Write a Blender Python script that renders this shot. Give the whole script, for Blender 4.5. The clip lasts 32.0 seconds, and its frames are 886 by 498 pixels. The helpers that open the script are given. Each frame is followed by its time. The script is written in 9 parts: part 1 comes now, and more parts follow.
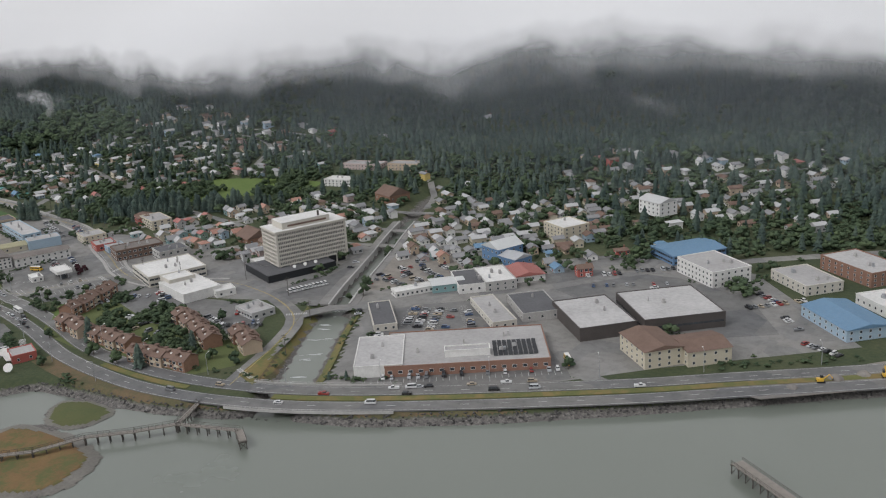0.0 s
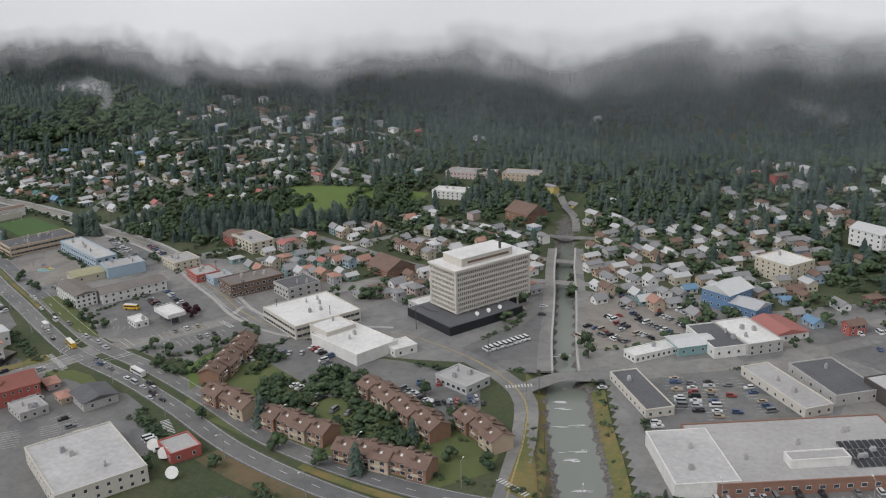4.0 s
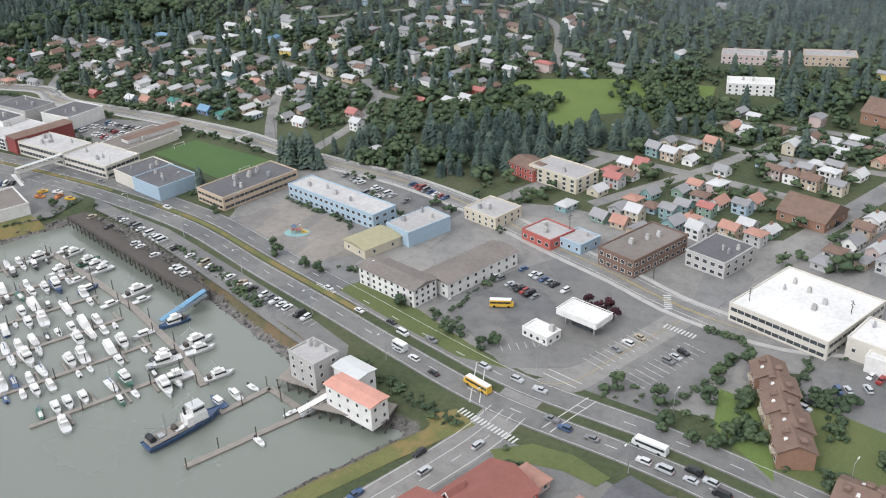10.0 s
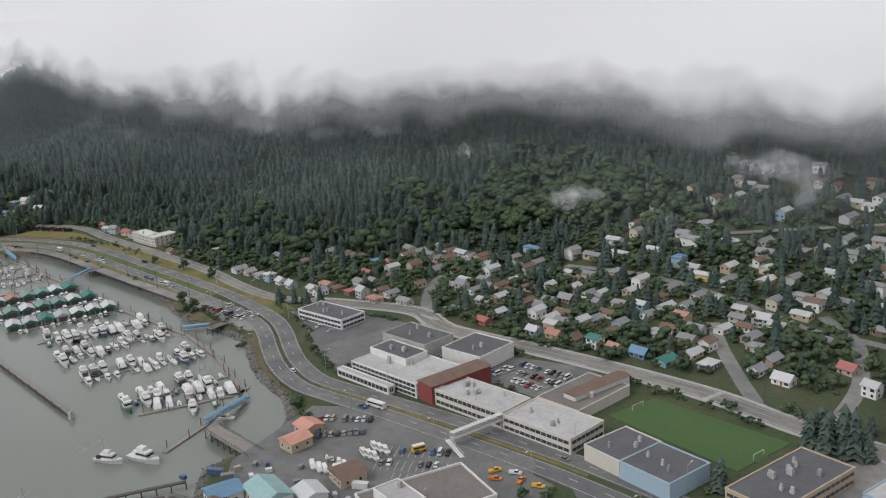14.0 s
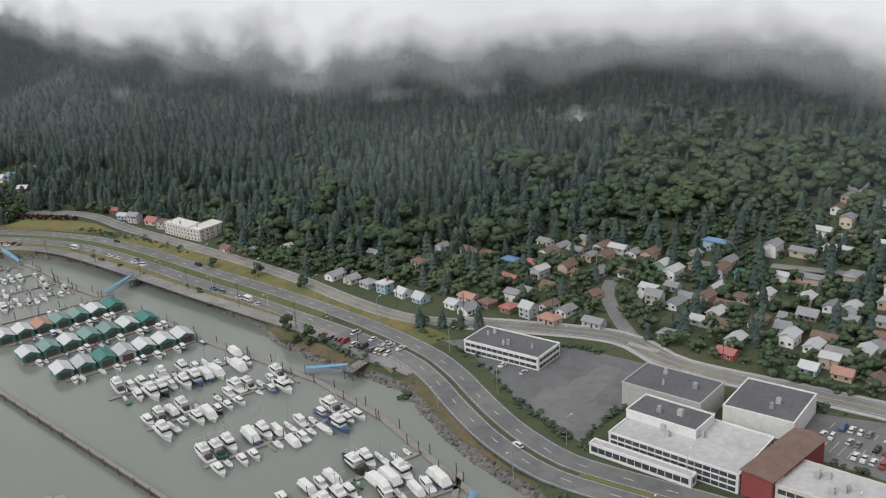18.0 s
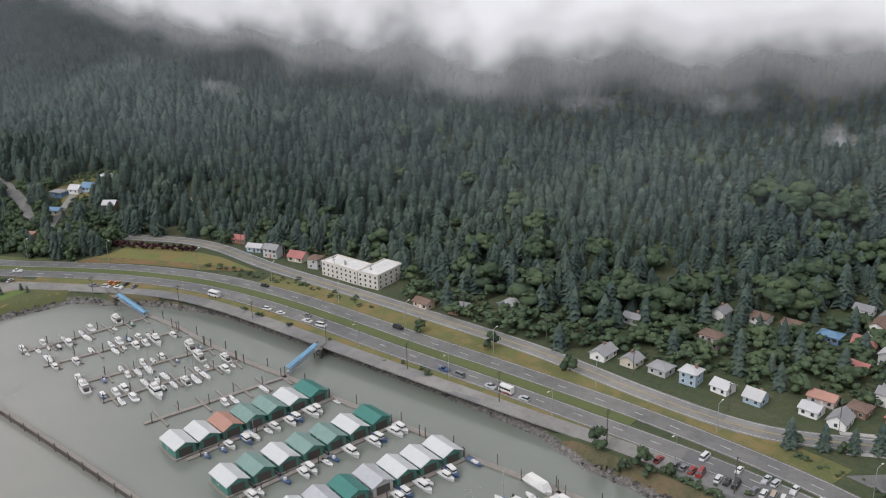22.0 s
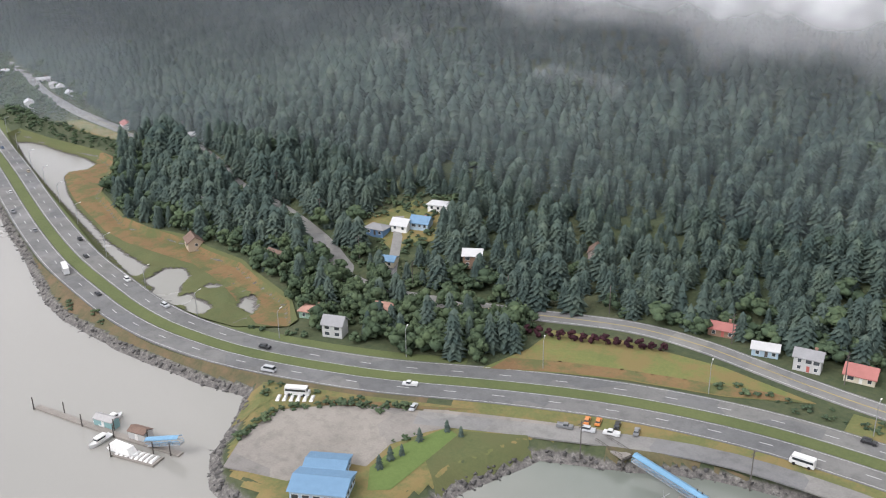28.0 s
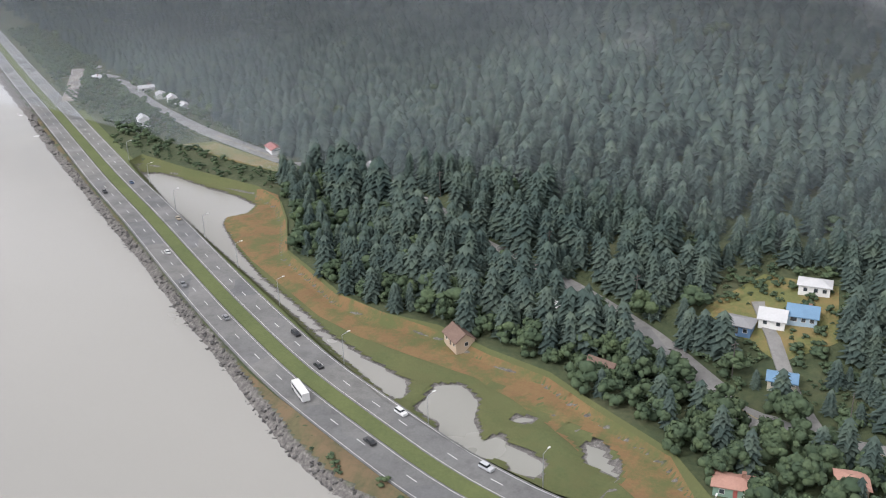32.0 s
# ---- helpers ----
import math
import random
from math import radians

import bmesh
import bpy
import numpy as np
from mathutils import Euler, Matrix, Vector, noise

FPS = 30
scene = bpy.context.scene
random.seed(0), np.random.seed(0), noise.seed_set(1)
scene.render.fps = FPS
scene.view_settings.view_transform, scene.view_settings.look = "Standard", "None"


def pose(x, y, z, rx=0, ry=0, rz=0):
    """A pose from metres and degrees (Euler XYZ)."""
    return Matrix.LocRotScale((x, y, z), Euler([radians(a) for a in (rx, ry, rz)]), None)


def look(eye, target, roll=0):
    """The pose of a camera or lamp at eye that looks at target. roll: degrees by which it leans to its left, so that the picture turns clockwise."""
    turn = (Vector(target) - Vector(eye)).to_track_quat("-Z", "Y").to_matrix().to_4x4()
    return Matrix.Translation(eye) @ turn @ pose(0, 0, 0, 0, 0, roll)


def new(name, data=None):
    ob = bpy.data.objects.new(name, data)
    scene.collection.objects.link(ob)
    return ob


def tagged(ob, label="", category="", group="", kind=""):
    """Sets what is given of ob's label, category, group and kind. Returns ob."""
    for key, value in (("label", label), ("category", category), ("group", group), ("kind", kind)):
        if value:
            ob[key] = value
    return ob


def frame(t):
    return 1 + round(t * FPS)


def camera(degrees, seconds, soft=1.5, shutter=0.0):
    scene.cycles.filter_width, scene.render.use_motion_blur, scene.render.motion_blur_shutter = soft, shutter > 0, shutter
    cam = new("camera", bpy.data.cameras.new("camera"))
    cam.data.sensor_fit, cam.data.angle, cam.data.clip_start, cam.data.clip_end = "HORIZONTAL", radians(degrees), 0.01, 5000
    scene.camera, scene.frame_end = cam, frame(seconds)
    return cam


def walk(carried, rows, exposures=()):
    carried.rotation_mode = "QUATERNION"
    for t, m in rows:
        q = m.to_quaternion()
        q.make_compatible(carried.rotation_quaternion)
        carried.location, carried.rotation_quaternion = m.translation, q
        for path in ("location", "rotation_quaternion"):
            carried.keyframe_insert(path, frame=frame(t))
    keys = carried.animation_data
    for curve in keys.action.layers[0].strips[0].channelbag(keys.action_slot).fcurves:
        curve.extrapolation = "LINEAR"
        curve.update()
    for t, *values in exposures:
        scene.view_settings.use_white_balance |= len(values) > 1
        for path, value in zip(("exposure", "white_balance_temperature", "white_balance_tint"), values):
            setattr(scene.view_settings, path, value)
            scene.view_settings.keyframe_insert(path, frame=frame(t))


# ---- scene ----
# ---- camera: the side window of a small aeroplane flying along the shore ----
cam = camera(51.2, 32.0, 1.15)
PATH = [
    (0.0, -0.9, 0.93, 144.08, 73.818, 3.417, 34.399),
    (0.5, -18.32, 2.65, 144.8, 73.437, 2.961, 34.242),
    (1.0, -36.31, 4.66, 145.34, 73.216, 2.593, 34.921),
    (1.5, -54.73, 6.91, 145.7, 73.425, 2.16, 34.254),
    (2.0, -73.46, 9.37, 145.89, 73.748, 1.675, 33.464),
    (2.5, -92.4, 12.0, 145.92, 74.066, 1.545, 32.688),
    (3.0, -111.46, 14.78, 145.81, 73.567, 1.617, 32.093),
    (3.5, -130.58, 17.68, 145.57, 73.177, 1.715, 31.737),
    (5.5, -206.78, 30.0, 143.72, 71.984, 1.422, 31.051),
    (6.0, -225.64, 33.16, 143.15, 71.248, 1.345, 30.201),
    (6.5, -244.4, 36.32, 142.56, 68.226, 0.522, 28.513),
    (7.0, -263.07, 39.48, 141.98, 66.19, 0.415, 27.63),
    (7.5, -281.65, 42.62, 141.42, 65.567, 0.336, 27.084),
    (8.0, -300.15, 45.74, 140.9, 65.815, 0.739, 27.165),
    (8.5, -318.59, 48.84, 140.43, 65.719, 1.258, 27.488),
    (9.0, -336.98, 51.91, 140.01, 65.038, 1.687, 27.193),
    (9.5, -355.33, 54.95, 139.65, 64.315, 1.899, 26.815),
    (10.0, -373.66, 57.97, 139.35, 63.576, 2.305, 27.083),
    (10.5, -391.98, 60.97, 139.12, 65.371, 2.934, 29.671),
    (11.0, -410.32, 63.95, 138.96, 69.865, 4.321, 34.977),
    (11.5, -428.68, 66.92, 138.86, 73.025, 4.329, 38.463),
    (12.0, -447.07, 69.87, 138.82, 75.51, 4.131, 41.329),
    (12.5, -465.52, 72.83, 138.83, 75.492, 3.705, 41.823),
    (13.0, -484.02, 75.8, 138.88, 74.911, 3.344, 40.089),
    (13.5, -502.59, 78.78, 138.96, 74.61, 3.104, 38.85),
    (14.0, -521.23, 81.78, 139.07, 75.323, 3.638, 38.45),
    (14.5, -539.94, 84.81, 139.19, 75.162, 3.659, 37.892),
    (16.5, -615.47, 97.35, 139.57, 70.851, 4.625, 35.232),
    (17.0, -634.5, 100.61, 139.57, 70.761, 4.401, 34.453),
    (17.5, -653.57, 103.94, 139.53, 70.904, 4.003, 34.096),
    (18.0, -672.68, 107.33, 139.41, 71.634, 3.362, 33.093),
    (18.5, -691.79, 110.79, 139.23, 71.639, 3.664, 33.331),
    (19.0, -710.92, 114.31, 138.97, 72.045, 3.032, 33.051),
    (19.5, -730.03, 117.89, 138.62, 72.878, 1.981, 31.923),
    (20.0, -749.11, 121.54, 138.19, 73.324, 1.043, 31.163),
    (20.5, -768.15, 125.24, 137.67, 73.324, 0.804, 30.75),
    (21.0, -787.13, 129.0, 137.07, 72.81, 0.915, 30.708),
    (21.5, -806.03, 132.8, 136.38, 72.183, 0.965, 31.183),
    (22.0, -824.85, 136.65, 135.62, 70.922, 1.36, 31.443),
    (22.5, -843.56, 140.53, 134.79, 71.166, 1.183, 31.919),
    (23.0, -862.16, 144.44, 133.89, 71.203, 1.002, 32.151),
    (23.5, -880.63, 148.36, 132.95, 69.828, 0.737, 31.722),
    (24.0, -898.97, 152.31, 131.96, 70.244, -0.45, 32.574),
    (24.5, -917.16, 156.25, 130.94, 69.45, -0.553, 33.321),
    (25.0, -935.2, 160.2, 129.9, 68.375, -0.384, 34.056),
    (25.5, -953.09, 164.14, 128.86, 68.361, 0.179, 34.34),
    (27.5, -1023.19, 179.83, 124.88, 68.644, 0.97, 34.893),
    (28.0, -1040.39, 183.76, 123.96, 68.9, 0.866, 34.809),
    (28.5, -1057.48, 187.71, 123.07, 69.126, 1.077, 35.031),
    (29.0, -1074.49, 191.71, 122.2, 68.65, 1.748, 35.522),
    (29.5, -1091.44, 195.78, 121.34, 68.775, 1.995, 35.87),
    (30.0, -1108.35, 199.96, 120.46, 68.261, 2.489, 36.342),
    (30.5, -1125.26, 204.29, 119.53, 69.114, 2.135, 36.06),
    (31.0, -1142.18, 208.83, 118.51, 68.695, 2.241, 36.376),
    (31.5, -1159.16, 213.63, 117.32, 68.848, 1.863, 36.068),
    (32.0, -1176.23, 218.79, 115.9, 68.159, 1.709, 35.975),
]
# the camera darkens when bright cloud fills its picture
EXPOSURES = [(0, -0.3), (4, -0.25), (6, 0.05), (7.5, 0.46), (10, 0.44), (11.5, -0.08), (12, -0.28), (13, -0.15), (14, -0.25), (14.5, -0.25), (16.5, 0.1), (17, 0.05), (18, -0.08), (19, -0.1), (20, -0.25), (21, -0.15), (23, 0.1), (24, 0.2), (25, 0.52), (28, 0.58), (32, 0.52)]
walk(cam, [(t, pose(x, y, z, rx, ry, rz)) for t, x, y, z, rx, ry, rz in PATH], [(t, e, 6200 if t < 5 else 6050 if t < 11 else 6200 if t < 23 else 6150, 11 if t < 20 else 13.5) for t, e in EXPOSURES])

# ---- world and light: high overcast ----
world = bpy.data.worlds.new("world")
scene.world = world
world.use_nodes = True
wn = world.node_tree
sky = wn.nodes.new("ShaderNodeTexSky")
sky.sky_type, sky.sun_disc = "NISHITA", False
sky.sun_elevation, sky.sun_rotation = radians(48), radians(200)
sky.air_density, sky.dust_density, sky.ozone_density = 1.0, 6.0, 1.0
desat = wn.nodes.new("ShaderNodeHueSaturation")
desat.inputs["Saturation"].default_value = 0.25
wn.links.new(sky.outputs[0], desat.inputs["Color"])
# the cloud cover evens the sky out
even = wn.nodes.new("ShaderNodeMix")
even.data_type = "RGBA"
even.inputs["Factor"].default_value = 0.55
even.inputs["B"].default_value = (9.4, 9.3, 9.3, 1)
wn.links.new(desat.outputs[0], even.inputs["A"])
wn.links.new(even.outputs["Result"], wn.nodes["Background"].inputs[0])
wn.nodes["Background"].inputs[1].default_value = 0.12
sun = new("sun", bpy.data.lights.new("sun", "SUN"))
sun.data.energy, sun.data.angle, sun.data.color = 1.2, radians(30), (1.0, 0.97, 0.93)
sun.matrix_world = look((0, 0, 0), (0.25, 0.62, -0.74))


# ---- materials ----
def nodes_of(name, rough=0.8, metal=0.0, spec=0.3):
    mat = bpy.data.materials.new(name)
    mat.use_nodes = True
    b = mat.node_tree.nodes["Principled BSDF"]
    b.inputs["Roughness"].default_value, b.inputs["Metallic"].default_value = rough, metal
    b.inputs["Specular IOR Level"].default_value = spec
    return mat, mat.node_tree, b


def add(nt, kind, **inputs):
    n = nt.nodes.new(kind)
    for k, v in inputs.items():
        n.inputs[k.replace("_", " ")].default_value = v
    return n


def coords(nt):
    return nt.nodes.new("ShaderNodeNewGeometry").outputs["Position"]


def noise_tex(nt, scale, detail=4.0, rough=0.6, vec=None):
    n = add(nt, "ShaderNodeTexNoise", Scale=scale, Detail=detail, Roughness=rough)
    nt.links.new(vec or coords(nt), n.inputs["Vector"])
    return n.outputs["Fac"]


def ramp(nt, fac, *stops):
    r = nt.nodes.new("ShaderNodeValToRGB")
    e = r.color_ramp.elements
    while len(e) < len(stops):
        e.new(0.5)
    for el, (p, c) in zip(e, stops):
        el.position, el.color = p, (*c, 1) if len(c) == 3 else c
    nt.links.new(fac, r.inputs[0])
    return r.outputs[0]


def mix(nt, fac, a, b, mode="MIX"):
    m = nt.nodes.new("ShaderNodeMix")
    m.data_type, m.blend_type = "RGBA", mode
    for sock, v in ((m.inputs["Factor"], fac), (m.inputs["A"], a), (m.inputs["B"], b)):
        if isinstance(v, (int, float)):
            sock.default_value = v
        elif isinstance(v, tuple):
            sock.default_value = (*v, 1)
        else:
            nt.links.new(v, sock)
    return m.outputs["Result"]


def maths(nt, op, a, b=0.0):
    m = nt.nodes.new("ShaderNodeMath")
    m.operation = op
    for sock, v in ((m.inputs[0], a), (m.inputs[1], b)):
        if isinstance(v, (int, float)):
            sock.default_value = v
        else:
            nt.links.new(v, sock)
    return m.outputs[0]


def bump(nt, b, height, strength=0.4, distance=0.1):
    n = add(nt, "ShaderNodeBump", Strength=strength, Distance=distance)
    nt.links.new(height, n.inputs["Height"])
    nt.links.new(n.outputs[0], b.inputs["Normal"])


def worn(name, colour, amount=0.25, scale=0.25, fine=3.0, rough=0.8, metal=0.0, spec=0.3, vary=0.0, relief=0.0):
    """A surface of one colour, with stains at two scales; vary: how far pieces differ."""
    mat, nt, b = nodes_of(name, rough, metal, spec)
    dark = tuple(c * (1 - amount) for c in colour)
    light = tuple(min(1, c * (1 + amount * 0.6)) for c in colour)
    big, small = noise_tex(nt, scale), noise_tex(nt, fine, 3)
    c = mix(nt, 0.5, ramp(nt, big, (0.3, dark), (0.7, light)), ramp(nt, small, (0.3, dark), (0.7, light)))
    if vary:
        info = nt.nodes.new("ShaderNodeObjectInfo")
        c = mix(nt, vary, c, ramp(nt, info.outputs["Random"], (0, dark), (1, light)))
    nt.links.new(c, b.inputs["Base Color"])
    if relief:
        bump(nt, b, small, relief, 0.2)
    return mat


def streaked(name, colour, axis=2, pitch=4.0, amount=0.3, rough=0.6, metal=0.0):
    """Boards, ribbed metal or shingles: fine lines along one axis and stains."""
    mat, nt, b = nodes_of(name, rough, metal, 0.4)
    tc = nt.nodes.new("ShaderNodeTexCoord").outputs["Object"]
    w = add(nt, "ShaderNodeTexWave", Scale=pitch, Distortion=0.4, Detail=1.0)
    w.bands_direction = "XYZ"[axis]
    nt.links.new(tc, w.inputs["Vector"])
    dark = tuple(c * (1 - amount) for c in colour)
    c = mix(nt, 0.6, ramp(nt, w.outputs["Fac"], (0.1, dark), (0.5, colour)), ramp(nt, noise_tex(nt, 0.6), (0.3, dark), (0.7, colour)))
    nt.links.new(c, b.inputs["Base Color"])
    bump(nt, b, w.outputs["Fac"], 0.3, 0.05)
    return mat


def ground_material():
    mat, nt, b = nodes_of("hill_ground", 0.95)
    big, small = noise_tex(nt, 0.035, 6), noise_tex(nt, 0.6, 5)
    grass = mix(nt, 0.5, ramp(nt, big, (0.35, (0.035, 0.05, 0.025)), (0.5, (0.055, 0.07, 0.032)), (0.65, (0.09, 0.09, 0.05))), ramp(nt, small, (0.3, (0.03, 0.045, 0.024)), (0.7, (0.085, 0.095, 0.045))))
    # rock and mud between the grass and the water
    sep = nt.nodes.new("ShaderNodeSeparateXYZ")
    nt.links.new(coords(nt), sep.inputs[0])
    h = maths(nt, "ADD", sep.outputs[2], maths(nt, "MULTIPLY", small, 1.6))
    rock = ramp(nt, noise_tex(nt, 0.9, 6, 0.75), (0.3, (0.04, 0.04, 0.038)), (0.55, (0.14, 0.13, 0.12)), (0.75, (0.28, 0.27, 0.25)))
    shore = mix(nt, ramp(nt, maths(nt, "DIVIDE", h, 5.0), (0.44, (0, 0, 0)), (0.58, (1, 1, 1))), rock, grass)
    nt.links.new(shore, b.inputs["Base Color"])
    bump(nt, b, small, 0.6, 0.5)
    return mat


def grass_material(name, a, c, mid=None):
    mat, nt, b = nodes_of(name, 0.95)
    big, small = noise_tex(nt, 0.06, 5), noise_tex(nt, 1.2, 5)
    col = mix(nt, 0.5, ramp(nt, big, (0.35, a), (0.65, c)), ramp(nt, small, (0.3, a), (0.7, c)))
    if mid:
        col = mix(nt, ramp(nt, noise_tex(nt, 0.11, 6, 0.7), (0.45, (0, 0, 0)), (0.6, (1, 1, 1))), col, mid)
    nt.links.new(col, b.inputs["Base Color"])
    bump(nt, b, small, 0.5, 0.3)
    return mat


def asphalt_material(name, a, c, wet=0.45):
    mat, nt, b = nodes_of(name, 0.7, 0, 0.4)
    big, small = noise_tex(nt, 0.05, 6, 0.65), noise_tex(nt, 2.0, 4)
    col = mix(nt, 0.35, ramp(nt, big, (0.3, a), (0.7, c)), ramp(nt, small, (0.3, a), (0.7, c)))
    patch = add(nt, "ShaderNodeTexVoronoi", Scale=0.045, Randomness=1.0)
    patch.distance = "MANHATTAN"
    nt.links.new(coords(nt), patch.inputs["Vector"])
    tint = nt.nodes.new("ShaderNodeSeparateColor")
    nt.links.new(patch.outputs["Color"], tint.inputs[0])
    col = mix(nt, 1.0, col, ramp(nt, tint.outputs[0], (0.0, (0.82, 0.83, 0.85)), (0.5, (1.0, 0.99, 0.97)), (1.0, (1.14, 1.12, 1.07))), "MULTIPLY")
    # oil, tyre tracks and damp
    col = mix(nt, 0.5, col, ramp(nt, noise_tex(nt, 0.28, 5, 0.7), (0.36, (0.62,) * 3), (0.52, (1.0,) * 3)), "MULTIPLY")
    nt.links.new(col, b.inputs["Base Color"])
    nt.links.new(ramp(nt, noise_tex(nt, 0.09, 5), (0.35, (wet,) * 3), (0.65, (0.85,) * 3)), b.inputs["Roughness"])
    return mat


def water_material():
    mat, nt, b = nodes_of("silty_water", 0.12, 0, 0.5)
    big = noise_tex(nt, 0.006, 5)
    # greener in the basins, paling to silt grey out in the channel
    sep = nt.nodes.new("ShaderNodeSeparateXYZ")
    nt.links.new(coords(nt), sep.inputs[0])
    out = maths(nt, "ADD", maths(nt, "DIVIDE", maths(nt, "SUBTRACT", -1000.0, sep.outputs[0]), 200.0), maths(nt, "DIVIDE", maths(nt, "SUBTRACT", 270.0, sep.outputs[1]), 130.0))
    out = maths(nt, "ADD", out, maths(nt, "MULTIPLY", maths(nt, "SUBTRACT", big, 0.4), 1.2))
    nt.links.new(ramp(nt, out, (0.0, (0.16, 0.175, 0.15)), (0.5, (0.232, 0.23, 0.2)), (1.0, (0.258, 0.25, 0.224))), b.inputs["Base Color"])
    nt.links.new(ramp(nt, noise_tex(nt, 0.02, 4), (0.35, (0.1,) * 3), (0.7, (0.3,) * 3)), b.inputs["Roughness"])
    bump(nt, b, noise_tex(nt, 0.7, 5, 0.65), 0.12, 0.3)
    return mat


def leaf_material(name, *stops, rough=0.9):
    """Foliage: colour differs from clump to clump, from tree to tree and along the slope."""
    mat, nt, b = nodes_of(name, rough, 0, 0.12)
    island = nt.nodes.new("ShaderNodeNewGeometry").outputs["Random Per Island"]
    c = mix(nt, 0.5, ramp(nt, island, *stops), ramp(nt, noise_tex(nt, 0.02, 4), (0.3, stops[0][1]), (0.7, stops[-1][1])))
    c = mix(nt, 0.6, c, ramp(nt, noise_tex(nt, 1.1, 4), (0.3, (0.6,) * 3), (0.7, (1.25,) * 3)), "MULTIPLY")
    c = mix(nt, 0.7, c, ramp(nt, noise_tex(nt, 0.16, 2), (0.35, (0.72, 0.76, 0.8)), (0.5, (1.0,) * 3), (0.68, (1.22, 1.2, 1.06))), "MULTIPLY")
    nt.links.new(c, b.inputs["Base Color"])
    return mat


def glass_material(name, colour, rough=0.08):
    mat, nt, b = nodes_of(name, rough, 0, 0.8)
    nt.links.new(ramp(nt, noise_tex(nt, 0.4, 2), (0.3, colour), (0.7, tuple(c * 2.2 for c in colour))), b.inputs["Base Color"])
    return mat


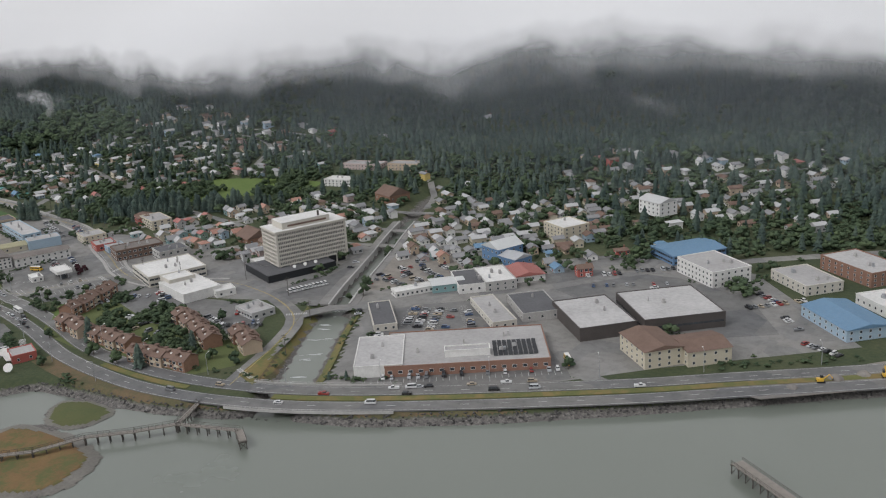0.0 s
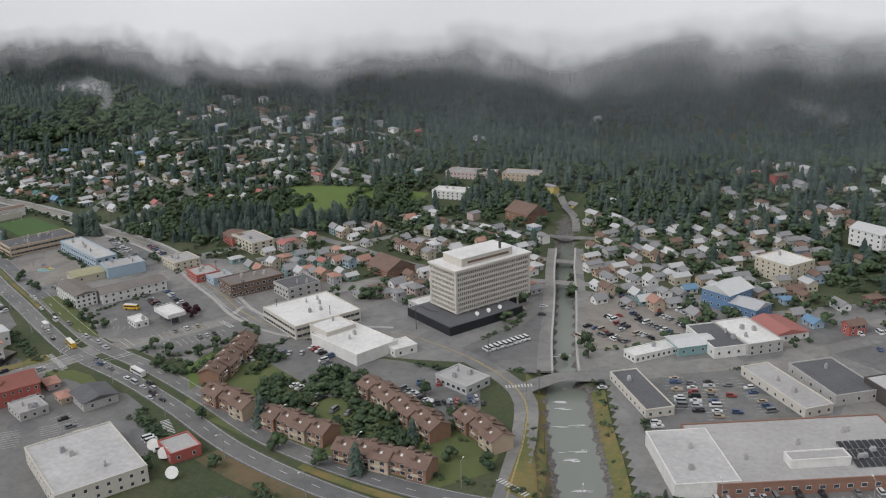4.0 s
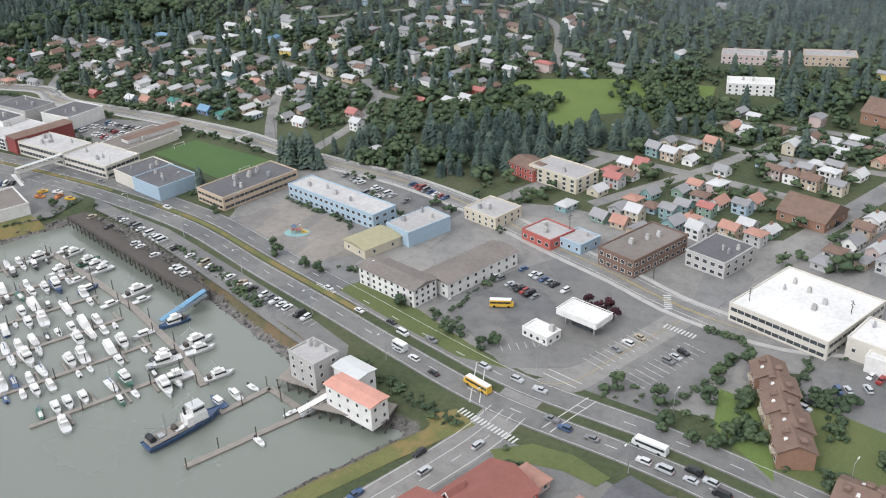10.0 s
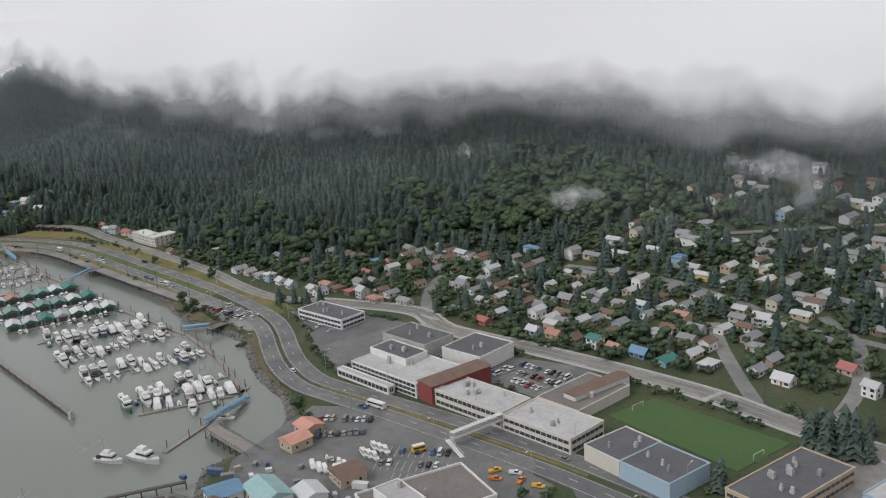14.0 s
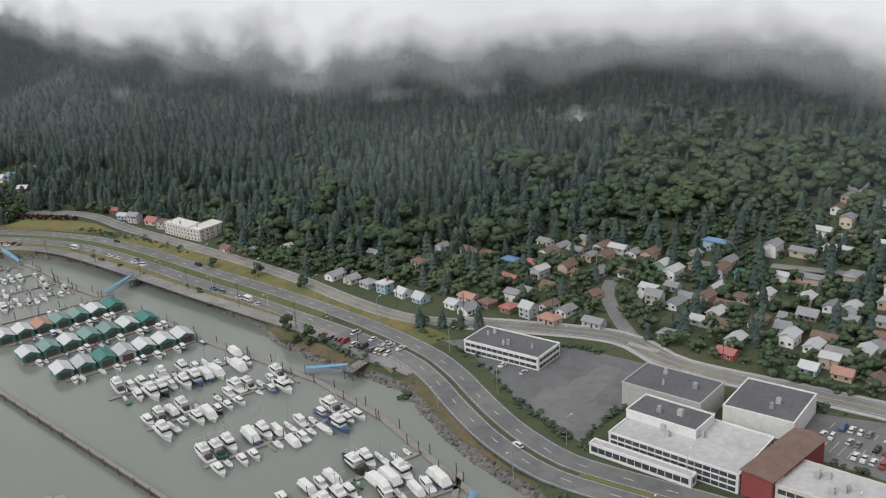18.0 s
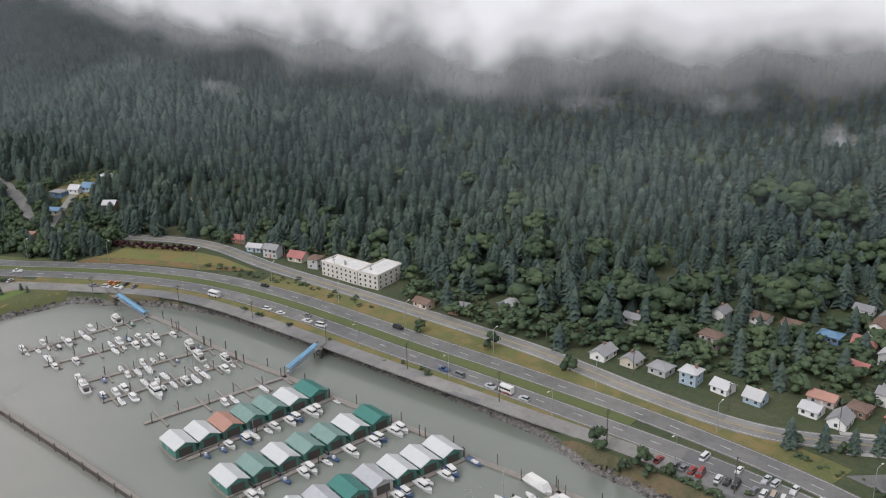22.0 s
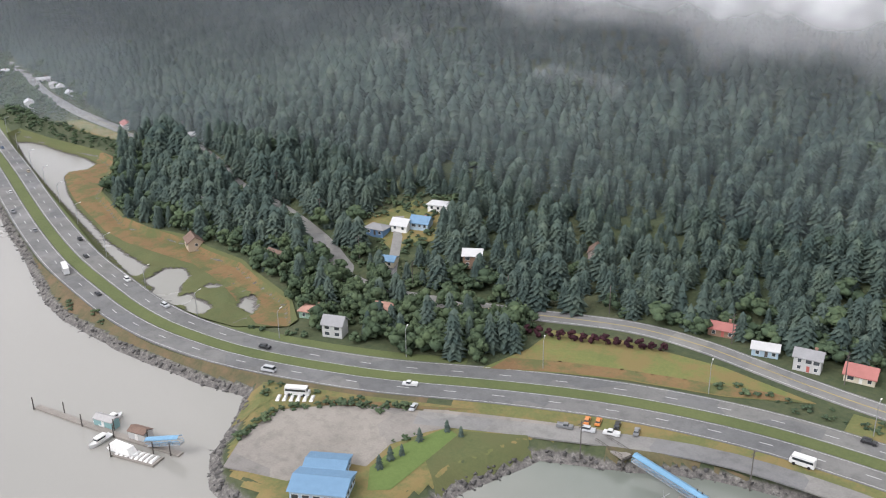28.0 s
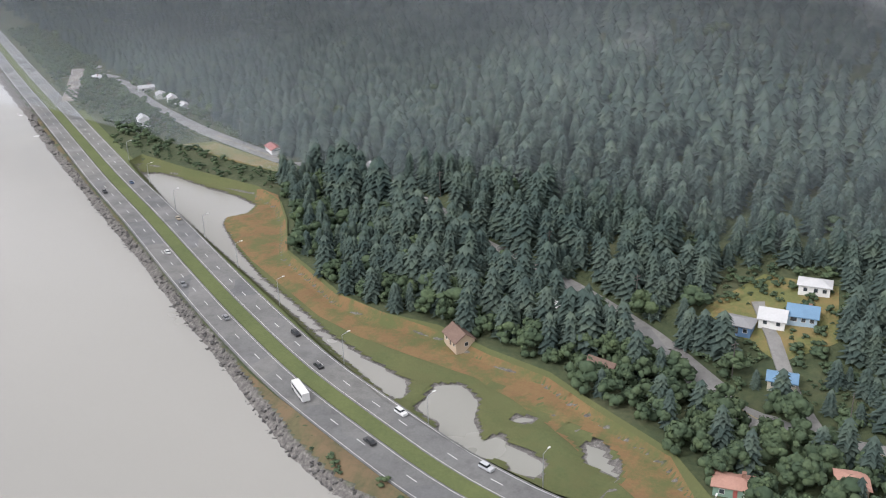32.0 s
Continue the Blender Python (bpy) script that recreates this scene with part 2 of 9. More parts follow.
M = {
    "ground": ground_material(), "water": water_material(),
    "grass": grass_material("mown_grass", (0.075, 0.095, 0.036), (0.115, 0.132, 0.05)),
    "verge": grass_material("rough_verge", (0.085, 0.10, 0.037), (0.15, 0.15, 0.055), (0.19, 0.145, 0.06)),
    "meadow": grass_material("autumn_meadow", (0.098, 0.122, 0.04), (0.165, 0.168, 0.055), (0.175, 0.138, 0.055)),
    "weeds": grass_material("bank_weeds", (0.062, 0.064, 0.034), (0.12, 0.105, 0.055), (0.14, 0.10, 0.058)),
    "turf": grass_material("sports_turf", (0.055, 0.10, 0.035), (0.07, 0.12, 0.04)),
    "marsh": grass_material("sedge_marsh", (0.068, 0.086, 0.034), (0.112, 0.116, 0.047), (0.092, 0.098, 0.04)),
    "rust": grass_material("rust_sedge", (0.150, 0.088, 0.045), (0.195, 0.130, 0.058), (0.095, 0.104, 0.04)),
    "lawn": grass_material("bright_lawn", (0.088, 0.132, 0.036), (0.128, 0.172, 0.052)),
    "mud": worn("tidal_mud", (0.16, 0.15, 0.13), 0.4, 0.08, 1.0, 0.5, relief=0.4),
    "rock": worn("riprap_rock", (0.115, 0.11, 0.105), 0.6, 0.8, 3.0, 0.85, vary=0.6, relief=0.4),
    "asphalt": asphalt_material("wet_asphalt", (0.104, 0.104, 0.103), (0.180, 0.179, 0.175)),
    "street": asphalt_material("street_asphalt", (0.150, 0.147, 0.142), (0.240, 0.236, 0.227)),
    "gravel": asphalt_material("gravel_lot", (0.165, 0.152, 0.137), (0.27, 0.25, 0.225), 0.7),
    "walk": worn("concrete_pavement", (0.36, 0.35, 0.33), 0.2, 0.3, 2.0),
    "paint": worn("road_paint", (0.52, 0.52, 0.50), 0.2, 1.0, 3.0, 0.6),
    "yellow_paint": worn("yellow_road_paint", (0.36, 0.29, 0.12), 0.2, 1.0, 3.0, 0.6),
    "white": worn("white_paint", (0.66, 0.65, 0.62), 0.2, 0.4, 2.0, 0.6),
    "roof_white": worn("white_roof_membrane", (0.62, 0.61, 0.585), 0.24, 0.08, 0.8, 0.7),
    "roof_grey": worn("grey_roof_membrane", (0.36, 0.35, 0.34), 0.22, 0.06, 0.7, 0.75),
    "roof_pale": worn("pale_grey_roof", (0.43, 0.42, 0.41), 0.28, 0.07, 0.6, 0.75),
    "roof_taupe": worn("taupe_roof_felt", (0.18, 0.16, 0.145), 0.3, 0.1, 1.0, 0.85),
    "roof_moss": streaked("mossy_ribbed_roof", (0.34, 0.32, 0.20), 0, 1.2, 0.25, 0.8),
    "roof_teal": streaked("pale_teal_roof", (0.30, 0.45, 0.45), 0, 2.0, 0.3, 0.6),
    "shingle_salmon": worn("salmon_shingle", (0.52, 0.27, 0.21), 0.2, 0.3, 2.5, 0.8),
    "roof_dark": worn("dark_roof_felt", (0.11, 0.11, 0.115), 0.3, 0.1, 1.0, 0.8),
    "roof_brown": worn("brown_shingle", (0.17, 0.115, 0.09), 0.3, 0.3, 2.5, 0.85),
    "shingle_grey": worn("grey_shingle", (0.25, 0.25, 0.252), 0.3, 0.3, 2.5, 0.85, vary=0.5),
    "shingle_light": worn("light_shingle", (0.46, 0.46, 0.455), 0.25, 0.3, 2.5, 0.8, vary=0.5),
    "shingle_red": worn("red_shingle", (0.25, 0.10, 0.08), 0.25, 0.3, 2.5, 0.8, vary=0.3),
    "shingle_orange": worn("orange_shingle", (0.38, 0.215, 0.165), 0.25, 0.3, 2.5, 0.8, vary=0.3),
    "metal_red": streaked("red_metal_roof", (0.36, 0.14, 0.12), 0, 3.0, 0.2, 0.5),
    "metal_blue": streaked("blue_metal_roof", (0.14, 0.25, 0.37), 0, 3.0, 0.2, 0.5),
    "metal_green": streaked("green_metal_roof", (0.05, 0.19, 0.16), 0, 3.0, 0.25, 0.5),
    "metal_white": streaked("white_metal_roof", (0.54, 0.55, 0.54), 0, 3.0, 0.15, 0.5),
    "roof_sage": streaked("faded_green_metal_roof", (0.19, 0.29, 0.26), 0, 3.0, 0.25, 0.6),
    "metal_grey": streaked("grey_metal_roof", (0.42, 0.43, 0.44), 0, 3.0, 0.2, 0.5),
    "concrete": worn("pale_concrete", (0.54, 0.51, 0.45), 0.14, 0.15, 1.2, 0.85),
    "concrete_grey": worn("grey_concrete", (0.40, 0.39, 0.37), 0.2, 0.15, 1.2, 0.85),
    "museum": worn("dark_museum_panel", (0.085, 0.075, 0.07), 0.25, 0.2, 2.0, 0.5),
    "foam": worn("white_water", (0.62, 0.64, 0.63), 0.3, 0.4, 1.5, 0.5, relief=0.5),
    "black": worn("black_cladding", (0.025, 0.027, 0.03), 0.3, 0.3, 2.0, 0.4),
    "brick": worn("red_brown_brick", (0.26, 0.15, 0.11), 0.25, 0.3, 4.0, 0.85),
    "cedar": streaked("cedar_siding", (0.29, 0.17, 0.115), 2, 3.5, 0.25, 0.85),
    "dark_wood": worn("creosoted_timber", (0.085, 0.076, 0.067), 0.4, 0.4, 3.0, 0.85, vary=0.5),
    "deck": streaked("weathered_planks", (0.27, 0.245, 0.215), 0, 1.2, 0.35, 0.85),
    "bark": worn("bark", (0.10, 0.075, 0.055), 0.4, 0.8, 4.0, 0.95),
    "steel": worn("galvanised_steel", (0.42, 0.43, 0.44), 0.2, 0.5, 3.0, 0.5, 0.6),
    "pole": worn("dark_pole", (0.10, 0.09, 0.08), 0.3, 0.5, 3.0, 0.7),
    "tyre": worn("tyre_rubber", (0.02, 0.02, 0.02), 0.2, 1.0, 5.0, 0.85),
    "glass": glass_material("window_glass", (0.03, 0.035, 0.04)),
    "car_glass": glass_material("car_glass", (0.015, 0.018, 0.02), 0.06),
    "gangway_blue": worn("blue_gangway_paint", (0.15, 0.29, 0.42), 0.2, 0.5, 3.0, 0.5),
    "conifer": leaf_material("conifer_needles", (0.1, (0.039, 0.060, 0.054)), (0.5, (0.060, 0.086, 0.073)), (0.9, (0.090, 0.117, 0.093))),
    "broadleaf": leaf_material("broadleaf_foliage", (0.1, (0.046, 0.070, 0.043)), (0.5, (0.064, 0.092, 0.053)), (0.9, (0.090, 0.120, 0.064))),
    "plum": leaf_material("purple_leaf", (0.1, (0.03, 0.012, 0.018)), (0.9, (0.07, 0.03, 0.035))),
}
WALLS = {"white": (0.76, 0.75, 0.72), "cream": (0.54, 0.49, 0.38), "grey": (0.45, 0.45, 0.44), "pale blue": (0.34, 0.44, 0.52), "blue": (0.13, 0.23, 0.38),
         "teal": (0.22, 0.36, 0.36), "green": (0.22, 0.32, 0.25), "red": (0.40, 0.11, 0.09), "brown": (0.25, 0.16, 0.11), "tan": (0.48, 0.38, 0.28),
         "pink": (0.50, 0.40, 0.37), "yellow": (0.62, 0.48, 0.16), "dark red": (0.24, 0.06, 0.055), "shed green": (0.07, 0.20, 0.16)}
for k, c in WALLS.items():
    M["wall " + k] = streaked(k.replace(" ", "_") + "_siding", c, 2, 2.5, 0.14, 0.75)
PAINTS = {"white": (0.58, 0.58, 0.57), "silver": (0.42, 0.43, 0.44), "grey": (0.17, 0.175, 0.18), "black": (0.02, 0.02, 0.022), "red": (0.26, 0.04, 0.035),
          "blue": (0.05, 0.09, 0.18), "green": (0.04, 0.12, 0.08), "tan": (0.36, 0.30, 0.22), "yellow": (0.60, 0.37, 0.04), "orange": (0.52, 0.19, 0.05)}
for k, c in PAINTS.items():
    M["paint " + k] = worn(k + "_vehicle_paint", c, 0.1, 1.0, 4.0, 0.3, 0.0, 0.6)


# ---- building blocks ----
class Shape:
    """Collects faces for one mesh."""

    def __init__(self):
        self.v, self.f = [], []

    def poly(self, *pts):
        n = len(self.v)
        self.v += [tuple(p) for p in pts]
        self.f.append(tuple(range(n, n + len(pts))))
        return self

    def box(self, x0, y0, z0, x1, y1, z1, top=1.0):
        """A box; top: how far its upper face is drawn in."""
        n, cx, cy = len(self.v), (x0 + x1) / 2, (y0 + y1) / 2
        for z, k in ((z0, 1.0), (z1, top)):
            self.v += [(cx + (x - cx) * k, cy + (y - cy) * k, z) for x, y in ((x0, y0), (x1, y0), (x1, y1), (x0, y1))]
        self.f += [(n + 3, n + 2, n + 1, n), (n + 4, n + 5, n + 6, n + 7)]
        self.f += [(n + i, n + (i + 1) % 4, n + 4 + (i + 1) % 4, n + 4 + i) for i in range(4)]
        return self

    def tube(self, a, b, r0, r1=None, sides=6):
        """A tapered rod from a to b."""
        a, b, r1 = Vector(a), Vector(b), r0 if r1 is None else r1
        q, n = (b - a).to_track_quat("Z", "Y"), len(self.v)
        for c, r in ((a, r0), (b, r1)):
            self.v += [tuple(c + q @ Vector((r * math.cos(i * math.tau / sides), r * math.sin(i * math.tau / sides), 0))) for i in range(sides)]
        self.f += [(n + i, n + (i + 1) % sides, n + sides + (i + 1) % sides, n + sides + i) for i in range(sides)]
        self.f += [tuple(n + sides + i for i in range(sides)), tuple(n + sides - 1 - i for i in range(sides))]
        return self

    def prism(self, pts, z0, z1):
        """A flat outline (counter-clockwise) raised from z0 to z1."""
        n, k = len(self.v), len(pts)
        self.v += [(x, y, z0) for x, y in pts] + [(x, y, z1) for x, y in pts]
        self.f += [tuple(n + k + i for i in range(k)), tuple(n + k - 1 - i for i in range(k))]
        self.f += [(n + i, n + (i + 1) % k, n + k + (i + 1) % k, n + k + i) for i in range(k)]
        return self

    def mesh(self, name):
        me = bpy.data.meshes.new(name)
        me.from_pydata(self.v, [], self.f)
        me.update()
        return me


def part(name, data, material, parent=None, m=None, label=""):
    """Links a mesh (or a Shape) as one object under a thing or a part."""
    if isinstance(data, Shape):
        data = data.mesh(name)
    ob = new(name, data)
    mat = M[material] if isinstance(material, str) else material
    if not data.materials:
        data.materials.append(mat)
    elif data.materials[0] != mat:
        ob.material_slots[0].link = "OBJECT"
        ob.material_slots[0].material = mat
    if m is not None:
        ob.matrix_basis = m
    if parent is not None:
        ob.parent = parent
    if label:
        ob["label"] = label
    return ob


def thing(name, m, label, category, group="", kind=""):
    ob = new(name)
    ob.empty_display_size = 0.5
    ob.matrix_basis = m
    return tagged(ob, label, category, group, kind)


def smooth(pts, step=6.0):
    """A rounded line through the points, sampled every few metres."""
    p = [np.array(q, float) for q in pts]
    p = [2 * p[0] - p[1]] + p + [2 * p[-1] - p[-2]]
    out = []
    for i in range(1, len(p) - 2):
        a, b, c, d = p[i - 1:i + 3]
        n = max(1, int(np.linalg.norm(c - b) / step))
        for k in range(n):
            t = k / n
            out.append(0.5 * (2 * b + (c - a) * t + (2 * a - 5 * b + 4 * c - d) * t * t + (3 * b - a - 3 * c + d) * t ** 3))
    return np.array(out + [p[-2]])


def offset(line, d):
    """The line moved d metres to its left."""
    t = np.gradient(line, axis=0)
    t /= np.linalg.norm(t, axis=1)[:, None]
    return line + np.reshape(d, (-1, 1)) * np.stack([-t[:, 1], t[:, 0]], 1)

# ---- the lie of the land ----
LAND_TOP = 3.5
COAST_A = [(900, 900), (420, 640), (150, 440), (20, 362), (-60, 308), (-115, 266), (-156, 237), (-181, 222), (-196, 214), (-213, 209), (-232, 202), (-243, 196), (-256, 192), (-270, 187.5), (-291, 185), (-312, 182),
           (-328, 179), (-337, 166), (-348, 152), (-385, 125), (-440, 90), (-512, 88), (-497, 140), (-491, 164), (-481, 188), (-468, 213), (-484, 213), (-498, 219), (-520, 230), (-553, 244), (-578, 256), (-614, 270), (-642, 276)]
COAST_B = [(-647, 265), (-651, 257), (-658, 240), (-671, 214), (-684, 199), (-697, 202), (-708, 213), (-740, 222), (-757, 240), (-752, 264), (-762, 281), (-776, 291), (-795, 298), (-809, 304.5), (-822, 313), (-840, 325), (-860, 328), (-882, 330), (-905, 335), (-925, 345), (-960, 352), (-1025, 361), (-1065, 365),
           (-1093, 361), (-1110, 353), (-1128, 346), (-1136, 326), (-1141, 305), (-1160, 290), (-1184, 296), (-1194, 305), (-1197, 312), (-1202, 321), (-1208, 329), (-1222, 327), (-1239, 327), (-1258, 327), (-1275, 329)]
COAST_C = [(-1291, 331), (-1306, 335), (-1326, 344), (-1348, 354), (-1380, 367), (-1428, 388), (-1481, 410), (-1509, 422), (-1582, 453), (-1658, 487), (-1783, 542), (-2100, 680), (-2600, 900), (-2600, 2600), (900, 2600)]
COAST = np.array(COAST_A + COAST_B + COAST_C, float)
FOOT_X = [-2600, -2000, -1750, -1550, -1420, -1343, -1280, -1204, -1164, -1120, -1060, -1016, -950, -900, -830, -780, -700, -600, -500, -400, -250, 0, 400, 900]
FOOT_Y = [900, 690, 592, 523, 468, 402, 395, 402, 416, 428, 426, 414, 408, 430, 446, 450, 436, 446, 462, 480, 490, 520, 640, 900]
RISE_X = [-2600, -1600, -1400, -1200, -1000, -850, -750, -650, -550, -430, -276, 0, 900]
RISE = [0.16, 0.16, 0.24, 0.27, 0.27, 0.36, 0.33, 0.27, 0.20, 0.145, 0.18, 0.2, 0.2]


def inside(px, py, poly):
    """Which points lie in the outline, and how far each is from its edge."""
    px, py = np.asarray(px, float), np.asarray(py, float)
    hit = np.zeros(px.shape, bool)
    near = np.full(px.shape, 1e9)
    for (x0, y0), (x1, y1) in zip(poly, np.roll(poly, -1, 0)):
        if y0 != y1:
            hit ^= ((y0 > py) != (y1 > py)) & (px < (x1 - x0) * (py - y0) / (y1 - y0) + x0)
        dx, dy = x1 - x0, y1 - y0
        t = np.clip(((px - x0) * dx + (py - y0) * dy) / (dx * dx + dy * dy), 0, 1)
        near = np.minimum(near, np.hypot(px - x0 - t * dx, py - y0 - t * dy))
    return hit, near


def rough_noise(x, y, size):
    """Soft uneven ground, without a texture."""
    return (np.sin(x / size + 1.3 * np.sin(y / size * 0.7)) + np.sin(y / size * 1.3 + 1.1 * np.sin(x / size * 0.6 + 2)) + np.sin((x + y) / size * 0.57 + 1)) / 3


CREEK = smooth([(-224, 204), (-233, 222), (-244, 243), (-260, 271), (-273, 297), (-287, 326), (-298, 351), (-310, 378), (-325, 410), (-337, 438), (-351, 468), (-372, 520)], 5)


def creek_distance(x, y):
    d = np.full(np.shape(x), 1e9)
    for (x0, y0), (x1, y1) in zip(CREEK[:-1], CREEK[1:]):
        dx, dy = x1 - x0, y1 - y0
        t = np.clip(((x - x0) * dx + (y - y0) * dy) / (dx * dx + dy * dy), 0, 1)
        d = np.minimum(d, np.hypot(x - x0 - t * dx, y - y0 - t * dy))
    return d


MARSH = np.array([(-1222, 361), (-1223, 366), (-1236, 377), (-1244, 380), (-1260, 386), (-1274, 392), (-1293, 394), (-1312, 398), (-1330, 396), (-1348, 399), (-1366, 407), (-1387, 416), (-1408, 437), (-1424, 450), (-1446, 459), (-1492, 461), (-1528, 465), (-1524, 455),
                  (-1472, 430), (-1421, 409), (-1369, 388), (-1331, 372), (-1300, 360), (-1272, 353.5), (-1250, 351), (-1236, 352)], float)
POND = np.array([(-1514, 452), (-1506, 457), (-1494, 457), (-1472, 454), (-1454, 453), (-1438, 449), (-1434, 441), (-1437, 433), (-1432, 427), (-1406, 411), (-1383, 400), (-1359, 391), (-1340, 383), (-1322, 378), (-1304, 374), (-1297, 368), (-1295, 376), (-1290, 379),
                 (-1284, 377), (-1282, 368), (-1268, 366), (-1256, 362), (-1262, 359), (-1289, 361), (-1313, 370), (-1346, 383), (-1393, 401), (-1443, 419), (-1472, 432)], float)
ISLANDS = [np.array([(-316, 132), (-309, 150), (-306, 159), (-296, 162), (-280, 164), (-265, 162), (-256, 160), (-250, 152), (-247, 142), (-249, 133), (-256, 126), (-275, 116), (-310, 112)], float),
           np.array([(-301, 165), (-307, 171), (-308, 179), (-298, 185), (-288, 186), (-280, 183), (-277, 176), (-278, 169), (-284, 164), (-292, 163)], float)]


def height(x, y):
    x, y = np.asarray(x, float), np.asarray(y, float)
    land, d = inside(x, y, COAST)
    z = np.where(land, np.minimum(LAND_TOP, np.where((x < -900) & (x > -1120), 1.3, 0.62) * d + 0.25 * rough_noise(x, y, 3.0)), np.maximum(-4, -0.4 * d))
    s = y - np.interp(x, FOOT_X, FOOT_Y)
    a = np.interp(x, RISE_X, RISE)
    up = np.maximum(s, 0)
    hill = a * up * up / (up + 18) + np.maximum(s - 150, 0) * 0.22 + np.maximum(s - 330, 0) * 0.3
    hill += np.clip(s / 80, 0, 1) * (3.5 * rough_noise(x, y, 38.0) + 1.2 * rough_noise(x + 70, y, 11.0))
    z = z + np.where(land, hill, 0)
    # the creek: stony banks below the bridge, walled channel above it
    c, walled = creek_distance(x, y), y > 297
    bed = -0.7 + np.maximum(y - 430, 0) * 0.03
    z = np.where(land & (c < 14), np.minimum(z, bed + np.maximum(0, c - np.where(walled, 4.6, 6.2)) * np.where(walled, 2.2, 0.6)), z)
    wet, d = inside(x, y, MARSH)
    # a tidal pond with a channel along the road side, breaking up into flats and pools
    pool, dp = inside(x, y, POND)
    bog = np.where(pool, -np.minimum(0.2 * dp + 0.1, 0.6), np.minimum(0.12 + 0.12 * dp, 0.8))
    flat = np.clip((x + 1308) / 10, 0, 1) * np.clip((dp < 14) * (386 + 0.2 * (x + 1300) - y) / 6, 0, 1)
    bog = bog * (1 - 0.6 * flat) + (0.42 * rough_noise(x, y, 3.4) + 0.3 * rough_noise(x + 9, y, 1.7)) * (0.12 + 0.88 * flat)
    z = np.where(wet, np.minimum(z, np.maximum(bog, LAND_TOP - d * 1.1)), z)
    for isle in ISLANDS:
        ini, di = inside(x, y, isle)
        z = np.where(ini, np.minimum(1.1, di * 0.14 + 0.02 + 0.16 * rough_noise(x, y, 4.0)), z)
    return z


def ground_at(x, y):
    return float(height(np.array([x]), np.array([y]))[0])


def grid_mesh(name, xs, ys):
    X, Y = np.meshgrid(xs, ys)
    Z = height(X, Y)
    me = bpy.data.meshes.new(name)
    nx, ny = len(xs), len(ys)
    i = (np.arange(ny - 1)[:, None] * nx + np.arange(nx - 1)[None, :]).ravel()
    quads = np.stack([i, i + 1, i + nx + 1, i + nx], 1)
    fast_mesh(me, np.stack([X.ravel(), Y.ravel(), Z.ravel()], 1), quads)
    return me


def fast_mesh(me, verts, faces):
    """Fills a mesh from arrays of corners and of equal-sized faces."""
    k = faces.shape[1]
    me.vertices.add(len(verts))
    me.vertices.foreach_set("co", np.asarray(verts, np.float32).ravel())
    me.loops.add(faces.size)
    me.loops.foreach_set("vertex_index", np.asarray(faces, np.int32).ravel())
    me.polygons.add(len(faces))
    me.polygons.foreach_set("loop_start", np.arange(0, faces.size, k, dtype=np.int32))
    me.update(calc_edges=True)


def spaced(*runs):
    return np.concatenate([np.arange(a, b, s) for a, b, s in runs])


tagged(part("ground", grid_mesh("ground", spaced((-2600, -1540, 20), (-1540, -1200, 2), (-1200, 60, 4), (60, 901, 29)), spaced((100, 320, 4), (320, 480, 2), (480, 760, 8), (760, 2601, 40))), "ground"),
       "grassy shore land with stony banks, rising to hills", "ground", kind="structure")
tagged(part("water", Shape().poly((-4500, -3500, 0), (3000, -3500, 0), (3000, 900, 0), (-4500, 900, 0)), "water"),
       "calm grey-green silty sea channel", "water", kind="structure")


def ribbon(name, line, width, material, lift=0.08, thick=0.25, label="", category="road", kind="structure", shift=0.0):
    """A band of road or grass laid along a line, with real edges."""
    line = offset(line, shift) if shift else line
    a, b = offset(line, width / 2), offset(line, -width / 2)
    zc = height(line[:, 0], line[:, 1])
    za, zb = height(a[:, 0], a[:, 1]), height(b[:, 0], b[:, 1])
    flat = np.where(zc < LAND_TOP + 0.3, np.maximum(zc, LAND_TOP), np.maximum(np.maximum(za, zb), zc)) + lift
    s, n = Shape(), len(line)
    for p, z in ((a, flat), (b, flat), (b, flat - thick), (a, flat - thick)):
        s.v += [(x, y, q) for (x, y), q in zip(p, z)]
    for i in range(n - 1):
        for k in range(4):
            c, d = k * n, (k + 1) % 4 * n
            s.f.append((c + i, d + i, d + i + 1, c + i + 1))
    s.f += [(0, 3 * n, 2 * n, n), (n - 1, 2 * n - 1, 3 * n - 1, 4 * n - 1)]
    return tagged(part(name, s, material), label, category, kind=kind)


def slab(name, pts, material, lift=0.06, thick=0.3, label="", category="parking lot", z=LAND_TOP):
    """A flat area with a low edge."""
    area = sum(x0 * y1 - x1 * y0 for (x0, y0), (x1, y1) in zip(pts, pts[1:] + pts[:1]))
    pts = pts if area > 0 else pts[::-1]
    return tagged(part(name, Shape().prism(pts, z + lift - thick, z + lift), material), label, category, kind="structure")


def edge_point(px, py, poly):
    """For each point, the nearest one on the outline."""
    best, bx, by = np.full(px.shape, 1e9), px.copy(), py.copy()
    for (x0, y0), (x1, y1) in zip(poly, np.roll(poly, -1, 0)):
        dx, dy = x1 - x0, y1 - y0
        t = np.clip(((px - x0) * dx + (py - y0) * dy) / max(1e-9, dx * dx + dy * dy), 0, 1)
        qx, qy = x0 + t * dx, y0 + t * dy
        d = np.hypot(px - qx, py - qy)
        bx, by, best = np.where(d < best, qx, bx), np.where(d < best, qy, by), np.minimum(d, best)
    return bx, by


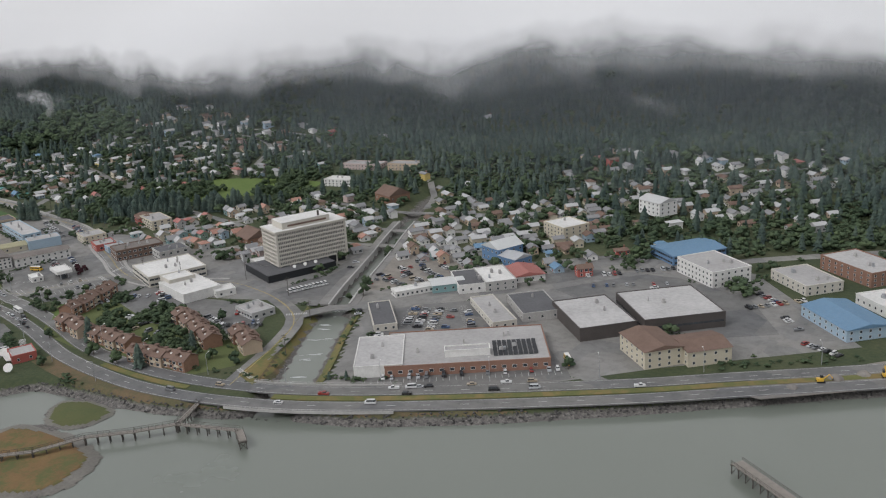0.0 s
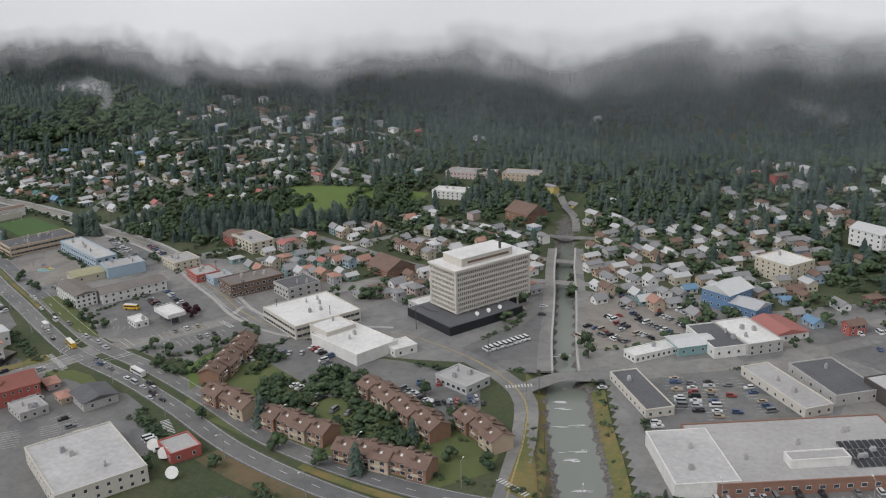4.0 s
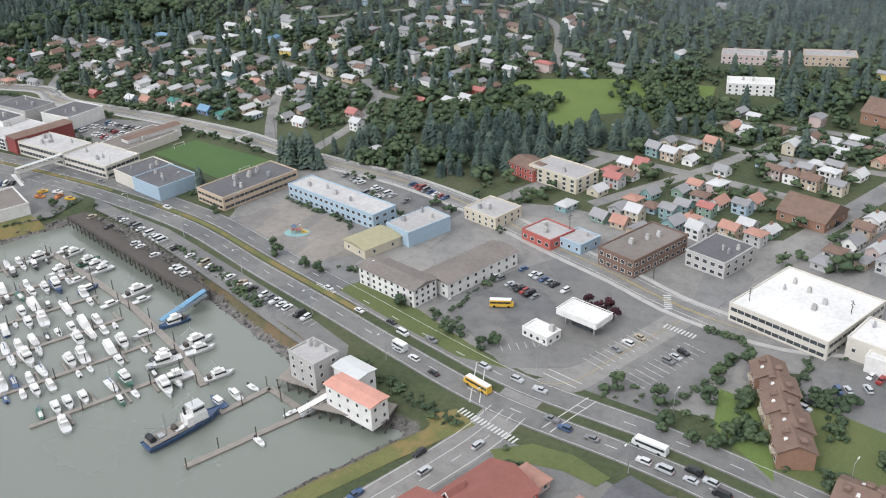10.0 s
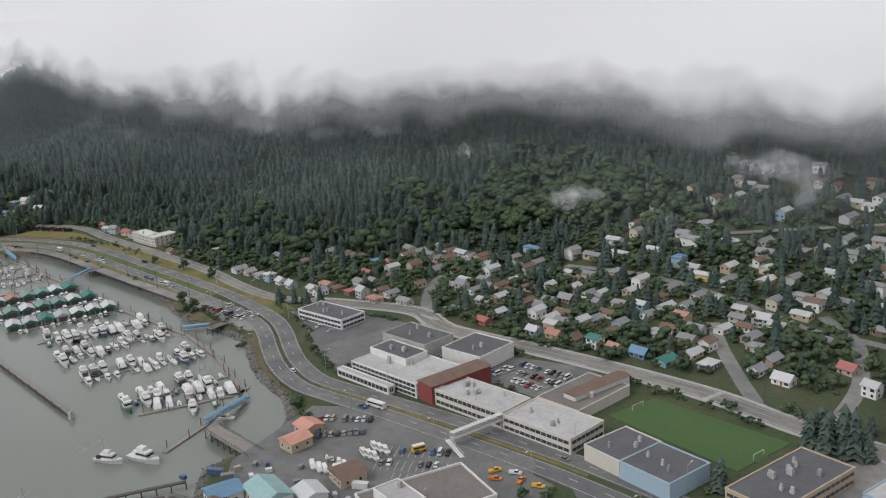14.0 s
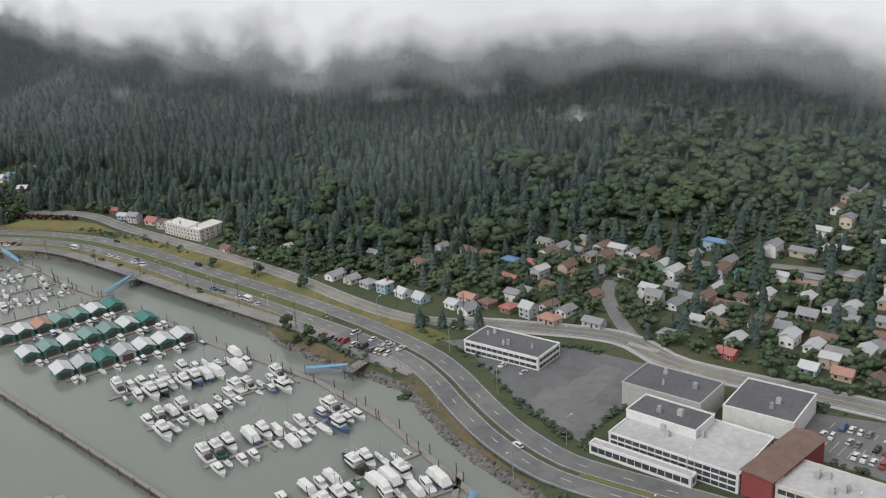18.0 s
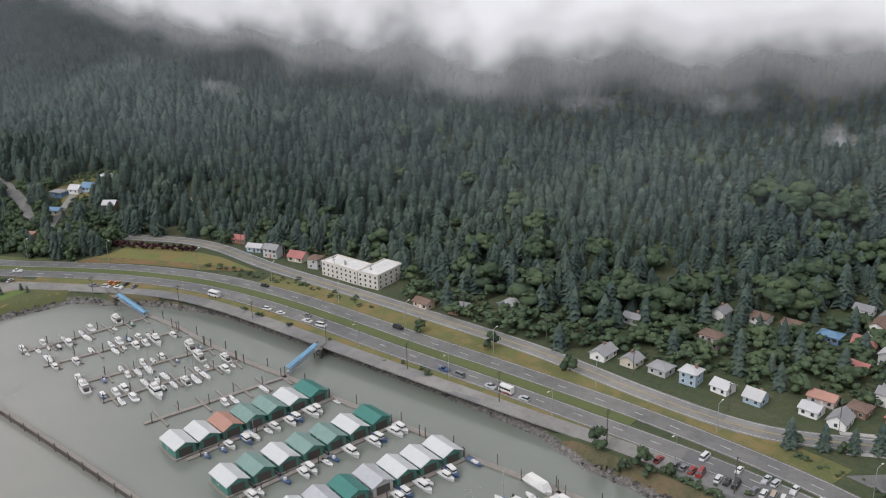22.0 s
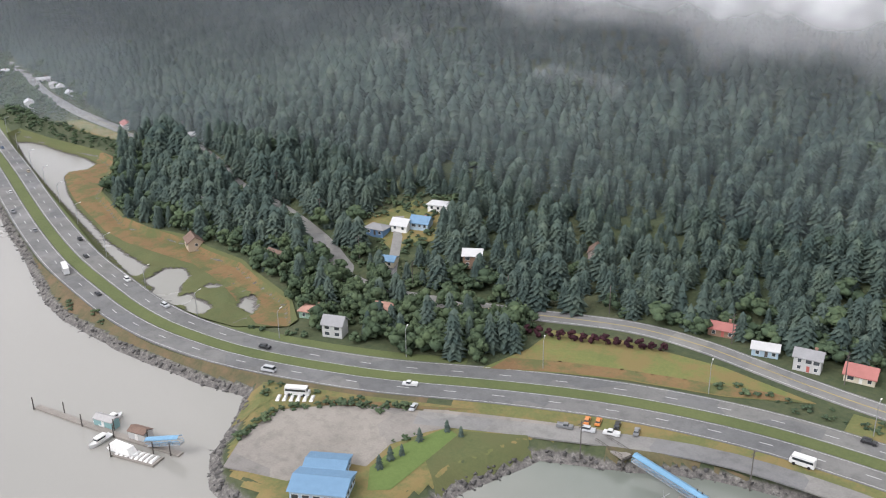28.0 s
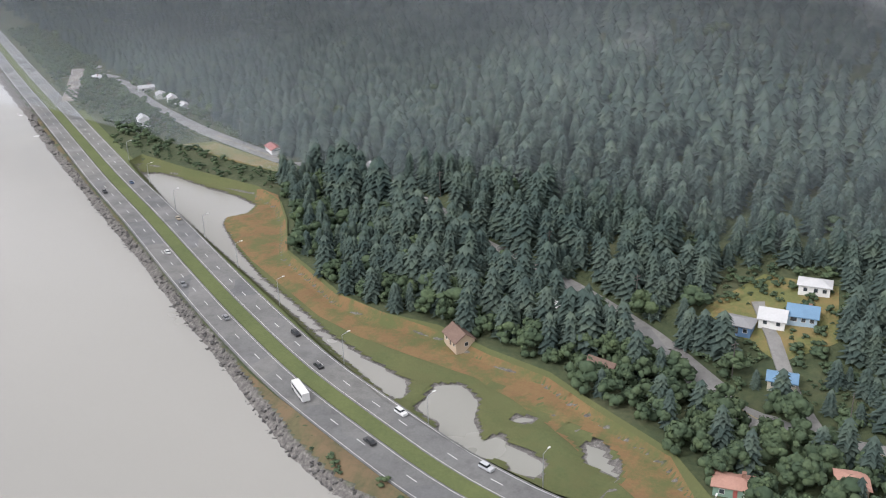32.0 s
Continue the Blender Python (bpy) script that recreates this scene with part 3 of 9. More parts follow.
def drape(name, outline, material, label, category, step=2.5, lift=0.07, low=-9.0):
    """A patch of ground cover that follows the land, with its edge on the outline."""
    poly = np.array(outline, float)
    xs, ys = np.arange(poly[:, 0].min() - step, poly[:, 0].max() + 2 * step, step), np.arange(poly[:, 1].min() - step, poly[:, 1].max() + 2 * step, step)
    X, Y = np.meshgrid(xs, ys)
    keep = inside(X, Y, poly)[0]
    ex, ey = edge_point(X.ravel(), Y.ravel(), poly)
    X, Y = np.where(keep, X, ex.reshape(X.shape)), np.where(keep, Y, ey.reshape(Y.shape))
    Z = height(X, Y)
    dry = Z > low
    some = keep[:-1, :-1] | keep[1:, :-1] | keep[:-1, 1:] | keep[1:, 1:]
    q = some & dry[:-1, :-1] & dry[1:, :-1] & dry[:-1, 1:] & dry[1:, 1:]
    nx = len(xs)
    i = (np.arange(len(ys) - 1)[:, None] * nx + np.arange(nx - 1)[None, :])[q]
    faces = np.stack([i, i + 1, i + nx + 1, i + nx], 1)
    used, back = np.unique(faces, return_inverse=True)
    me = bpy.data.meshes.new(name)
    fast_mesh(me, np.stack([X.ravel(), Y.ravel(), Z.ravel() + lift], 1)[used], back.reshape(faces.shape))
    return tagged(part(name, me, material), label, category, kind="structure")


# ---- roads, pavements and lots ----
EGAN = smooth([(420, 690), (250, 545), (100, 435), (-40, 333), (-90, 298), (-118, 278), (-156, 254), (-190, 234), (-215, 221), (-238, 212), (-267, 205), (-298, 203), (-338, 207), (-380, 219), (-413, 227),
               (-450, 233), (-483, 244), (-515, 256), (-551, 269), (-594, 285), (-640, 294), (-674, 298), (-725, 301), (-757, 301.5), (-772, 302.5), (-785, 307), (-798, 313.5), (-814, 324), (-831, 336), (-851, 346), (-890, 356), (-945, 365.5),
               (-984, 371), (-1031, 378.5), (-1060, 381.5), (-1090, 381.5), (-1121, 376), (-1149, 366.5), (-1177, 354.5), (-1192, 349.5), (-1209, 345), (-1226, 342), (-1247, 341.3), (-1260, 342.3), (-1273, 344.5), (-1290, 348.8), (-1325, 359), (-1363, 373.5), (-1402, 390), (-1452, 412), (-1509, 436), (-1570, 463), (-1658, 502), (-1783, 557), (-2100, 700)])
HALF = np.interp(EGAN[:, 0], [-2100, -1300, -1200, -1100, -910, -850, -740, -700, -330, -290, 0], [6.2, 6.0, 5.5, 5.9, 6.0, 4.4, 4.5, 5.0, 5.4, 6.2, 6.2])
for side, word in ((1, "inbound"), (-1, "outbound")):
    way = offset(EGAN, side * -HALF)
    ribbon("road", way, 7.5, "asphalt", 0.10, 0.4, "wet grey asphalt highway carriageway with two lanes", "road")
    dashes, edges = Shape(), Shape()
    mid = offset(way, 0.3 * side)
    for i in range(0, len(mid) - 1, 2):
        a, b = mid[i], mid[i] + (mid[i + 1] - mid[i]) * min(1, 3.2 / max(0.1, np.linalg.norm(mid[i + 1] - mid[i])))
        n = np.array([-(b - a)[1], (b - a)[0]]) / np.linalg.norm(b - a) * 0.11
        z = max(ground_at(*a), LAND_TOP) + 0.125
        dashes.poly(*[(*q, z) for q in (a - n, b - n, b + n, a + n)])
    for off in (-3.2, 3.2):
        l0, l1 = offset(way, off - 0.07), offset(way, off + 0.07)
        z = np.maximum(height(way[:, 0], way[:, 1]), LAND_TOP) + 0.125
        for i in range(len(way) - 1):
            edges.poly((*l0[i], z[i]), (*l0[i + 1], z[i + 1]), (*l1[i + 1], z[i + 1]), (*l1[i], z[i]))
    tagged(part("lane_markings", dashes, "paint"), "broken white lane lines on the highway", "road marking", kind="stuff")
    tagged(part("edge_lines", edges, "paint"), "solid white edge lines on the highway", "road marking", kind="stuff")

MEDIANS = [EGAN[EGAN[:, 0] < -900], EGAN[(EGAN[:, 0] < -640) & (EGAN[:, 0] > -770)], EGAN[(EGAN[:, 0] < -505) & (EGAN[:, 0] > -625)], EGAN[(EGAN[:, 0] < -265) & (EGAN[:, 0] > -318)], EGAN[(EGAN[:, 0] < 100) & (EGAN[:, 0] > -238)]]
for i, line in enumerate(MEDIANS):
    ribbon("median", line, [4.3, 1.6, 1.8, 2.8, 3.4][i], "verge" if i else "grass", 0.2, 0.5, "mown grass median strip between the carriageways", "median")

GLACIER = smooth([(-254, 214), (-261, 235), (-267, 252), (-277, 273), (-288, 284), (-303, 292), (-324, 300), (-353, 303), (-386, 286), (-418, 290), (-444, 303), (-470, 315), (-508, 334), (-547, 347), (-579, 352),
                  (-611, 358), (-638, 366), (-677, 371), (-720, 374), (-764, 376), (-791, 388), (-830, 381), (-868, 371), (-902, 376), (-947, 388), (-1008, 398), (-1078, 408), (-1115, 416), (-1139, 416),
                  (-1169, 407), (-1212, 397), (-1233, 402), (-1259, 416), (-1290, 428), (-1330, 440), (-1373, 464), (-1410, 482), (-1458, 490), (-1494, 498), (-1530, 507), (-1560, 516), (-1610, 534), (-1660, 556), (-1750, 596)])
ribbon("road", GLACIER, 8.0, "street", 0.09, 0.4, "grey asphalt avenue parallel to the shore", "road")
for d in (-5.1, 5.1):
    ribbon("pavement", GLACIER[20:100], 1.7, "walk", 0.16, 0.4, "pale concrete pavement beside the avenue", "pavement", shift=d)
centre = Shape()
for a, b in zip(GLACIER[8:-40:1], GLACIER[9:-39:1]):
    n = np.array([-(b - a)[1], (b - a)[0]]) / np.linalg.norm(b - a) * 0.12
    za, zb = max(ground_at(*a), LAND_TOP) + 0.115, max(ground_at(*b), LAND_TOP) + 0.115
    centre.poly((*(a - n), za), (*(b - n), zb), (*(b + n), zb), (*(a + n), za))
tagged(part("centre_line", centre, "yellow_paint"), "yellow centre line along the avenue", "road marking", kind="stuff")

STREETS = [
    ([(-447, 236), (-438, 244), (-431, 261), (-420, 288), (-408, 323), (-385, 380), (-365, 430)], 8.5),
    ([(-283, 281), (-276, 296), (-265, 303), (-250, 312), (-232, 332), (-211, 348), (-195, 368), (-170, 400), (-120, 445), (-40, 500)], 7.5),
    ([(-205, 352), (-180, 322), (-159, 298), (-142, 282), (-128, 276)], 7.0),
    ([(-527, 262), (-520, 275), (-511, 297), (-506, 330), (-490, 372), (-478, 400)], 6.5),
    ([(-779, 382), (-795, 400), (-811, 424), (-816, 440)], 5.5),
    ([(-620, 362), (-634, 381), (-654, 411), (-668, 436)], 5.5),
    ([(-598, 360), (-600, 400), (-612, 440), (-630, 458)], 5.5),
    ([(-600, 440), (-641, 449), (-670, 459), (-716, 468), (-760, 470)], 5.0),
    ([(-345, 470), (-360, 500), (-385, 530)], 4.5),
    ([(-540, 500), (-560, 548), (-600, 552), (-650, 535), (-700, 512), (-750, 492)], 4.5),
    ([(-505, 560), (-540, 574), (-580, 572), (-610, 560)], 4.5),
    ([(-470, 352), (-440, 400), (-415, 450)], 5.5),
    ([(-500, 405), (-440, 392), (-385, 380), (-335, 385), (-280, 400)], 5.5),
    ([(-490, 440), (-430, 425), (-370, 418), (-322, 420), (-270, 440)], 5.0),
    ([(-280, 530), (-230, 560), (-180, 575), (-120, 590)], 5.0),
    ([(-470, 455), (-410, 460), (-360, 455), (-300, 470), (-240, 480)], 5.0),
    ([(-841, 333), (-886, 343), (-935, 349), (-996, 357), (-1044, 363.5), (-1072, 366), (-1098, 364), (-1130, 353), (-1160, 341)], 6.0),
    ([(-447, 236), (-451, 212), (-461, 186), (-474, 155), (-490, 110)], 11.0),
    ([(-1212, 399), (-1221, 410), (-1232, 428), (-1240, 440)], 3.5),
]
for pts, w in STREETS:
    ribbon("road", smooth(pts, 8), w, "street", 0.05 + 0.002 * len(pts), 0.4, "narrow grey asphalt town street", "road")

LOTS = [
    ([(-320, 302), (-312, 332), (-318, 362), (-318, 372), (-306, 346), (-296, 322), (-288, 304), (-284, 296), (-295, 293)], "asphalt", "office car park with wet asphalt"),
    ([(-279, 321), (-291, 346), (-302, 370), (-290, 384), (-270, 396), (-250, 374), (-250, 354), (-266, 330)], "gravel", "wide gravel car park beside the creek"),
    ([(-249, 308), (-240, 318), (-222, 332), (-190, 310), (-168, 308), (-143, 276), (-175, 252), (-197, 240), (-211, 234), (-221, 254), (-236, 276), (-250, 299)], "asphalt", "wet asphalt car park round the shopping hall"),
    ([(-387, 260), (-385, 284), (-360, 276), (-332, 282), (-300, 282), (-288, 262), (-291, 246), (-314, 250), (-339, 245)], "asphalt", "asphalt yard behind the courthouse"),
    ([(-483, 263), (-478, 290), (-465, 309), (-424, 287), (-433, 262), (-441, 250), (-456, 243)], "asphalt", "asphalt forecourt of the filling station"),
    ([(-440, 243), (-430, 264), (-421, 285), (-400, 278), (-408, 255), (-415, 239)], "asphalt", "asphalt car park with marked bays"),
    ([(-584, 284), (-577, 314), (-544, 305), (-528, 284), (-540, 271)], "gravel", "gravel school playground"),
    ([(-577, 345), (-546, 350), (-509, 331), (-506, 318), (-520, 312), (-540, 324)], "asphalt", "asphalt school car park"),
    ([(-724, 362), (-692, 367), (-676, 362), (-683, 333), (-716, 338)], "asphalt", "asphalt high school car park"),
    ([(-756, 288), (-740, 296), (-723, 296), (-706, 294), (-670, 290), (-652, 285), (-650, 268), (-665, 245), (-690, 226), (-735, 230), (-748, 245)], "asphalt", "asphalt boatyard and car park by the harbour"),
    ([(-648, 287), (-630, 282), (-601, 276), (-563, 262), (-526, 248), (-500, 236), (-495, 226), (-515, 232), (-553, 248), (-580, 259), (-614, 272), (-640, 279)], "asphalt", "long asphalt harbour car park along the shore"),
    ([(-893, 341), (-870, 349), (-838, 339), (-838, 331), (-865, 333)], "asphalt", "small asphalt car park by the boat harbour"),
    ([(-1190, 312), (-1191, 325), (-1180, 335), (-1146, 353), (-1130, 361), (-1111, 366), (-1114, 357), (-1132, 349), (-1148, 345), (-1154, 337), (-1158, 328), (-1157, 318), (-1163, 316), (-1168, 304), (-1184, 300)], "gravel", "sandy gravel boat ramp car park"),
    ([(-458, 206), (-446, 216), (-430, 214), (-390, 206), (-370, 196), (-356, 176), (-380, 140), (-440, 110), (-478, 110), (-470, 160)], "asphalt", "asphalt yards round the waterfront inn"),
    ([(-441, 205), (-437, 209), (-428, 210), (-420, 208), (-404, 213), (-388, 208), (-400, 196), (-430, 196)], "asphalt", "asphalt yard behind the red inn"),
    ([(-215, 375), (-195, 395), (-150, 400), (-112, 385), (-90, 350), (-118, 330), (-160, 345), (-195, 362)], "asphalt", "asphalt office car parks"),
    ([(-846, 359), (-832, 368), (-800, 374), (-770, 372), (-752, 356), (-771, 338), (-772, 317), (-784, 321), (-798, 329), (-813, 341), (-830, 353)], "asphalt", "asphalt forecourt of the roadside motel"),
]
TOWN_PAVING = [(-585, 287), (-600, 330), (-590, 350), (-545, 348), (-512, 340), (-480, 346), (-440, 342), (-410, 344), (-392, 352), (-375, 378), (-340, 384), (-300, 384),
               (-255, 402), (-225, 395), (-190, 425), (-120, 420), (-60, 350), (-118, 300), (-150, 268), (-196, 238), (-228, 226), (-243, 240), (-262, 290), (-300, 296), (-330, 285), (-396, 268), (-402, 243), (-450, 243), (-515, 266)]
drape("town_paving", TOWN_PAVING, "street", "grey paved ground of the town centre", "paving", 2.2, 0.015, 3.2)
for i, (pts, mat, label) in enumerate(LOTS):
    slab("parking_lot", pts, mat, 0.03 + 0.002 * i, 0.3, label)
slab("sports_field", [(-662, 334), (-612, 320), (-605, 345), (-655, 354)], "turf", 0.14, 0.3, "green artificial turf football field", "sports field")
drape("lawn", [(-1156, 318), (-1151, 311), (-1147, 314), (-1147, 327), (-1147, 340), (-1151, 341), (-1156, 328)], "lawn", "mown lawn beside the clubhouse", "lawn", 1.5, 0.12)
drape("mud_bank", [(-1147, 327), (-1147, 342), (-1133, 349), (-1127, 342), (-1131, 330), (-1137, 318)], "marsh", "rusty sedge and mud in the corner of the harbour", "marsh", 1.5, 0.08, 0.4)
drape("verge", [(-1196, 318), (-1196, 331), (-1180, 337), (-1150, 351), (-1148, 353), (-1180, 341), (-1203, 334), (-1206, 330), (-1199, 316)], "verge", "rough yellow verge beside the gravel lot", "verge", 0.8, 0.1)
drape("verge", [(-1181, 292), (-1193, 303), (-1205, 325), (-1209, 333), (-1200, 333), (-1150, 350), (-1128, 356), (-1126, 345), (-1130, 330), (-1138, 310), (-1150, 296)], "verge", "rough yellow-green grass over the spit", "verge", 1.2, 0.02, 2.2)
drape("verge", [(-1186, 336), (-1171, 342), (-1158, 348), (-1148, 353), (-1157, 347), (-1174, 338), (-1184, 332)], "rust", "rust-coloured dry grass beside the gravel lot", "verge", 0.8, 0.13)
drape("sedge", [(-1446, 458), (-1431, 455), (-1409, 437), (-1386, 415), (-1368, 407), (-1350, 399), (-1330, 396), (-1312, 397), (-1293, 393), (-1274, 391), (-1260, 385), (-1244, 379), (-1236, 376), (-1224, 364), (-1236, 361), (-1252, 369), (-1268, 377), (-1290, 384), (-1312, 384),
                (-1330, 385), (-1348, 389), (-1371, 398), (-1396, 408), (-1422, 421), (-1432, 428), (-1437, 434), (-1435, 443), (-1440, 450)], "rust", "rust-red band of sedge along the marsh", "marsh", 1.1, 0.34, 0.2)
drape("marsh", MARSH, "marsh", "olive-brown sedge marsh round a tidal pond", "marsh", 1.1, 0.28, 0.0)
for isle in ISLANDS:
    drape("tidal_flat", isle, "mud", "low bank of grey-brown tidal mud", "mud", 1.2, 0.05, 0.02)
    drape("tidal_sedge", isle, "marsh" if len(isle) < 12 else "rust", "rust-brown and olive sedge on the tidal bank", "marsh", 1.2, 0.12, 0.3 if len(isle) < 12 else 0.62)
drape("meadow", [(-1160, 371), (-1155, 388), (-1155, 402), (-1136, 407), (-1106, 407), (-1080, 401), (-1100, 392), (-1125, 386), (-1141, 380)], "meadow", "yellow-brown meadow between the two roads", "meadow", 1.2, 0.12)
drape("meadow", [(-1158, 372), (-1141, 380.5), (-1125, 386.5), (-1100, 392.5), (-1082, 400), (-1090, 400.5), (-1110, 395.5), (-1128, 391), (-1144, 386), (-1157, 380)], "rust", "rust-red dry grass along the edge of the meadow", "meadow", 1.0, 0.16)
drape("park_lawn", [(-565, 425), (-553, 480), (-505, 495), (-458, 498), (-456, 476), (-500, 450), (-505, 420), (-530, 385), (-552, 395)], "lawn", "bright green park lawn on the slope", "lawn", 3.0, 0.1)
drape("meadow", [(-1252, 432), (-1243, 453), (-1224, 454), (-1218, 432), (-1228, 420)], "verge", "grassy clearing round hillside houses", "meadow")
FAR_MEADOW = np.array([(-1526, 486), (-1516, 497), (-1457, 485), (-1451, 477), (-1490, 479)], float)
drape("far_lot", [(-1658, 518), (-1744, 582), (-1750, 576), (-1664, 512)], "gravel", "pale gravel yard beside the far road", "yard", 3.0, 0.15)
drape("meadow", FAR_MEADOW, "verge", "pale meadow beside the far road", "meadow", 2.0, 0.2)
drape("lawn", [(-287, 293), (-274, 268), (-265, 246), (-258, 222), (-246, 218), (-250, 232), (-262, 258), (-278, 291)], "verge", "rough grass bank beside the creek", "lawn", 2.0, 0.12)
drape("verge", [(-494, 160), (-480, 193), (-470, 212), (-460, 222), (-453, 218), (-464, 199), (-475, 178), (-486, 158)], "verge", "dry yellow grass between road and harbour", "verge", 0.6, 0.1, 1.5)
drape("verge", [(-483, 212), (-498, 218), (-520, 229), (-553, 243), (-580, 255), (-581, 259), (-553, 249), (-518, 236), (-498, 226), (-486, 219)], "weeds", "olive weeds on the bank of the south basin", "verge", 0.7, 0.08, 0.9)
drape("verge", [(-649, 263), (-664, 232), (-680, 203), (-686, 205), (-691, 209), (-675, 233), (-659, 265)], "verge", "grassy bank below the technical centre", "verge", 1.5, 0.12)
slab("lawn", [(-520, 262), (-516, 270), (-494, 262), (-470, 250), (-455, 243), (-470, 243), (-495, 252)], "grass", 0.12, 0.3, "mown grass strip before the motel", "lawn")
slab("lawn", [(-446, 211), (-438, 217), (-428, 217), (-418, 213), (-420, 209), (-428, 211), (-438, 210), (-442, 207)], "grass", 0.14, 0.3, "mown grass triangle at the junction", "lawn")
drape("lawn", [(-386, 226), (-402, 240), (-404, 256), (-396, 254), (-388, 236)], "lawn", "bright lawn beside the apartments", "lawn", 2.0, 0.12)


def verge_along(x0, x1, inner, outer, material, label, low=2.0):
    """Grass beside the highway, from inner to outer metres off its outer edge; positive towards the shore."""
    sel = (EGAN[:, 0] < x0) & (EGAN[:, 0] > x1)
    side = 1 if inner > 0 else -1
    a, b = offset(EGAN, side * (HALF + 3.75) + inner)[sel], offset(EGAN, side * (HALF + 3.75) + outer)[sel]
    drape("verge", [tuple(p) for p in a] + [tuple(p) for p in b[::-1]], material, label, "verge", 0.9, 0.06, low)


verge_along(-150, -228, 0.1, 5.5, "weeds", "rough olive grass above the stony bank", 1.6)
verge_along(-770, -842, 0.1, 7.5, "weeds", "olive shrubs and weeds on the bank above the basin", 1.2)
verge_along(-850, -1122, 8.6, 16.0, "weeds", "brown and olive weeds on the harbour bank", 0.9)
verge_along(-228, -345, 0.1, 8.0, "weeds", "rough olive and brown grass above the stony bank", 1.7)
verge_along(-838, -1165, 0.1, 5.5, "verge", "mown yellow-green verge between highway and harbour road")
verge_along(-1165, -1640, 0.1, 6.5, "weeds", "rough grass verge above the stony bank", 1.4)
verge_along(-845, -1075, -0.1, -9.5, "verge", "rough grass strip between highway and avenue", 3.0)
verge_along(-1160, -1640, -0.1, -4.0, "grass", "mown grass strip between highway and marsh", 1.8)

# ---- painted lines: lanes of the side streets, parking bays, crossings, stop lines ----
def lane_lines(line, offs, material="paint", broken=0, label="white painted lane lines"):
    """Solid or broken lines along a street."""
    s, line = Shape(), smooth(line, 3.0)
    for o in offs:
        a, b = offset(line, o - 0.09), offset(line, o + 0.09)
        z = np.maximum(height(line[:, 0], line[:, 1]), LAND_TOP) + 0.13
        for i in range(len(line) - 1):
            if not broken or i % broken == 0:
                s.poly((*a[i], z[i]), (*a[i + 1], z[i + 1]), (*b[i + 1], z[i + 1]), (*b[i], z[i]))
    tagged(part("lane_lines", s, material), label, "road marking", kind="stuff")


lane_lines([(-448, 226), (-451, 212), (-461, 186), (-474, 155), (-488, 115)], (-4.9, 4.9, -1.4))
lane_lines([(-448, 226), (-451, 212), (-461, 186), (-474, 155), (-488, 115)], (1.6,), "paint", 3)
lane_lines([(-446, 240), (-438, 244), (-431, 261), (-420, 286)], (0.0,), "yellow_paint", 0, "yellow centre line of the side street")
lane_lines([tuple(p) for p in GLACIER[::3] if -345 < p[0]], (-0.15, 0.15), "yellow_paint", 0, "double yellow centre line of the avenue")
lane_lines([tuple(p) for p in GLACIER[::3] if -1200 < p[0] < -400], (-0.15, 0.15), "yellow_paint", 0, "double yellow centre line of the avenue")
lane_lines([tuple(p) for p in GLACIER[::3] if -1200 < p[0] < -400], (-3.3, 3.3), "paint", 0, "white edge lines of the avenue")


def bay_lines(a, b, n, depth, double=False):
    """White lines between parking bays along a row from a to b."""
    a, b = np.array(a, float), np.array(b, float)
    e = (b - a) / np.linalg.norm(b - a)
    nrm = np.array([-e[1], e[0]])
    s = Shape()
    z = LAND_TOP + 0.125
    for i in range(n + 1):
        p = a + (b - a) * i / n
        q0, q1 = p - nrm * depth * (1 if double else 0), p + nrm * depth
        s.poly(*[(*q, z) for q in (q0 - e * 0.07, q0 + e * 0.07, q1 + e * 0.07, q1 - e * 0.07)])
    tagged(part("bay_markings", s, "paint"), "white painted parking bay lines", "road marking", kind="stuff")


for a, b, n, d, two in (((-230, 293), (-240, 315), 10, 3.6, True), ((-217, 291), (-229, 318), 12, 3.6, True), ((-203, 303), (-220, 325), 12, 3.6, False), ((-210, 240), (-150, 281), 30, -3.6, False), ((-436, 254), (-427, 274), 9, 3.6, True), ((-424, 250), (-414, 272), 10, 3.6, True),
                        ((-718, 347), (-690, 342), 12, 3.6, True), ((-714, 356), (-686, 352), 12, 3.4, False), ((-712, 274), (-690, 285), 11, 3.4, True), ((-706, 267), (-684, 278), 11, 3.4, True), ((-696, 263), (-680, 271), 8, 3.4, False), ((-628, 278), (-515, 243), 50, -3.4, False), ((-460, 250), (-449, 258), 6, 3.2, False),
                        ((-410, 190), (-392, 184), 8, 3.2, True), ((-400, 176), (-384, 170), 8, 3.2, True)):
    bay_lines(a, b, n, d, two)


def crossing(a, b, width, bars=True):
    """A zebra or ladder crossing from kerb to kerb."""
    a, b = np.array(a, float), np.array(b, float)
    L = np.linalg.norm(b - a)
    e = (b - a) / L
    nrm = np.array([-e[1], e[0]]) * width / 2
    s, z = Shape(), LAND_TOP + 0.13
    if bars:
        for i in range(int(L / 1.1)):
            p, q = a + e * (i * 1.1), a + e * (i * 1.1 + 0.5)
            s.poly(*[(*v, z) for v in (p - nrm, q - nrm, q + nrm, p + nrm)])
    else:
        for k in (-1, 1):
            c = nrm * k
            w = nrm * 0.1
            s.poly(*[(*v, z) for v in (a + c - w, b + c - w, b + c + w, a + c + w)])
    tagged(part("crossing_markings", s, "paint"), "white painted pedestrian crossing", "road marking", kind="stuff")


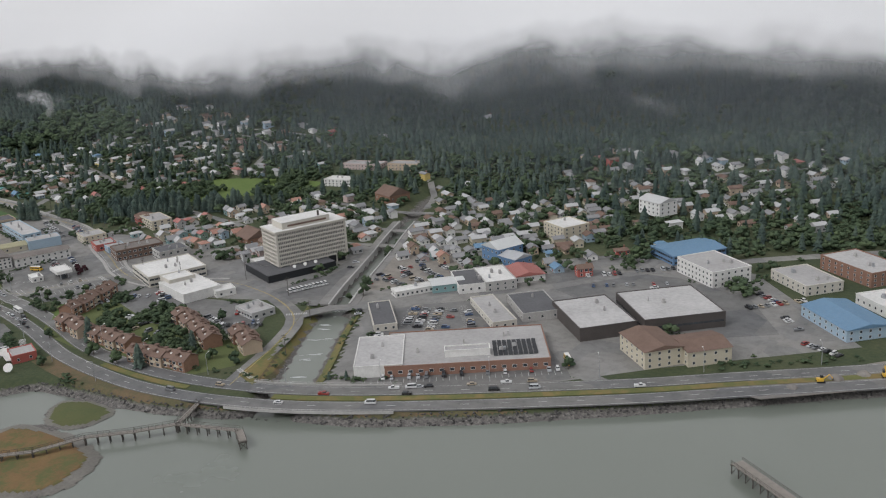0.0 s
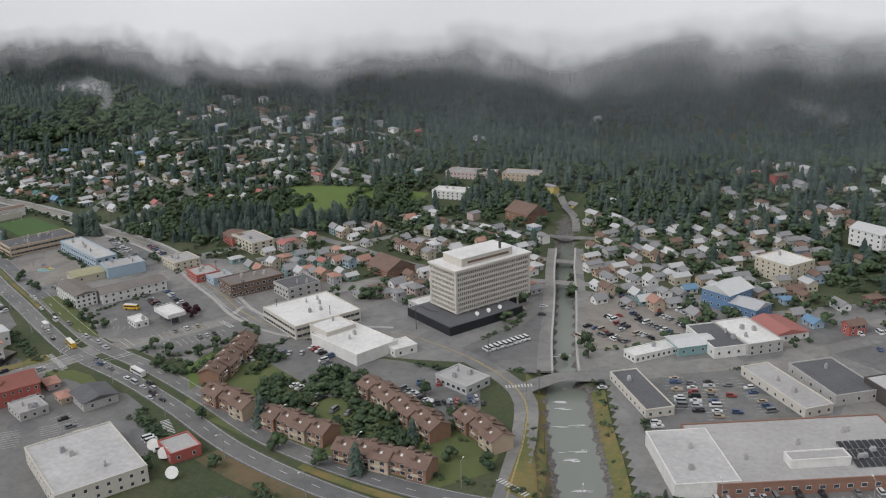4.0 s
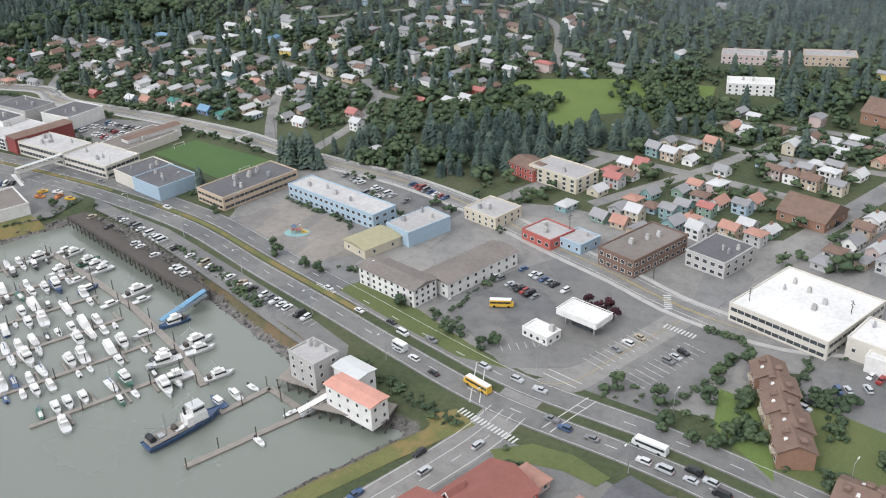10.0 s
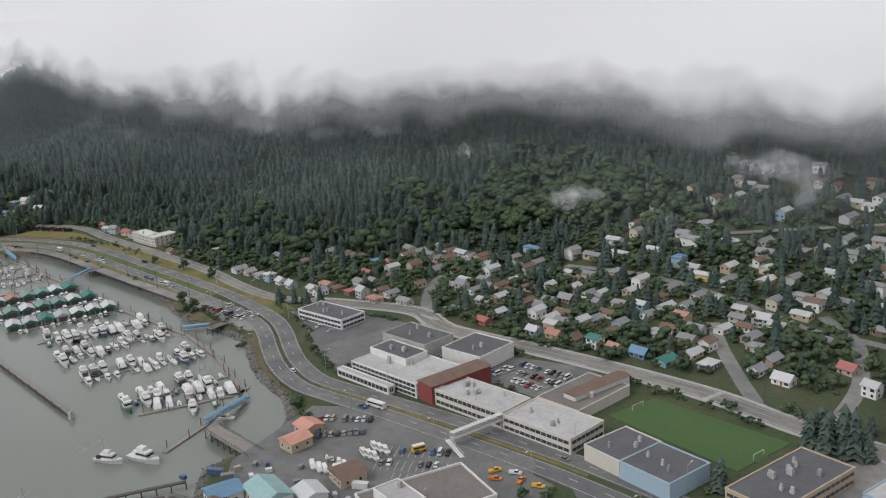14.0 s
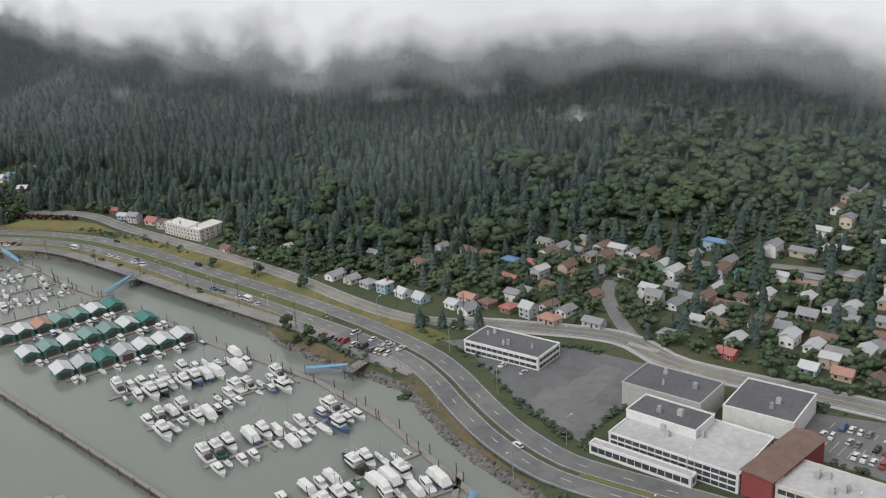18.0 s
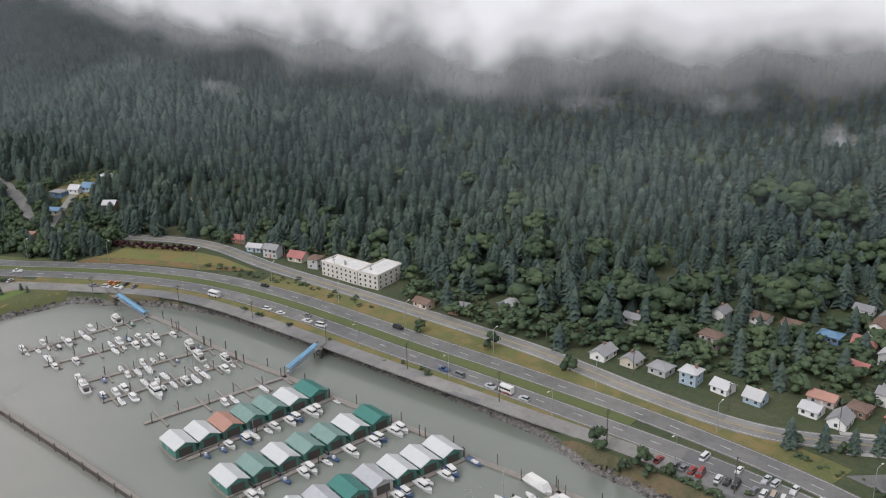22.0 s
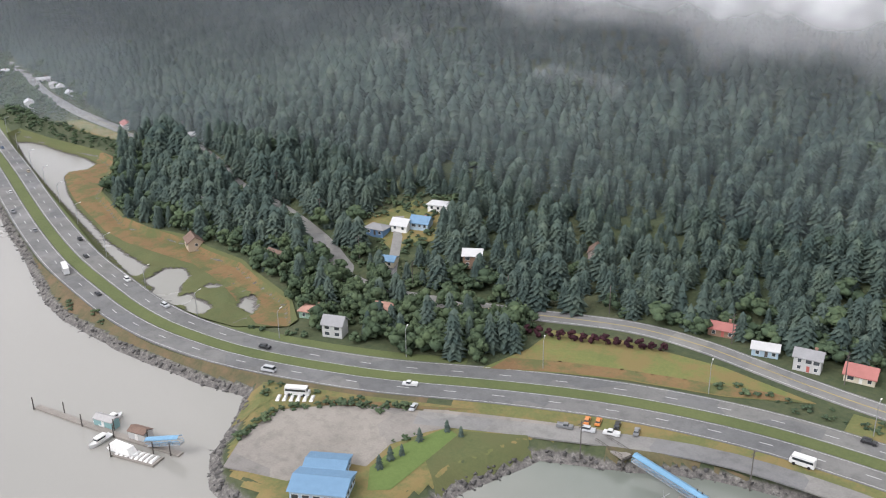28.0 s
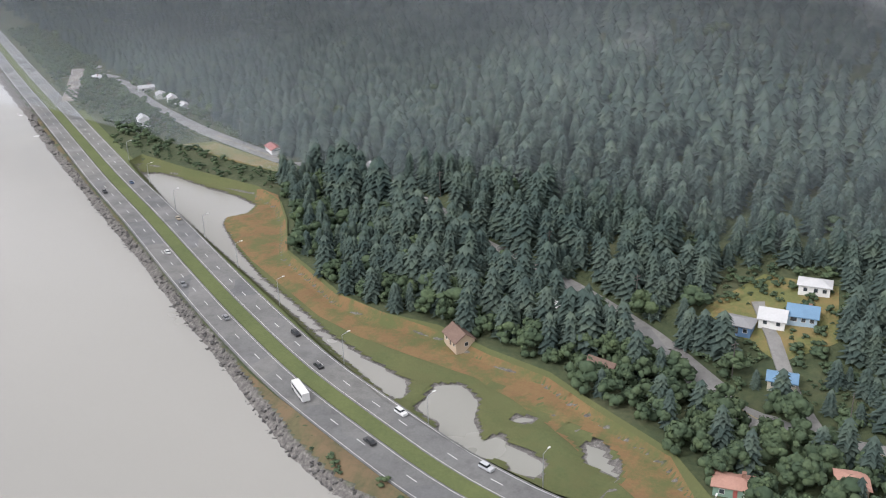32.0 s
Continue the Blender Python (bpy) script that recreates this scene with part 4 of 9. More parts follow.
for a, b, w, bars in (((-457, 226), (-463, 243), 2.4, False), ((-437, 223), (-431, 239), 2.4, False), ((-459, 222), (-441, 216), 2.2, True), ((-446, 246), (-436, 243), 2.4, False), ((-424, 280), (-414, 277), 2.4, True), ((-428, 297), (-425, 288), 2.2, True), ((-528, 262), (-519, 259), 2.2, True), ((-640, 362), (-637, 371), 2.2, True),
                      ((-786, 385), (-774, 383), 2.6, True), ((-281, 286), (-289, 280), 2.2, True), ((-262, 226), (-250, 222), 2.2, True), ((-376, 205), (-366, 199), 3.0, True)):
    crossing(a, b, w, bars)


# ---- kits: trees ----
def conifer_template(tiers, spokes, rng):
    """One spruce of height 1: stacked drooping whorls, as triangles."""
    v, f = [], []
    for k in range(tiers):
        z0 = 0.06 + 0.80 * k / tiers
        z1 = min(1.0, z0 + 1.55 / tiers)
        r = 0.30 * (1 - z0) ** 0.66 + 0.012
        n, turn = len(v), rng.uniform(0, 6)
        v.append((rng.uniform(-0.01, 0.01), rng.uniform(-0.01, 0.01), z1))
        m = spokes * 2
        for i in range(m):
            q = r * (rng.uniform(0.8, 1.15) if i % 2 else rng.uniform(0.5, 0.72))
            a = turn + i * math.tau / m
            v.append((q * math.cos(a), q * math.sin(a), z0 + (rng.uniform(-0.03, 0.0) if i % 2 else rng.uniform(0.02, 0.05))))
        f += [(n, n + 1 + i, n + 1 + (i + 1) % m) for i in range(m)]
    return np.array(v), np.array(f)


def lobe_ball():
    """A unit ball of 18 corners and 32 triangles."""
    v = [Vector(p) for p in ((1, 0, 0), (-1, 0, 0), (0, 1, 0), (0, -1, 0), (0, 0, 1), (0, 0, -1))]
    f, cut, out = [(a, b, c) for a in (0, 1) for b in (2, 3) for c in (4, 5)], {}, []

    def mid(a, b):
        k = (min(a, b), max(a, b))
        if k not in cut:
            cut[k] = len(v)
            v.append((v[a] + v[b]).normalized())
        return cut[k]

    for a, b, c in f:
        x, y, z = mid(a, b), mid(b, c), mid(c, a)
        for t in ((a, x, z), (x, b, y), (z, y, c), (x, y, z)):
            n = (v[t[1]] - v[t[0]]).cross(v[t[2]] - v[t[0]])
            out.append(t if n.dot(v[t[0]]) > 0 else t[::-1])
    return v, out


LOBE = lobe_ball()


def broadleaf_template(leaves, rng, lobes=9, size=1.0):
    """One broad-leaved tree of height 1: uneven knobbly lobes of foliage with loose leaf clumps on them, as triangles."""
    v, f, heads = [], [], []
    for k in range(lobes):
        a, q = k * 2.4 + rng.uniform(-0.4, 0.4), 0.30 * math.sqrt((k + 0.4) / lobes)
        z = 0.86 - 0.95 * q - rng.uniform(0, 0.16) - (0.26 if k % 3 == 2 else 0)
        heads.append((q * math.cos(a), q * math.sin(a), z, rng.uniform(0.13, 0.21)))
    for x, y, z, r in heads:
        n = len(v)
        v += [tuple(Vector((x, y, z)) + Vector((p.x, p.y, p.z * 0.85)) * r * rng.uniform(0.72, 1.22)) for p in LOBE[0]]
        f += [tuple(n + i for i in t) for t in LOBE[1]]
    for k in range(leaves):
        x, y, z, r = heads[k % lobes]
        d = Vector((rng.gauss(0, 1), rng.gauss(0, 1), rng.gauss(0.45, 1))).normalized()
        c, s = Vector((x, y, z)) + d * r * rng.uniform(0.9, 1.18), rng.uniform(0.035, 0.075) * size
        d = (d + 0.3 * Vector((rng.gauss(0, 1), rng.gauss(0, 1), rng.gauss(0, 1)))).normalized()
        u = d.orthogonal().normalized()
        w, a, n = d.cross(u), rng.uniform(0, 6), len(v)
        for t in (0, 1.8, 3.3, 4.8):
            v.append(tuple(c + s * (u * math.cos(a + t) + w * math.sin(a + t)) + d * rng.uniform(-0.03, 0.02)))
        f += [(n, n + 1, n + 2), (n, n + 2, n + 3)]
    return np.array(v), np.array(f)


tree_rng = random.Random(5)
SPRUCE_FAR = [conifer_template(5, 5, tree_rng) for _ in range(4)]
SPRUCE = [conifer_template(8, 6, tree_rng) for _ in range(4)]
SPRUCE_NEAR = [conifer_template(11, 7, tree_rng) for _ in range(5)]
LEAFY = [broadleaf_template(80, tree_rng, 10) for _ in range(5)]
LEAFY_FAR = [broadleaf_template(14, tree_rng, 5, 1.5) for _ in range(4)]


def woods(name, pts, templates, heights, wide, material, label, category="trees", sink=0.3, seed=1):
    """Many trees in one mesh: what nobody could count."""
    rng = np.random.default_rng(seed)
    pts, heights = np.asarray(pts), np.asarray(heights)
    z = height(pts[:, 0], pts[:, 1]) - sink
    pick = rng.integers(0, len(templates), len(pts))
    V, F, n = [], [], 0
    for t, (v, f) in enumerate(templates):
        q = np.nonzero(pick == t)[0]
        if not len(q):
            continue
        a, h = rng.uniform(0, 6.28, len(q)), heights[q]
        w = h * wide * rng.uniform(0.8, 1.25, len(q))
        c, s = np.cos(a), np.sin(a)
        lean = rng.normal(0, 0.02, (2, len(q)))
        X = pts[q, 0][:, None] + w[:, None] * (c[:, None] * v[:, 0] - s[:, None] * v[:, 1]) + (h * lean[0])[:, None] * v[:, 2]
        Y = pts[q, 1][:, None] + w[:, None] * (s[:, None] * v[:, 0] + c[:, None] * v[:, 1]) + (h * lean[1])[:, None] * v[:, 2]
        Z = z[q][:, None] + h[:, None] * v[:, 2]
        V.append(np.stack([X.ravel(), Y.ravel(), Z.ravel()], 1))
        F.append((f[None] + (np.arange(len(q)) * len(v))[:, None, None]).reshape(-1, 3) + n)
        n += len(q) * len(v)
    me = bpy.data.meshes.new(name)
    fast_mesh(me, np.concatenate(V), np.concatenate(F))
    return tagged(part(name, me, material), label, category, kind="stuff")


def crown_mesh(name, template):
    me = bpy.data.meshes.new(name)
    fast_mesh(me, template[0], template[1])
    return me


CROWNS = {"spruce": [crown_mesh("crown", t) for t in SPRUCE], "leafy": [crown_mesh("crown", t) for t in LEAFY]}
TRUNK = Shape().tube((0, 0, 0), (0, 0, 0.45), 0.022, 0.015).tube((0, 0, 0.4), (0.1, 0.05, 0.62), 0.012, 0.006).tube((0, 0, 0.38), (-0.09, 0.06, 0.6), 0.012, 0.006).tube((0, 0, 0.42), (0.01, -0.1, 0.64), 0.012, 0.006).mesh("trunk")
MAST = Shape().tube((0, 0, 0), (0, 0, 0.95), 0.02, 0.004).mesh("trunk")


def tree(x, y, h, kind="leafy", rng=tree_rng, colour=None, wide=1.0):
    m = pose(x, y, ground_at(x, y) - 0.05, 0, 0, rng.uniform(0, 360)) @ Matrix.Diagonal((h * wide, h * wide, h, 1))
    label = {"spruce": "dark green pointed spruce tree", "leafy": "round green leafy tree"}[kind]
    if colour == "plum":
        label = "dark purple-leaved ornamental tree"
    ob = thing("spruce_tree" if kind == "spruce" else "leafy_tree", m, label, "tree")
    part("trunk", MAST if kind == "spruce" else TRUNK, "bark", ob)
    part("crown", rng.choice(CROWNS[kind]), colour or ("conifer" if kind == "spruce" else "broadleaf"), ob)
    return ob


# ---- kits: houses ----
def window_mesh(w, h):
    """A framed pane that stands on a wall facing -y."""
    s = Shape()
    s.box(-w / 2 - 0.08, -0.06, -0.08, w / 2 + 0.08, 0.02, 0.0).box(-w / 2 - 0.08, -0.06, h, w / 2 + 0.08, 0.02, h + 0.08)
    s.box(-w / 2 - 0.08, -0.06, 0, -w / 2, 0.02, h).box(w / 2, -0.06, 0, w / 2 + 0.08, 0.02, h)
    k = len(s.f)
    s.box(-w / 2, -0.03, 0, w / 2, 0.02, h)
    me = s.mesh("window")
    me.materials.append(M["white"])
    me.materials.append(M["glass"])
    for p in me.polygons[k:]:
        p.material_index = 1
    return me


WINDOWS = {k: window_mesh(k[0] * 0.85, k[1] * 0.85) for k in ((1.1, 1.2), (1.8, 1.3), (2.6, 1.3), (0.9, 1.1))}
DOOR = Shape().box(-0.4, -0.08, 0, 0.4, 0.02, 1.7).mesh("door")
CHIMNEY = Shape().box(-0.35, -0.35, 0, 0.35, 0.35, 1.7).box(-0.42, -0.42, 1.7, 0.42, 0.42, 1.85).mesh("chimney")
MESHES = {}


def gable_parts(w, d, h, rise, over=0.45):
    """Walls with gable ends (ridge along x), and the roof over them."""
    key = ("gable", w, d, h, rise)
    if key not in MESHES:
        wall = Shape()
        a, b = w / 2, d / 2
        wall.poly((-a, -b, -1.5), (a, -b, -1.5), (a, -b, h), (-a, -b, h)).poly((a, b, -1.5), (-a, b, -1.5), (-a, b, h), (a, b, h))
        wall.poly((a, -b, -1.5), (a, b, -1.5), (a, b, h), (a, 0, h + rise), (a, -b, h)).poly((-a, b, -1.5), (-a, -b, -1.5), (-a, -b, h), (-a, 0, h + rise), (-a, b, h))
        roof, A, B, t = Shape(), a + over, b + over, 0.22
        drop = rise * over / b
        for s in (1, -1):
            lo, hi = (s * B, h - drop), (0, h + rise)
            p = [(-A * s, lo[0], lo[1]), (A * s, lo[0], lo[1]), (A * s, hi[0], hi[1]), (-A * s, hi[0], hi[1])]
            p = p if s < 0 else p
            q = [(x, y, z + t) for x, y, z in p]
            roof.poly(*q[::-1]).poly(*p)
            for i in range(4):
                roof.poly(p[i], p[(i + 1) % 4], q[(i + 1) % 4], q[i])
        MESHES[key] = wall.mesh("wall"), roof.mesh("roof")
    return MESHES[key]


def hip_parts(w, d, h, rise, over=0.5):
    key = ("hip", w, d, h, rise)
    if key not in MESHES:
        a, b = w / 2, d / 2
        wall = Shape().box(-a, -b, -1.5, a, b, h)
        A, B, r = a + over, b + over, max(0.2, a - b)
        roof = Shape()
        roof.box(-A, -B, h - 0.02, A, B, h + 0.16)
        z, zt = h + 0.16, h + 0.16 + rise
        e, g = (-r, 0, zt), (r, 0, zt)
        c = [(-A, -B, z), (A, -B, z), (A, B, z), (-A, B, z)]
        roof.poly(c[0], c[1], g, e).poly(c[1], c[2], g).poly(c[2], c[3], e, g).poly(c[3], c[0], e)
        MESHES[key] = wall.mesh("wall"), roof.mesh("roof")
    return MESHES[key]


HOUSE_ROOF = {"l": ("shingle_light", "pale grey"), "d": ("shingle_grey", "dark grey"), "r": ("metal_red", "bright red"), "o": ("shingle_orange", "orange-red"), "n": ("roof_brown", "brown"),
              "B": ("metal_blue", "blue"), "G": ("metal_green", "green"), "w": ("metal_white", "white")}
HOUSE_WALL = {"w": "white", "c": "cream", "g": "grey", "b": "pale blue", "B": "blue", "t": "teal", "G": "green", "r": "red", "n": "brown", "a": "tan", "p": "pink", "y": "yellow"}


def grid_angle(x):
    return float(np.interp(x, [-1300, -1200, -1100, -1000, -880, -750, -650, -600, -400, -330, -250, -100], [-30, 25, 8, -10, -15, -8, -10, -18, -20, -30, -44, -44]))


house_rng = random.Random(11)


def house(x, y, code, size=None, turn=None):
    """A detached wooden house; code: wall and roof colours."""
    rng = house_rng
    w, d = size or (rng.choice((5.4, 6.2, 7.0, 7.6)), rng.choice((4.6, 5.0, 5.4)))
    storeys = 1 if code[0] in "an" and w > 7 else rng.choice((1, 1, 1, 2) if y > 455 else (1, 1, 2))
    w = round(w * 1.3, 2) if y > 455 and size is None else w
    h, rise = 1.9 * storeys + 0.2, rng.choice((0.8, 1.1, 1.4) if y > 455 else (1.1, 1.5, 1.9))
    turn = grid_angle(x) + rng.choice((0, 0, 90)) + rng.uniform(-4, 4) if turn is None else turn
    gable = rng.random() < (0.6 if y > 455 else 0.75)
    wall_name, (roof_mat, roof_word) = HOUSE_WALL[code[0]], HOUSE_ROOF[code[1]]
    ob = thing("house", pose(x, y, ground_at(x, y) + 0.15, 0, 0, turn), f"{wall_name} wooden {'two' if storeys == 2 else 'one'}-storey house with a {roof_word} roof", "house")
    wall, roof = (gable_parts if gable else hip_parts)(w, d, h, rise if gable else 1.0)
    part("wall", wall, "wall " + wall_name, ob)
    part("roof", roof, roof_mat, ob)
    c = math.cos(radians(turn))
    for s in range(1 if y > 450 else storeys):
        z = 0.55 + 1.9 * s
        for side in (-1, 1):
            face = pose(0, side * d / 2, z, 0, 0, 0 if side < 0 else 180)
            if (side < 0) == (c > -0.2) or abs(c) < 0.4:
                for u in ((-0.25,) if y > 450 else (-0.28, 0.05, 0.33) if w > 6.5 else (-0.25, 0.25)):
                    if s == 0 and abs(u) < 0.1 and y < 430:
                        part("door", DOOR, rng.choice(("dark_wood", "white", "wall red")), ob, pose(u * w, side * d / 2, 0, 0, 0, 0 if side < 0 else 180))
                    else:
                        part("window", WINDOWS[rng.choice(((1.1, 1.2), (1.8, 1.3), (1.1, 1.2)))], "white", ob, face @ pose((u * w) * (1 if side < 0 else -1), 0, 0))
        ex = 1 if math.sin(radians(turn)) < 0 else -1
        if y < 430:
            part("window", WINDOWS[(1.1, 1.2)], "white", ob, pose(ex * w / 2, 0.8 * rng.uniform(-1, 1), z, 0, 0, 90 * ex))
    if rng.random() < 0.2:
        part("chimney", CHIMNEY, "brick", ob, pose(w * 0.22, d * 0.12, h + 0.3))
    return ob


# ---- kits: larger buildings ----
def block(name, corner, left, right, h, wall, roof, label, category="building", rows=0, cols=None, window=(1.1, 1.2), bands=None, parapet=0.5, units=0, base=LAND_TOP, gable=0.0, group="", cap=None, sills=False):
    """A building from its corner nearest the shore, the next corner along its landward-left side and the one along its right side.
    rows and cols: windows on the two faces; bands: one strip of glass a storey instead."""
    c, l, r = (np.array(p, float) for p in (corner, left, right))
    h, gable = h * 0.8, gable * 0.8
    u = (r - c) - (l - c)
    e = (c - l) / np.linalg.norm(c - l)
    L = np.linalg.norm(c - l)
    W = abs(float(np.dot(r - c, np.array([-e[1], e[0]]))))
    turn = math.degrees(math.atan2(e[1], e[0]))
    ob = thing(name, pose(l[0], l[1], base, 0, 0, turn), label, category, group)
    # local frame: x along left -> corner, y inland
    part("wall", Shape().box(0, 0, -1, L, W, h), wall, ob)
    if gable:
        s, o = Shape(), 0.5
        if L >= W:
            a, b = (-o, W / 2, h + gable), (L + o, W / 2, h + gable)
            s.poly((-o, -o, h), (L + o, -o, h), b, a).poly((L + o, W + o, h), (-o, W + o, h), a, b).poly((-o, W + o, h), (-o, -o, h), a).poly((L + o, -o, h), (L + o, W + o, h), b)
        else:
            a, b = (L / 2, -o, h + gable), (L / 2, W + o, h + gable)
            s.poly((L + o, -o, h), (L + o, W + o, h), b, a).poly((-o, W + o, h), (-o, -o, h), a, b).poly((-o, -o, h), (L + o, -o, h), a).poly((L + o, W + o, h), (-o, W + o, h), b)
        s.poly((-o, W + o, h), (L + o, W + o, h), (L + o, -o, h), (-o, -o, h))
        part("roof", s, roof, ob)
    else:
        part("roof", Shape().box(0.25, 0.25, h, L - 0.25, W - 0.25, h + 0.12), roof, ob)
        s, t, p = Shape(), 0.3, parapet
        s.box(-0.08, -0.08, h, L + 0.08, t, h + p).box(-0.08, W - t, h, L + 0.08, W + 0.08, h + p).box(-0.08, t, h, t, W - t, h + p).box(L - t, t, h, L + 0.08, W - t, h + p)
        part("parapet", s, cap or wall, ob)
    rng = random.Random(int(abs(c[0] * 7 + c[1])))
    for k in range(units):
        x, y, q = rng.uniform(0.15, 0.8) * L, rng.uniform(0.2, 0.75) * W, rng.uniform(0.7, 1.8)
        part("roof_unit", Shape().box(0, 0, 0, q, q * 0.8, rng.uniform(0.8, 1.6)).box(0.15, 0.15, 0, q - 0.15, q * 0.8 - 0.15, 1.9), rng.choice(("steel", "roof_grey", "roof_pale", "concrete_grey")), ob, pose(x, y, h + 0.12))
    if rows:
        storey = h / rows
        faces = ((L, pose(0, 0, 0)), (W, pose(L, 0, 0, 0, 0, 90)), (W, pose(0, W, 0, 0, 0, -90)))
        for k, (run, face) in enumerate(faces):
            for row in range(rows):
                z = storey * row + max(0.45, (storey - window[1] * 0.85) * 0.5)
                if bands:
                    bands_ = bands * 0.8
                    s = Shape().box(0.6, -0.05, z, run - 0.6, 0.02, z + bands_)
                    n = max(2, int(run / 2.2))
                    for i in range(n + 1):
                        x = 0.6 + (run - 1.2) * i / n
                        s.box(x - 0.07, -0.11, z, x + 0.07, -0.05, z + bands_)
                    me = s.mesh("window_band")
                    me.materials.append(M["glass"])
                    me.materials.append(M[cap or wall])
                    for p in me.polygons[6:]:
                        p.material_index = 1
                    part("window_band", me, "glass", ob, face)
                else:
                    n = (cols or (6, 3))[0 if k == 0 else 1]
                    if window not in WINDOWS:
                        WINDOWS[window] = window_mesh(window[0] * 0.85, window[1] * 0.85)
                    for i in range(n):
                        part("window", WINDOWS[window], "white", ob, face @ pose(run * (i + 0.5) / n, 0, z))
    return ob, L, W


# ---- large buildings ----
def office_tower():
    """Eight ribbed storeys over a black podium."""
    L, W, turn = 18.0, 40.0, -22.0
    ob = thing("office_tower", pose(-350.5, 330.0, LAND_TOP, 0, 0, turn), "pale concrete ribbed office tower over a black podium", "office building")
    part("podium", Shape().box(-3, -10, -1, L + 9, 28, 3.6), "black", ob)
    part("podium_roof", Shape().box(-2.7, -9.7, 3.6, L + 8.7, 27.7, 3.7), "roof_dark", ob)
    part("lobby", Shape().box(1.2, 1.5, -1, L - 1.2, W - 1, 4.4), "black", ob)
    for i in range(8):
        for x in (0.4, L - 1.0):
            part("column", Shape().box(0, 0, 0, 0.6, 0.6, 4.4), "concrete", ob, pose(x, 1 + i * (W - 2.4) / 7, 0))
    part("core", Shape().box(0.45, 0.45, 4.4, L - 0.45, W - 0.45, 21.6), "glass", ob)
    floors, z0, step = 8, 4.2, 2.15
    for k in range(floors + 1):
        z = z0 + k * step
        part("spandrel", Shape().box(0, 0, z, L, W, z + (0.8 if k < floors else 0.7)), "concrete", ob)
        if k == floors:
            break
    rib = Shape().box(-0.2, 0.03, 0, 0.2, 0.42, 17.4).mesh("rib")
    for run, face in ((L, pose(0, 0, 4.4)), (W, pose(L, 0, 4.4, 0, 0, 90)), (W, pose(0, W, 4.4, 0, 0, -90)), (L, pose(L, W, 4.4, 0, 0, 180))):
        for i in range(1, int(run)):
            part("rib", rib, "concrete", ob, face @ pose(run * i / int(run), 0, 0))
    for x, y in ((-0.12, -0.12), (L - 0.8, -0.12), (-0.12, W - 0.8), (L - 0.8, W - 0.8)):
        part("corner_pier", Shape().box(x, y, 4.2, x + 0.92, y + 0.92, 22), "concrete", ob)
    part("cornice", Shape().box(-0.6, -0.6, 22.0, L + 0.6, W + 0.6, 22.8), "concrete", ob)
    part("roof", Shape().box(-0.3, -0.3, 22.8, L + 0.3, W + 0.3, 22.9), "roof_white", ob)
    part("penthouse", Shape().box(3, 5, 22.9, L - 2.2, W - 8, 26.2), "concrete", ob)
    part("penthouse_louvre", Shape().box(L - 2.2, 8, 23.8, L - 2.13, W - 10, 24.8), "roof_brown", ob)
    part("penthouse_roof", Shape().box(2.8, 4.8, 26.2, L - 2.0, W - 7.8, 26.4), "roof_white", ob)
    part("flue", Shape().box(L - 4, W - 14, 26.3, L - 3.2, W - 13.2, 29), "dark_wood", ob)
    for y in (6, 12, 18):
        part("dish", Shape().tube((L + 6, y, 3.7), (L + 6, y, 4.4), 0.12).tube((L + 5.9, y, 4.7), (L + 6.3, y - 0.2, 5.0), 0.2, 0.9, 12), "white", ob)


office_tower()
block("courthouse", (-382, 279), (-409, 290), (-368, 306), 6.6, "concrete", "roof_white", "cream concrete two-storey courthouse with a white flat roof", rows=2, bands=1.3, units=5)
block("annex", (-345, 270), (-373, 278), (-337, 288), 5.4, "white", "roof_white", "white windowless annex with a white flat roof", units=2)
block("annex", (-366, 279), (-378, 283), (-362, 292), 7.2, "concrete", "roof_white", "cream block joined to the white annex", units=1, rows=1, cols=(3, 2))
block("shopping_hall", (-154, 281), (-205, 246), (-176, 308), 5.0, "brick", "roof_grey", "low red-brown brick shopping hall with a grey flat roof", rows=1, cols=(16, 6), window=(1.8, 1.3), units=7)
block("shopping_hall", (-200, 250.5), (-215, 240), (-219, 274), 5.6, "white", "roof_pale", "white flat-roofed end of the shopping hall", units=2, parapet=0.3)
mall = [o for o in scene.objects if o.name.startswith("shopping_hall")][0]
for i in range(9):
    for j in range(3):
        part("roof_panel", Shape().poly((0, 0, 0.3), (1.5, 0, 0.3), (1.5, 3.6, 0.9), (0, 3.6, 0.9)).poly((0, 3.6, 0.85), (1.5, 3.6, 0.85), (1.5, 0, 0.25), (0, 0, 0.25)).box(0.1, 3.4, 0, 0.2, 3.5, 0.8).box(1.3, 3.4, 0, 1.4, 3.5, 0.8), "black", mall, pose(41 + 1.9 * i, 5 + 5 * j, 4.12), "dark tilted panel")
block("rooftop_storey", (-176, 274), (-190, 264), (-179, 278), 8.0, "white", "roof_grey", "white upper storey on the shopping hall roof", rows=1, cols=(7, 1), window=(1.1, 1.2), base=LAND_TOP)
block("museum", (-156, 309), (-181, 333), (-139, 326), 6.6, "museum", "roof_pale", "dark grey-brown museum hall with pale flat roofs", units=2)
block("museum", (-136, 326), (-160, 352), (-112, 350), 7.8, "museum", "roof_pale", "raised grey roof block of the museum", units=2, rows=1, bands=1.0)
block("apartment_house", (-123, 295), (-139, 309), (-112, 306), 8.6, "wall cream", "roof_brown", "cream three-storey apartment house with a brown roof", rows=3, cols=(5, 4), gable=2.2)
block("apartment_house", (-110, 304), (-122, 316), (-98, 316), 7.4, "wall cream", "roof_brown", "cream apartment wing with a brown roof", rows=2, cols=(4, 4), gable=2.0)
